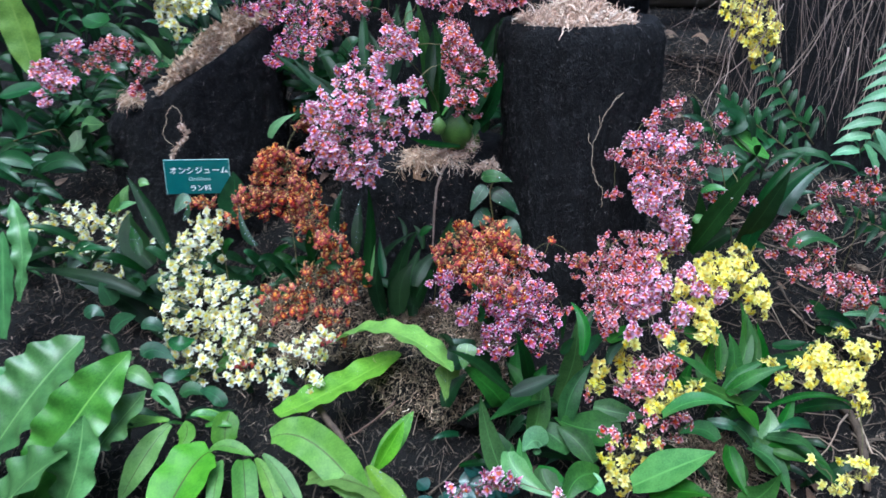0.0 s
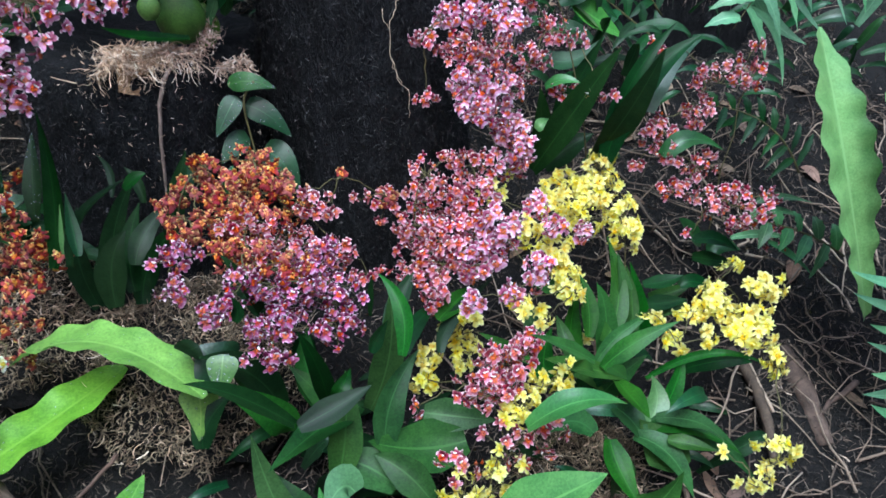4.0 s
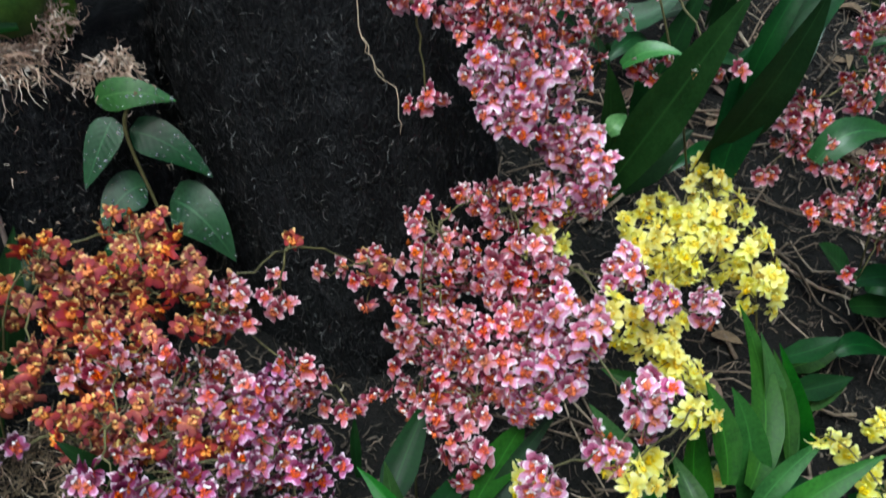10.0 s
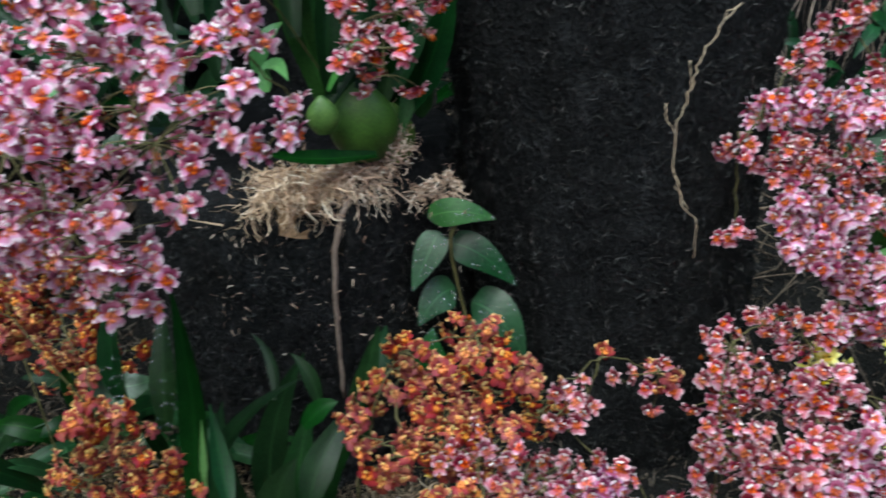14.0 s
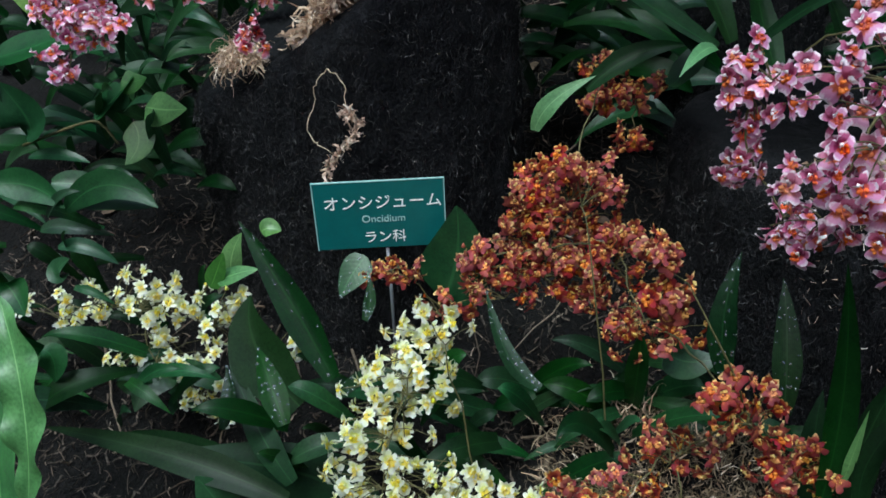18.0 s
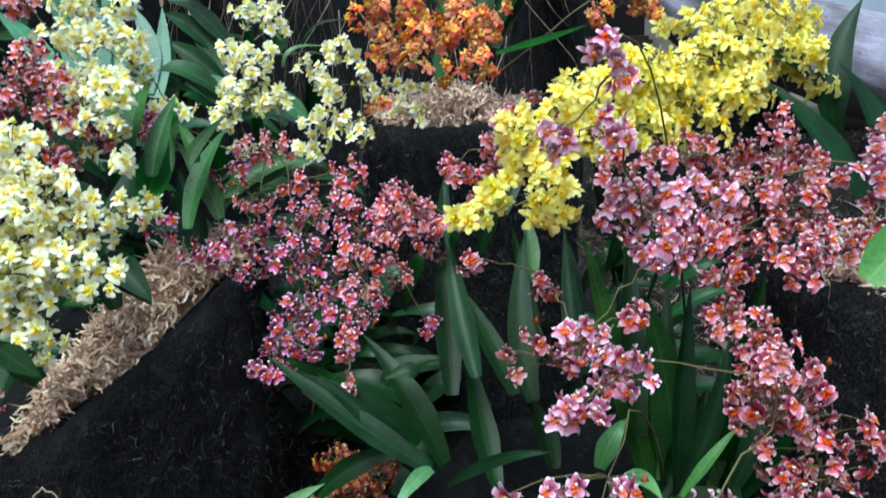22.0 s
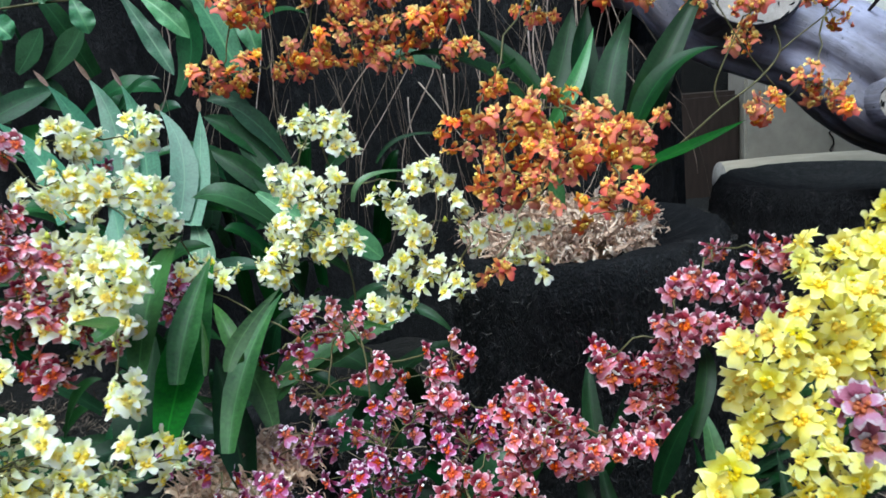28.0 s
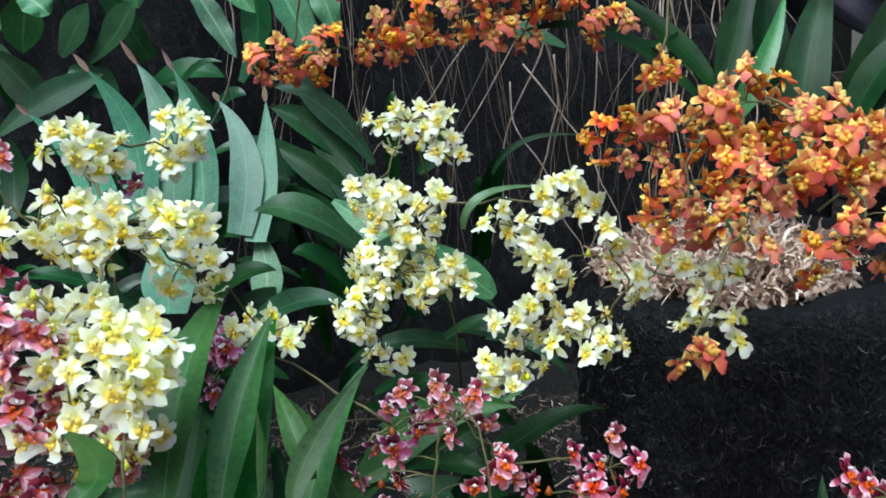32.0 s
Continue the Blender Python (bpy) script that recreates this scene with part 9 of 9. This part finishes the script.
# ---------- the driftwood log, the edging log and the post ----------
log = thing("driftwood_log", (0.264, 2.06, 1.488), "smooth grey weathered driftwood log with sawn branch stubs", "log")
pts = smooth_path([(-0.36, 0.34, 0.24), (-0.167, 0.15, 0.129), (-0.092, 0.07, 0.062), (0.0, 0.0, 0.0), (0.078, -0.05, -0.064), (0.17, -0.09, -0.105), (0.346, -0.10, -0.16), (0.62, -0.10, -0.24)], 10)
verts, faces = [], []
na = 56
for i, p in enumerate(pts):
    d = (pts[min(i + 1, len(pts) - 1)] - pts[max(0, i - 1)]).normalized()
    s = d.cross(Vector((0, 1, 0.2))).normalized()
    u = d.cross(s)
    r = 0.070 + 0.006 * math.sin(i * 0.35)
    # two long hollows run down its face
    low = 0.20 * min(1, max(0, (i - 25) / 6)) * min(1, max(0, (56 - i) / 12))
    high = 0.13 * min(1, max(0, (i - 31) / 5)) * min(1, max(0, (66 - i) / 14))
    for k in range(na):
        w = 2 * math.pi * k / na
        rr = r * (1 - low * math.exp(-((w - 1.75 + 0.010 * (i - 40)) / 0.20) ** 2) - high * math.exp(-((w - 0.95 + 0.006 * (i - 40)) / 0.13) ** 2) + 0.06 * math.sin(3 * w + i * 0.05) - 0.10 * max(0.0, math.sin(4 * w - 0.06 * i + 1.6 * noise.noise((i * 0.09, 0, 4)))) ** 6 + 0.03 * noise.noise((math.cos(w) * 5, math.sin(w) * 5, i * 0.3)) + 0.06 * noise.noise((math.cos(w) * 2, math.sin(w) * 2, i * 0.08)) + 0.02 * noise.noise((math.cos(w) * 9, math.sin(w) * 9, i * 0.12)))
        verts.append(p + s * (rr * math.cos(w)) + u * (rr * math.sin(w)))
for i in range(len(pts) - 1):
    for k in range(na):
        e = (k + 1) % na
        faces.append((i * na + k, i * na + e, (i + 1) * na + e, (i + 1) * na + k))
faces.append(tuple(range(na))[::-1])
part("trunk", mesh("trunk", verts, faces, M["log"], uv=[(abs(k / na * 2 - 1), i * 0.06) for i in range(len(pts)) for k in range(na)]), log)


def stub(parent, at, way, r, length, flat=0.74):
    """A branch sawn off short; flat: its height to its width."""
    at, way = Vector(at), Vector(way).normalized()
    v, f = tube([at - way * 0.05, at + way * length * 0.6, at + way * length], r * 1.25, r, 24, False)
    v = [Vector(p) - Vector((0, 0, (Vector(p) - at).z * (1 - flat))) for p in v]
    st = part("branch_stub", mesh("branch_stub", v, f, M["log"], uv=[(0.1 * (i % 24), 0.1 * (i // 24)) for i in range(len(v))]), parent)
    a = way.cross(Vector((0, 0, 1))).normalized()
    b = way.cross(a) * flat
    vv = [at + way * (length + 0.001)]
    ff = []
    for ring, q in enumerate((0.35, 0.7, 1.0)):
        for k in range(24):
            w = 2 * math.pi * k / 24
            vv.append(at + way * (length + 0.001 + rnd(-0.0008, 0.0008)) + (a * math.cos(w) + b * math.sin(w)) * r * q)
    for k in range(24):
        e = (k + 1) % 24
        ff.append((0, 1 + k, 1 + e))
        for ring in (0, 24):
            ff.append((1 + ring + k, 1 + ring + 24 + k, 1 + ring + 24 + e, 1 + ring + e))
    part("cut_face", mesh("cut_face", vv, ff, M["cut_wood"]), st)
    pieces = []
    for _ in range(26):
        w, q = rnd(0, 6.283), rnd(0.86, 1.0) if rnd(0, 1) < 0.7 else rnd(0.2, 0.8)
        c0 = at + way * (length + 0.0015) + (a * math.cos(w) + b * math.sin(w)) * r * q
        d0 = (a * -math.sin(w) + b * math.cos(w)) * r * rnd(0.04, 0.16) + (a * math.cos(w) + b * math.sin(w)) * r * rnd(-0.05, 0.05)
        pieces.append(tube([c0 - d0, c0, c0 + d0], 0.0005, 0.0010, 4))
    v, f = join(pieces)
    part("saw_mark", mesh("saw_mark", v, f, M["bark"]), st, "dark saw marks and cracks", "stuff")


stub(log, (-0.085, -0.03, 0.05), (-0.12, -1, 0.12), 0.051, 0.044, 0.68)
stub(log, (0.069, -0.112, -0.074), (-0.12, -1, 0.10), 0.041, 0.017)
v, f = tube([(0.050, -0.055, 0.026), (0.055, -0.078, 0.045), (0.056, -0.080, 0.0465), (0.0562, -0.0805, 0.047)], 0.0020, 0.0036, 8)
part("nail", mesh("nail", v, f, M["dark_wood"]), log, "rusty dark nail")
pole_pts = [(0.62 + 0.16 * k, 3.19 - 0.006 * k, 1.142 + 0.004 * math.sin(k * 1.3)) for k in range(14)]
edging = thing("edging_log", (0.62, 3.19, 1.08), "pale weathered round log edging the path behind the bed", "log")
part("trunk", mesh("trunk", *tube([Vector(p) - edging.location for p in pole_pts], 0.056, 0.060, 24, False), M["bamboo"]), edging)
part("cut_face", mesh("cut_face", *tube([(-0.002, 0, 0.062), (0.002, 0, 0.062)], 0.054, 0.056, 24), M["cut_wood"]), edging, "sawn end")
post = tagged(new("wooden_post", box_mesh("wooden_post", M["dark_wood"], 0.440, 0.728, 3.31, 3.40, 0.95, 1.376, bevel=0.012)), "dark brown weathered wooden post beside a concrete wall", "post")


# ---------- hanging roots ----------
def root_curtain(name, x0, x1, y, z0, z1, n, label, thick=0.0022, single=24, mat="root_red"):
    """Aerial roots hanging from above: the thick ones each by itself, the fine tangle as one mass."""
    ob = thing(name, ((x0 + x1) / 2, y, z0), label, "roots")
    o = ob.location
    pieces = []
    for q in range(n):
        p = Vector((rnd(x0, x1), y + rnd(-0.06, 0.05), z1 + rnd(-0.45, 0.15)))
        loose = rnd(0, 1) < 0.6
        d = Vector((rnd(-0.25, 0.25), rnd(-0.1, 0.1), -1)).normalized()
        pts, step = [], rnd(0.02, 0.045)
        for i in range(15):
            pts.append(p - o)
            w = 0.42 if loose else 0.16
            d = (d + Vector((rnd(-w, w), rnd(-0.12, 0.12) + (y - p.y) * 2.0, rnd(-w, w * 0.5) - 0.10))).normalized()
            p = p + d * step
            if p.z < z0:
                break
        pts = smooth_path(pts, 2) if len(pts) > 2 else pts + [p - o, p - o + d * 0.02]
        if q < single:
            part("root", mesh("root", *tube(pts, thick * rnd(0.9, 1.3), thick * 0.45, 6), M["root"]), ob)
        else:
            pieces.append(tube(pts, thick * rnd(0.2, 0.6), thick * 0.15, 4, False))
    v, f = join(pieces)
    part("root_tangle", mesh("root_tangle", v, f, M[mat]), ob, kind="stuff")
    return ob


root_curtain("hanging_roots", -0.50, 0.08, 2.10, 1.25, 1.9, 150, "thin brown aerial roots hanging over a dark trunk", 0.0010, 24, "root_tan")
root_curtain("hanging_roots", 0.54, 1.12, 1.61, 0.98, 1.62, 280, "tangled curtain of brown aerial roots hanging from a dark trunk", 0.0013, 44)
stump("tree_fern_stump", 0.86, 1.86, 0.85, 2.1, 0.20, 0.22, (0, 0), 3000, "dark tree-fern trunk hung with aerial roots")
# ---------- litter on the soil ----------
def dead_leaf(x, y, size, i):
    z = ground_z(x, y) + 0.004
    ob = thing("dead_leaf", (x, y, z), "curled brown fallen leaf on the soil", "leaf", "fallen leaves on the bed")
    w = rnd(0, 6.28)
    d = Vector((math.cos(w), math.sin(w), 0.42 * math.sin(w)))
    v, f, uv = blade(bend(d * -size * 0.5, d * size * 0.5, Vector((0, 0, rnd(-0.1, 0.35) * size)), 7), size * rnd(0.35, 0.55), (rnd(-0.3, 0.3), -0.4, 0.9), oval_profile, rnd(-0.3, 0.5), 0, 1, rnd(-0.3, 0.4))
    part("blade", mesh("blade", v, f, M["dead_leaf"], uv=uv), ob)


for i in range(115):
    x, y = (rnd(0.35, 0.9), rnd(1.7, 3.0)) if i > 96 else (rnd(0.4, 1.0), rnd(1.0, 1.7)) if i > 74 else (rnd(-0.85, 1.05), rnd(0.75, 2.05)) if i < 45 else (rnd(0.02, 0.14), rnd(0.9, 1.02)) if i < 60 else (rnd(0.38, 0.6), rnd(0.86, 1.0))
    dead_leaf(x, y, rnd(0.018, 0.04) if i < 97 else rnd(0.04, 0.07), i)


def scatter(i):
    x, y = (rnd(-0.9, 1.15), rnd(0.7, 2.2)) if i < 46000 else (rnd(0.15, 1.5), rnd(1.7, 3.12))
    w = rnd(0, 6.28)
    return (x, y, ground_z(x, y) + rnd(0.0, 0.006)), (math.cos(w), math.sin(w), 0.4 * math.sin(w) + rnd(0, 0.3))


v, f = strands(60000, scatter, 0.020, 0.0020, 0.9, 4, 0.05)
tagged(new("leaf_litter", mesh("leaf_litter", v, f, M["litter"])), "fine brown bark shreds and plant litter over the soil", "litter", kind="stuff")
twigs = []
for i in range(420):
    x, y = (rnd(-0.85, 1.1), rnd(0.75, 2.1)) if i < 200 else (rnd(0.35, 1.1), rnd(0.9, 1.6))
    w, ln = rnd(0, 6.28), rnd(0.05, 0.2)
    pts = []
    for k in range(6):
        px, py = x + math.cos(w) * ln * k / 5 + rnd(-0.006, 0.006), y + math.sin(w) * ln * k / 5 + rnd(-0.006, 0.006)
        pts.append((px, py, ground_z(px, py) + 0.006 + rnd(0, 0.012)))
    twigs.append(tube(pts, rnd(0.0008, 0.0022), 0.0006, 5))
v, f = join(twigs)
tagged(new("twig_litter", mesh("twig_litter", v, f, M["twig"])), "thin dry twigs and rootlets lying on the soil", "litter", kind="stuff")

# ---------- low round-leaved cover ----------
cover = thing("ground_cover", (0.0, 0.93, 0.60), "low dark blue-green round-leaved creeping plant", "plant")
for _ in range(95):
    x, y = rnd(-0.09, 0.10), rnd(0.84, 1.0)
    z = ground_z(x, y) + rnd(0.01, 0.03)
    w, s = rnd(0, 6.28), rnd(0.010, 0.017)
    d = Vector((math.cos(w), math.sin(w), rnd(-0.1, 0.3))) * s
    c = Vector((x, y, z))
    leaf(cover, "leaf", c - d, c, c + d, s * 2.0, "cover", "oval", (rnd(-0.3, 0.3), -0.5, 0.85))

# ---------- leaves under and behind the orchids, shade put into their dark greens ---
def thicket(name, x0, x1, y0, y1, z0, z1, n, size, mats, label):
    ob = thing(name, ((x0 + x1) / 2, (y0 + y1) / 2, z0), label, "plant")
    for _ in range(n):
        a = Vector((rnd(x0, x1), rnd(y0, y1), rnd(z0, z1)))
        w, s = rnd(-0.6, 3.7), size * rnd(0.6, 1.3)
        d = Vector((math.cos(w), -0.35 + rnd(-0.3, 0.3), 0.7 * math.sin(w))).normalized() * s
        leaf(ob, "leaf", a, a + d * 0.55 + Vector((0, -0.1, 0.18)) * s, a + d, s * rnd(0.17, 0.28), random.choice(mats), random.choice(("lobe", "strap", "nest")))


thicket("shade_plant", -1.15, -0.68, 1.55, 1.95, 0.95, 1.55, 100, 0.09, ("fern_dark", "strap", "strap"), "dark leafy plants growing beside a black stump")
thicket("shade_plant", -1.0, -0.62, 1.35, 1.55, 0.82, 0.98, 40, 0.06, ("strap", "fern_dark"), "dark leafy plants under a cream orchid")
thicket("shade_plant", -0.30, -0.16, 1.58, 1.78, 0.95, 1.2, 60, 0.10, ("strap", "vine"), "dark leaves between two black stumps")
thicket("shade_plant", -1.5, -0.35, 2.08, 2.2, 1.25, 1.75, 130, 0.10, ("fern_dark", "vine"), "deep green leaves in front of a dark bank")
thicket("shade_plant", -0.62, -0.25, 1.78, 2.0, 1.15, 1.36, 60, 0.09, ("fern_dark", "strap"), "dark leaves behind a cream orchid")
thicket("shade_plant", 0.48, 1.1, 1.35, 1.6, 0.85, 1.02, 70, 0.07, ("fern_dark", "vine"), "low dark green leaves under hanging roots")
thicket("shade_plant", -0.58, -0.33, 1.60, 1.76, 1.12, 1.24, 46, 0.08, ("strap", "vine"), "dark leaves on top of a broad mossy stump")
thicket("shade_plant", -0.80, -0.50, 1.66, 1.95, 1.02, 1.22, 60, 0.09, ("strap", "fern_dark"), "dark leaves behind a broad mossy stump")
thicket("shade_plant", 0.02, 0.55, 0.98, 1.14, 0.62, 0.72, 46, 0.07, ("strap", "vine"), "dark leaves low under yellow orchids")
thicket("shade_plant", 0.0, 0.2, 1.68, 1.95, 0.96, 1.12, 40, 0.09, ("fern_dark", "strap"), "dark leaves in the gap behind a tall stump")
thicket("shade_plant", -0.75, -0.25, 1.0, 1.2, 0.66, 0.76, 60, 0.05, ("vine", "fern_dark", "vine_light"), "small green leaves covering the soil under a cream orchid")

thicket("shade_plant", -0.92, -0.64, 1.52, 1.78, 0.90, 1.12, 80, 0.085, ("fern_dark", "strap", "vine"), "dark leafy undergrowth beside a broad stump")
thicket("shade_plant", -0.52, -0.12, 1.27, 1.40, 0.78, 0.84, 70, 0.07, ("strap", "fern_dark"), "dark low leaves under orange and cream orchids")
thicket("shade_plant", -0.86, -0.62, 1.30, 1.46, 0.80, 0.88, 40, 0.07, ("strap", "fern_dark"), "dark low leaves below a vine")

# ---------- flaky tufts of dry moss on the curled root ----------
FLAKES = [(-0.478, 1.408, 1.004), (-0.471, 1.408, 1.023), (-0.455, 1.408, 1.035), (-0.445, 1.408, 1.053), (-0.455, 1.408, 1.062)]


def flake(i):
    p = Vector(FLAKES[i % len(FLAKES)]).lerp(Vector(FLAKES[(i + 1) % len(FLAKES)] if i % len(FLAKES) < 4 else FLAKES[i % len(FLAKES)]), rnd(0, 1))
    return p - dry.location + Vector((rnd(-1, 1), -0.5, rnd(-1, 1))) * 0.004, (rnd(-1, 1), -0.5, rnd(-1, 1))


part("moss_tuft", mesh("moss_tuft", *strands(150, flake, 0.008, 0.0026, 1.2, 3, 0.05), M["moss_pale"]), dry, "pale flaky tufts of dry moss", "stuff")
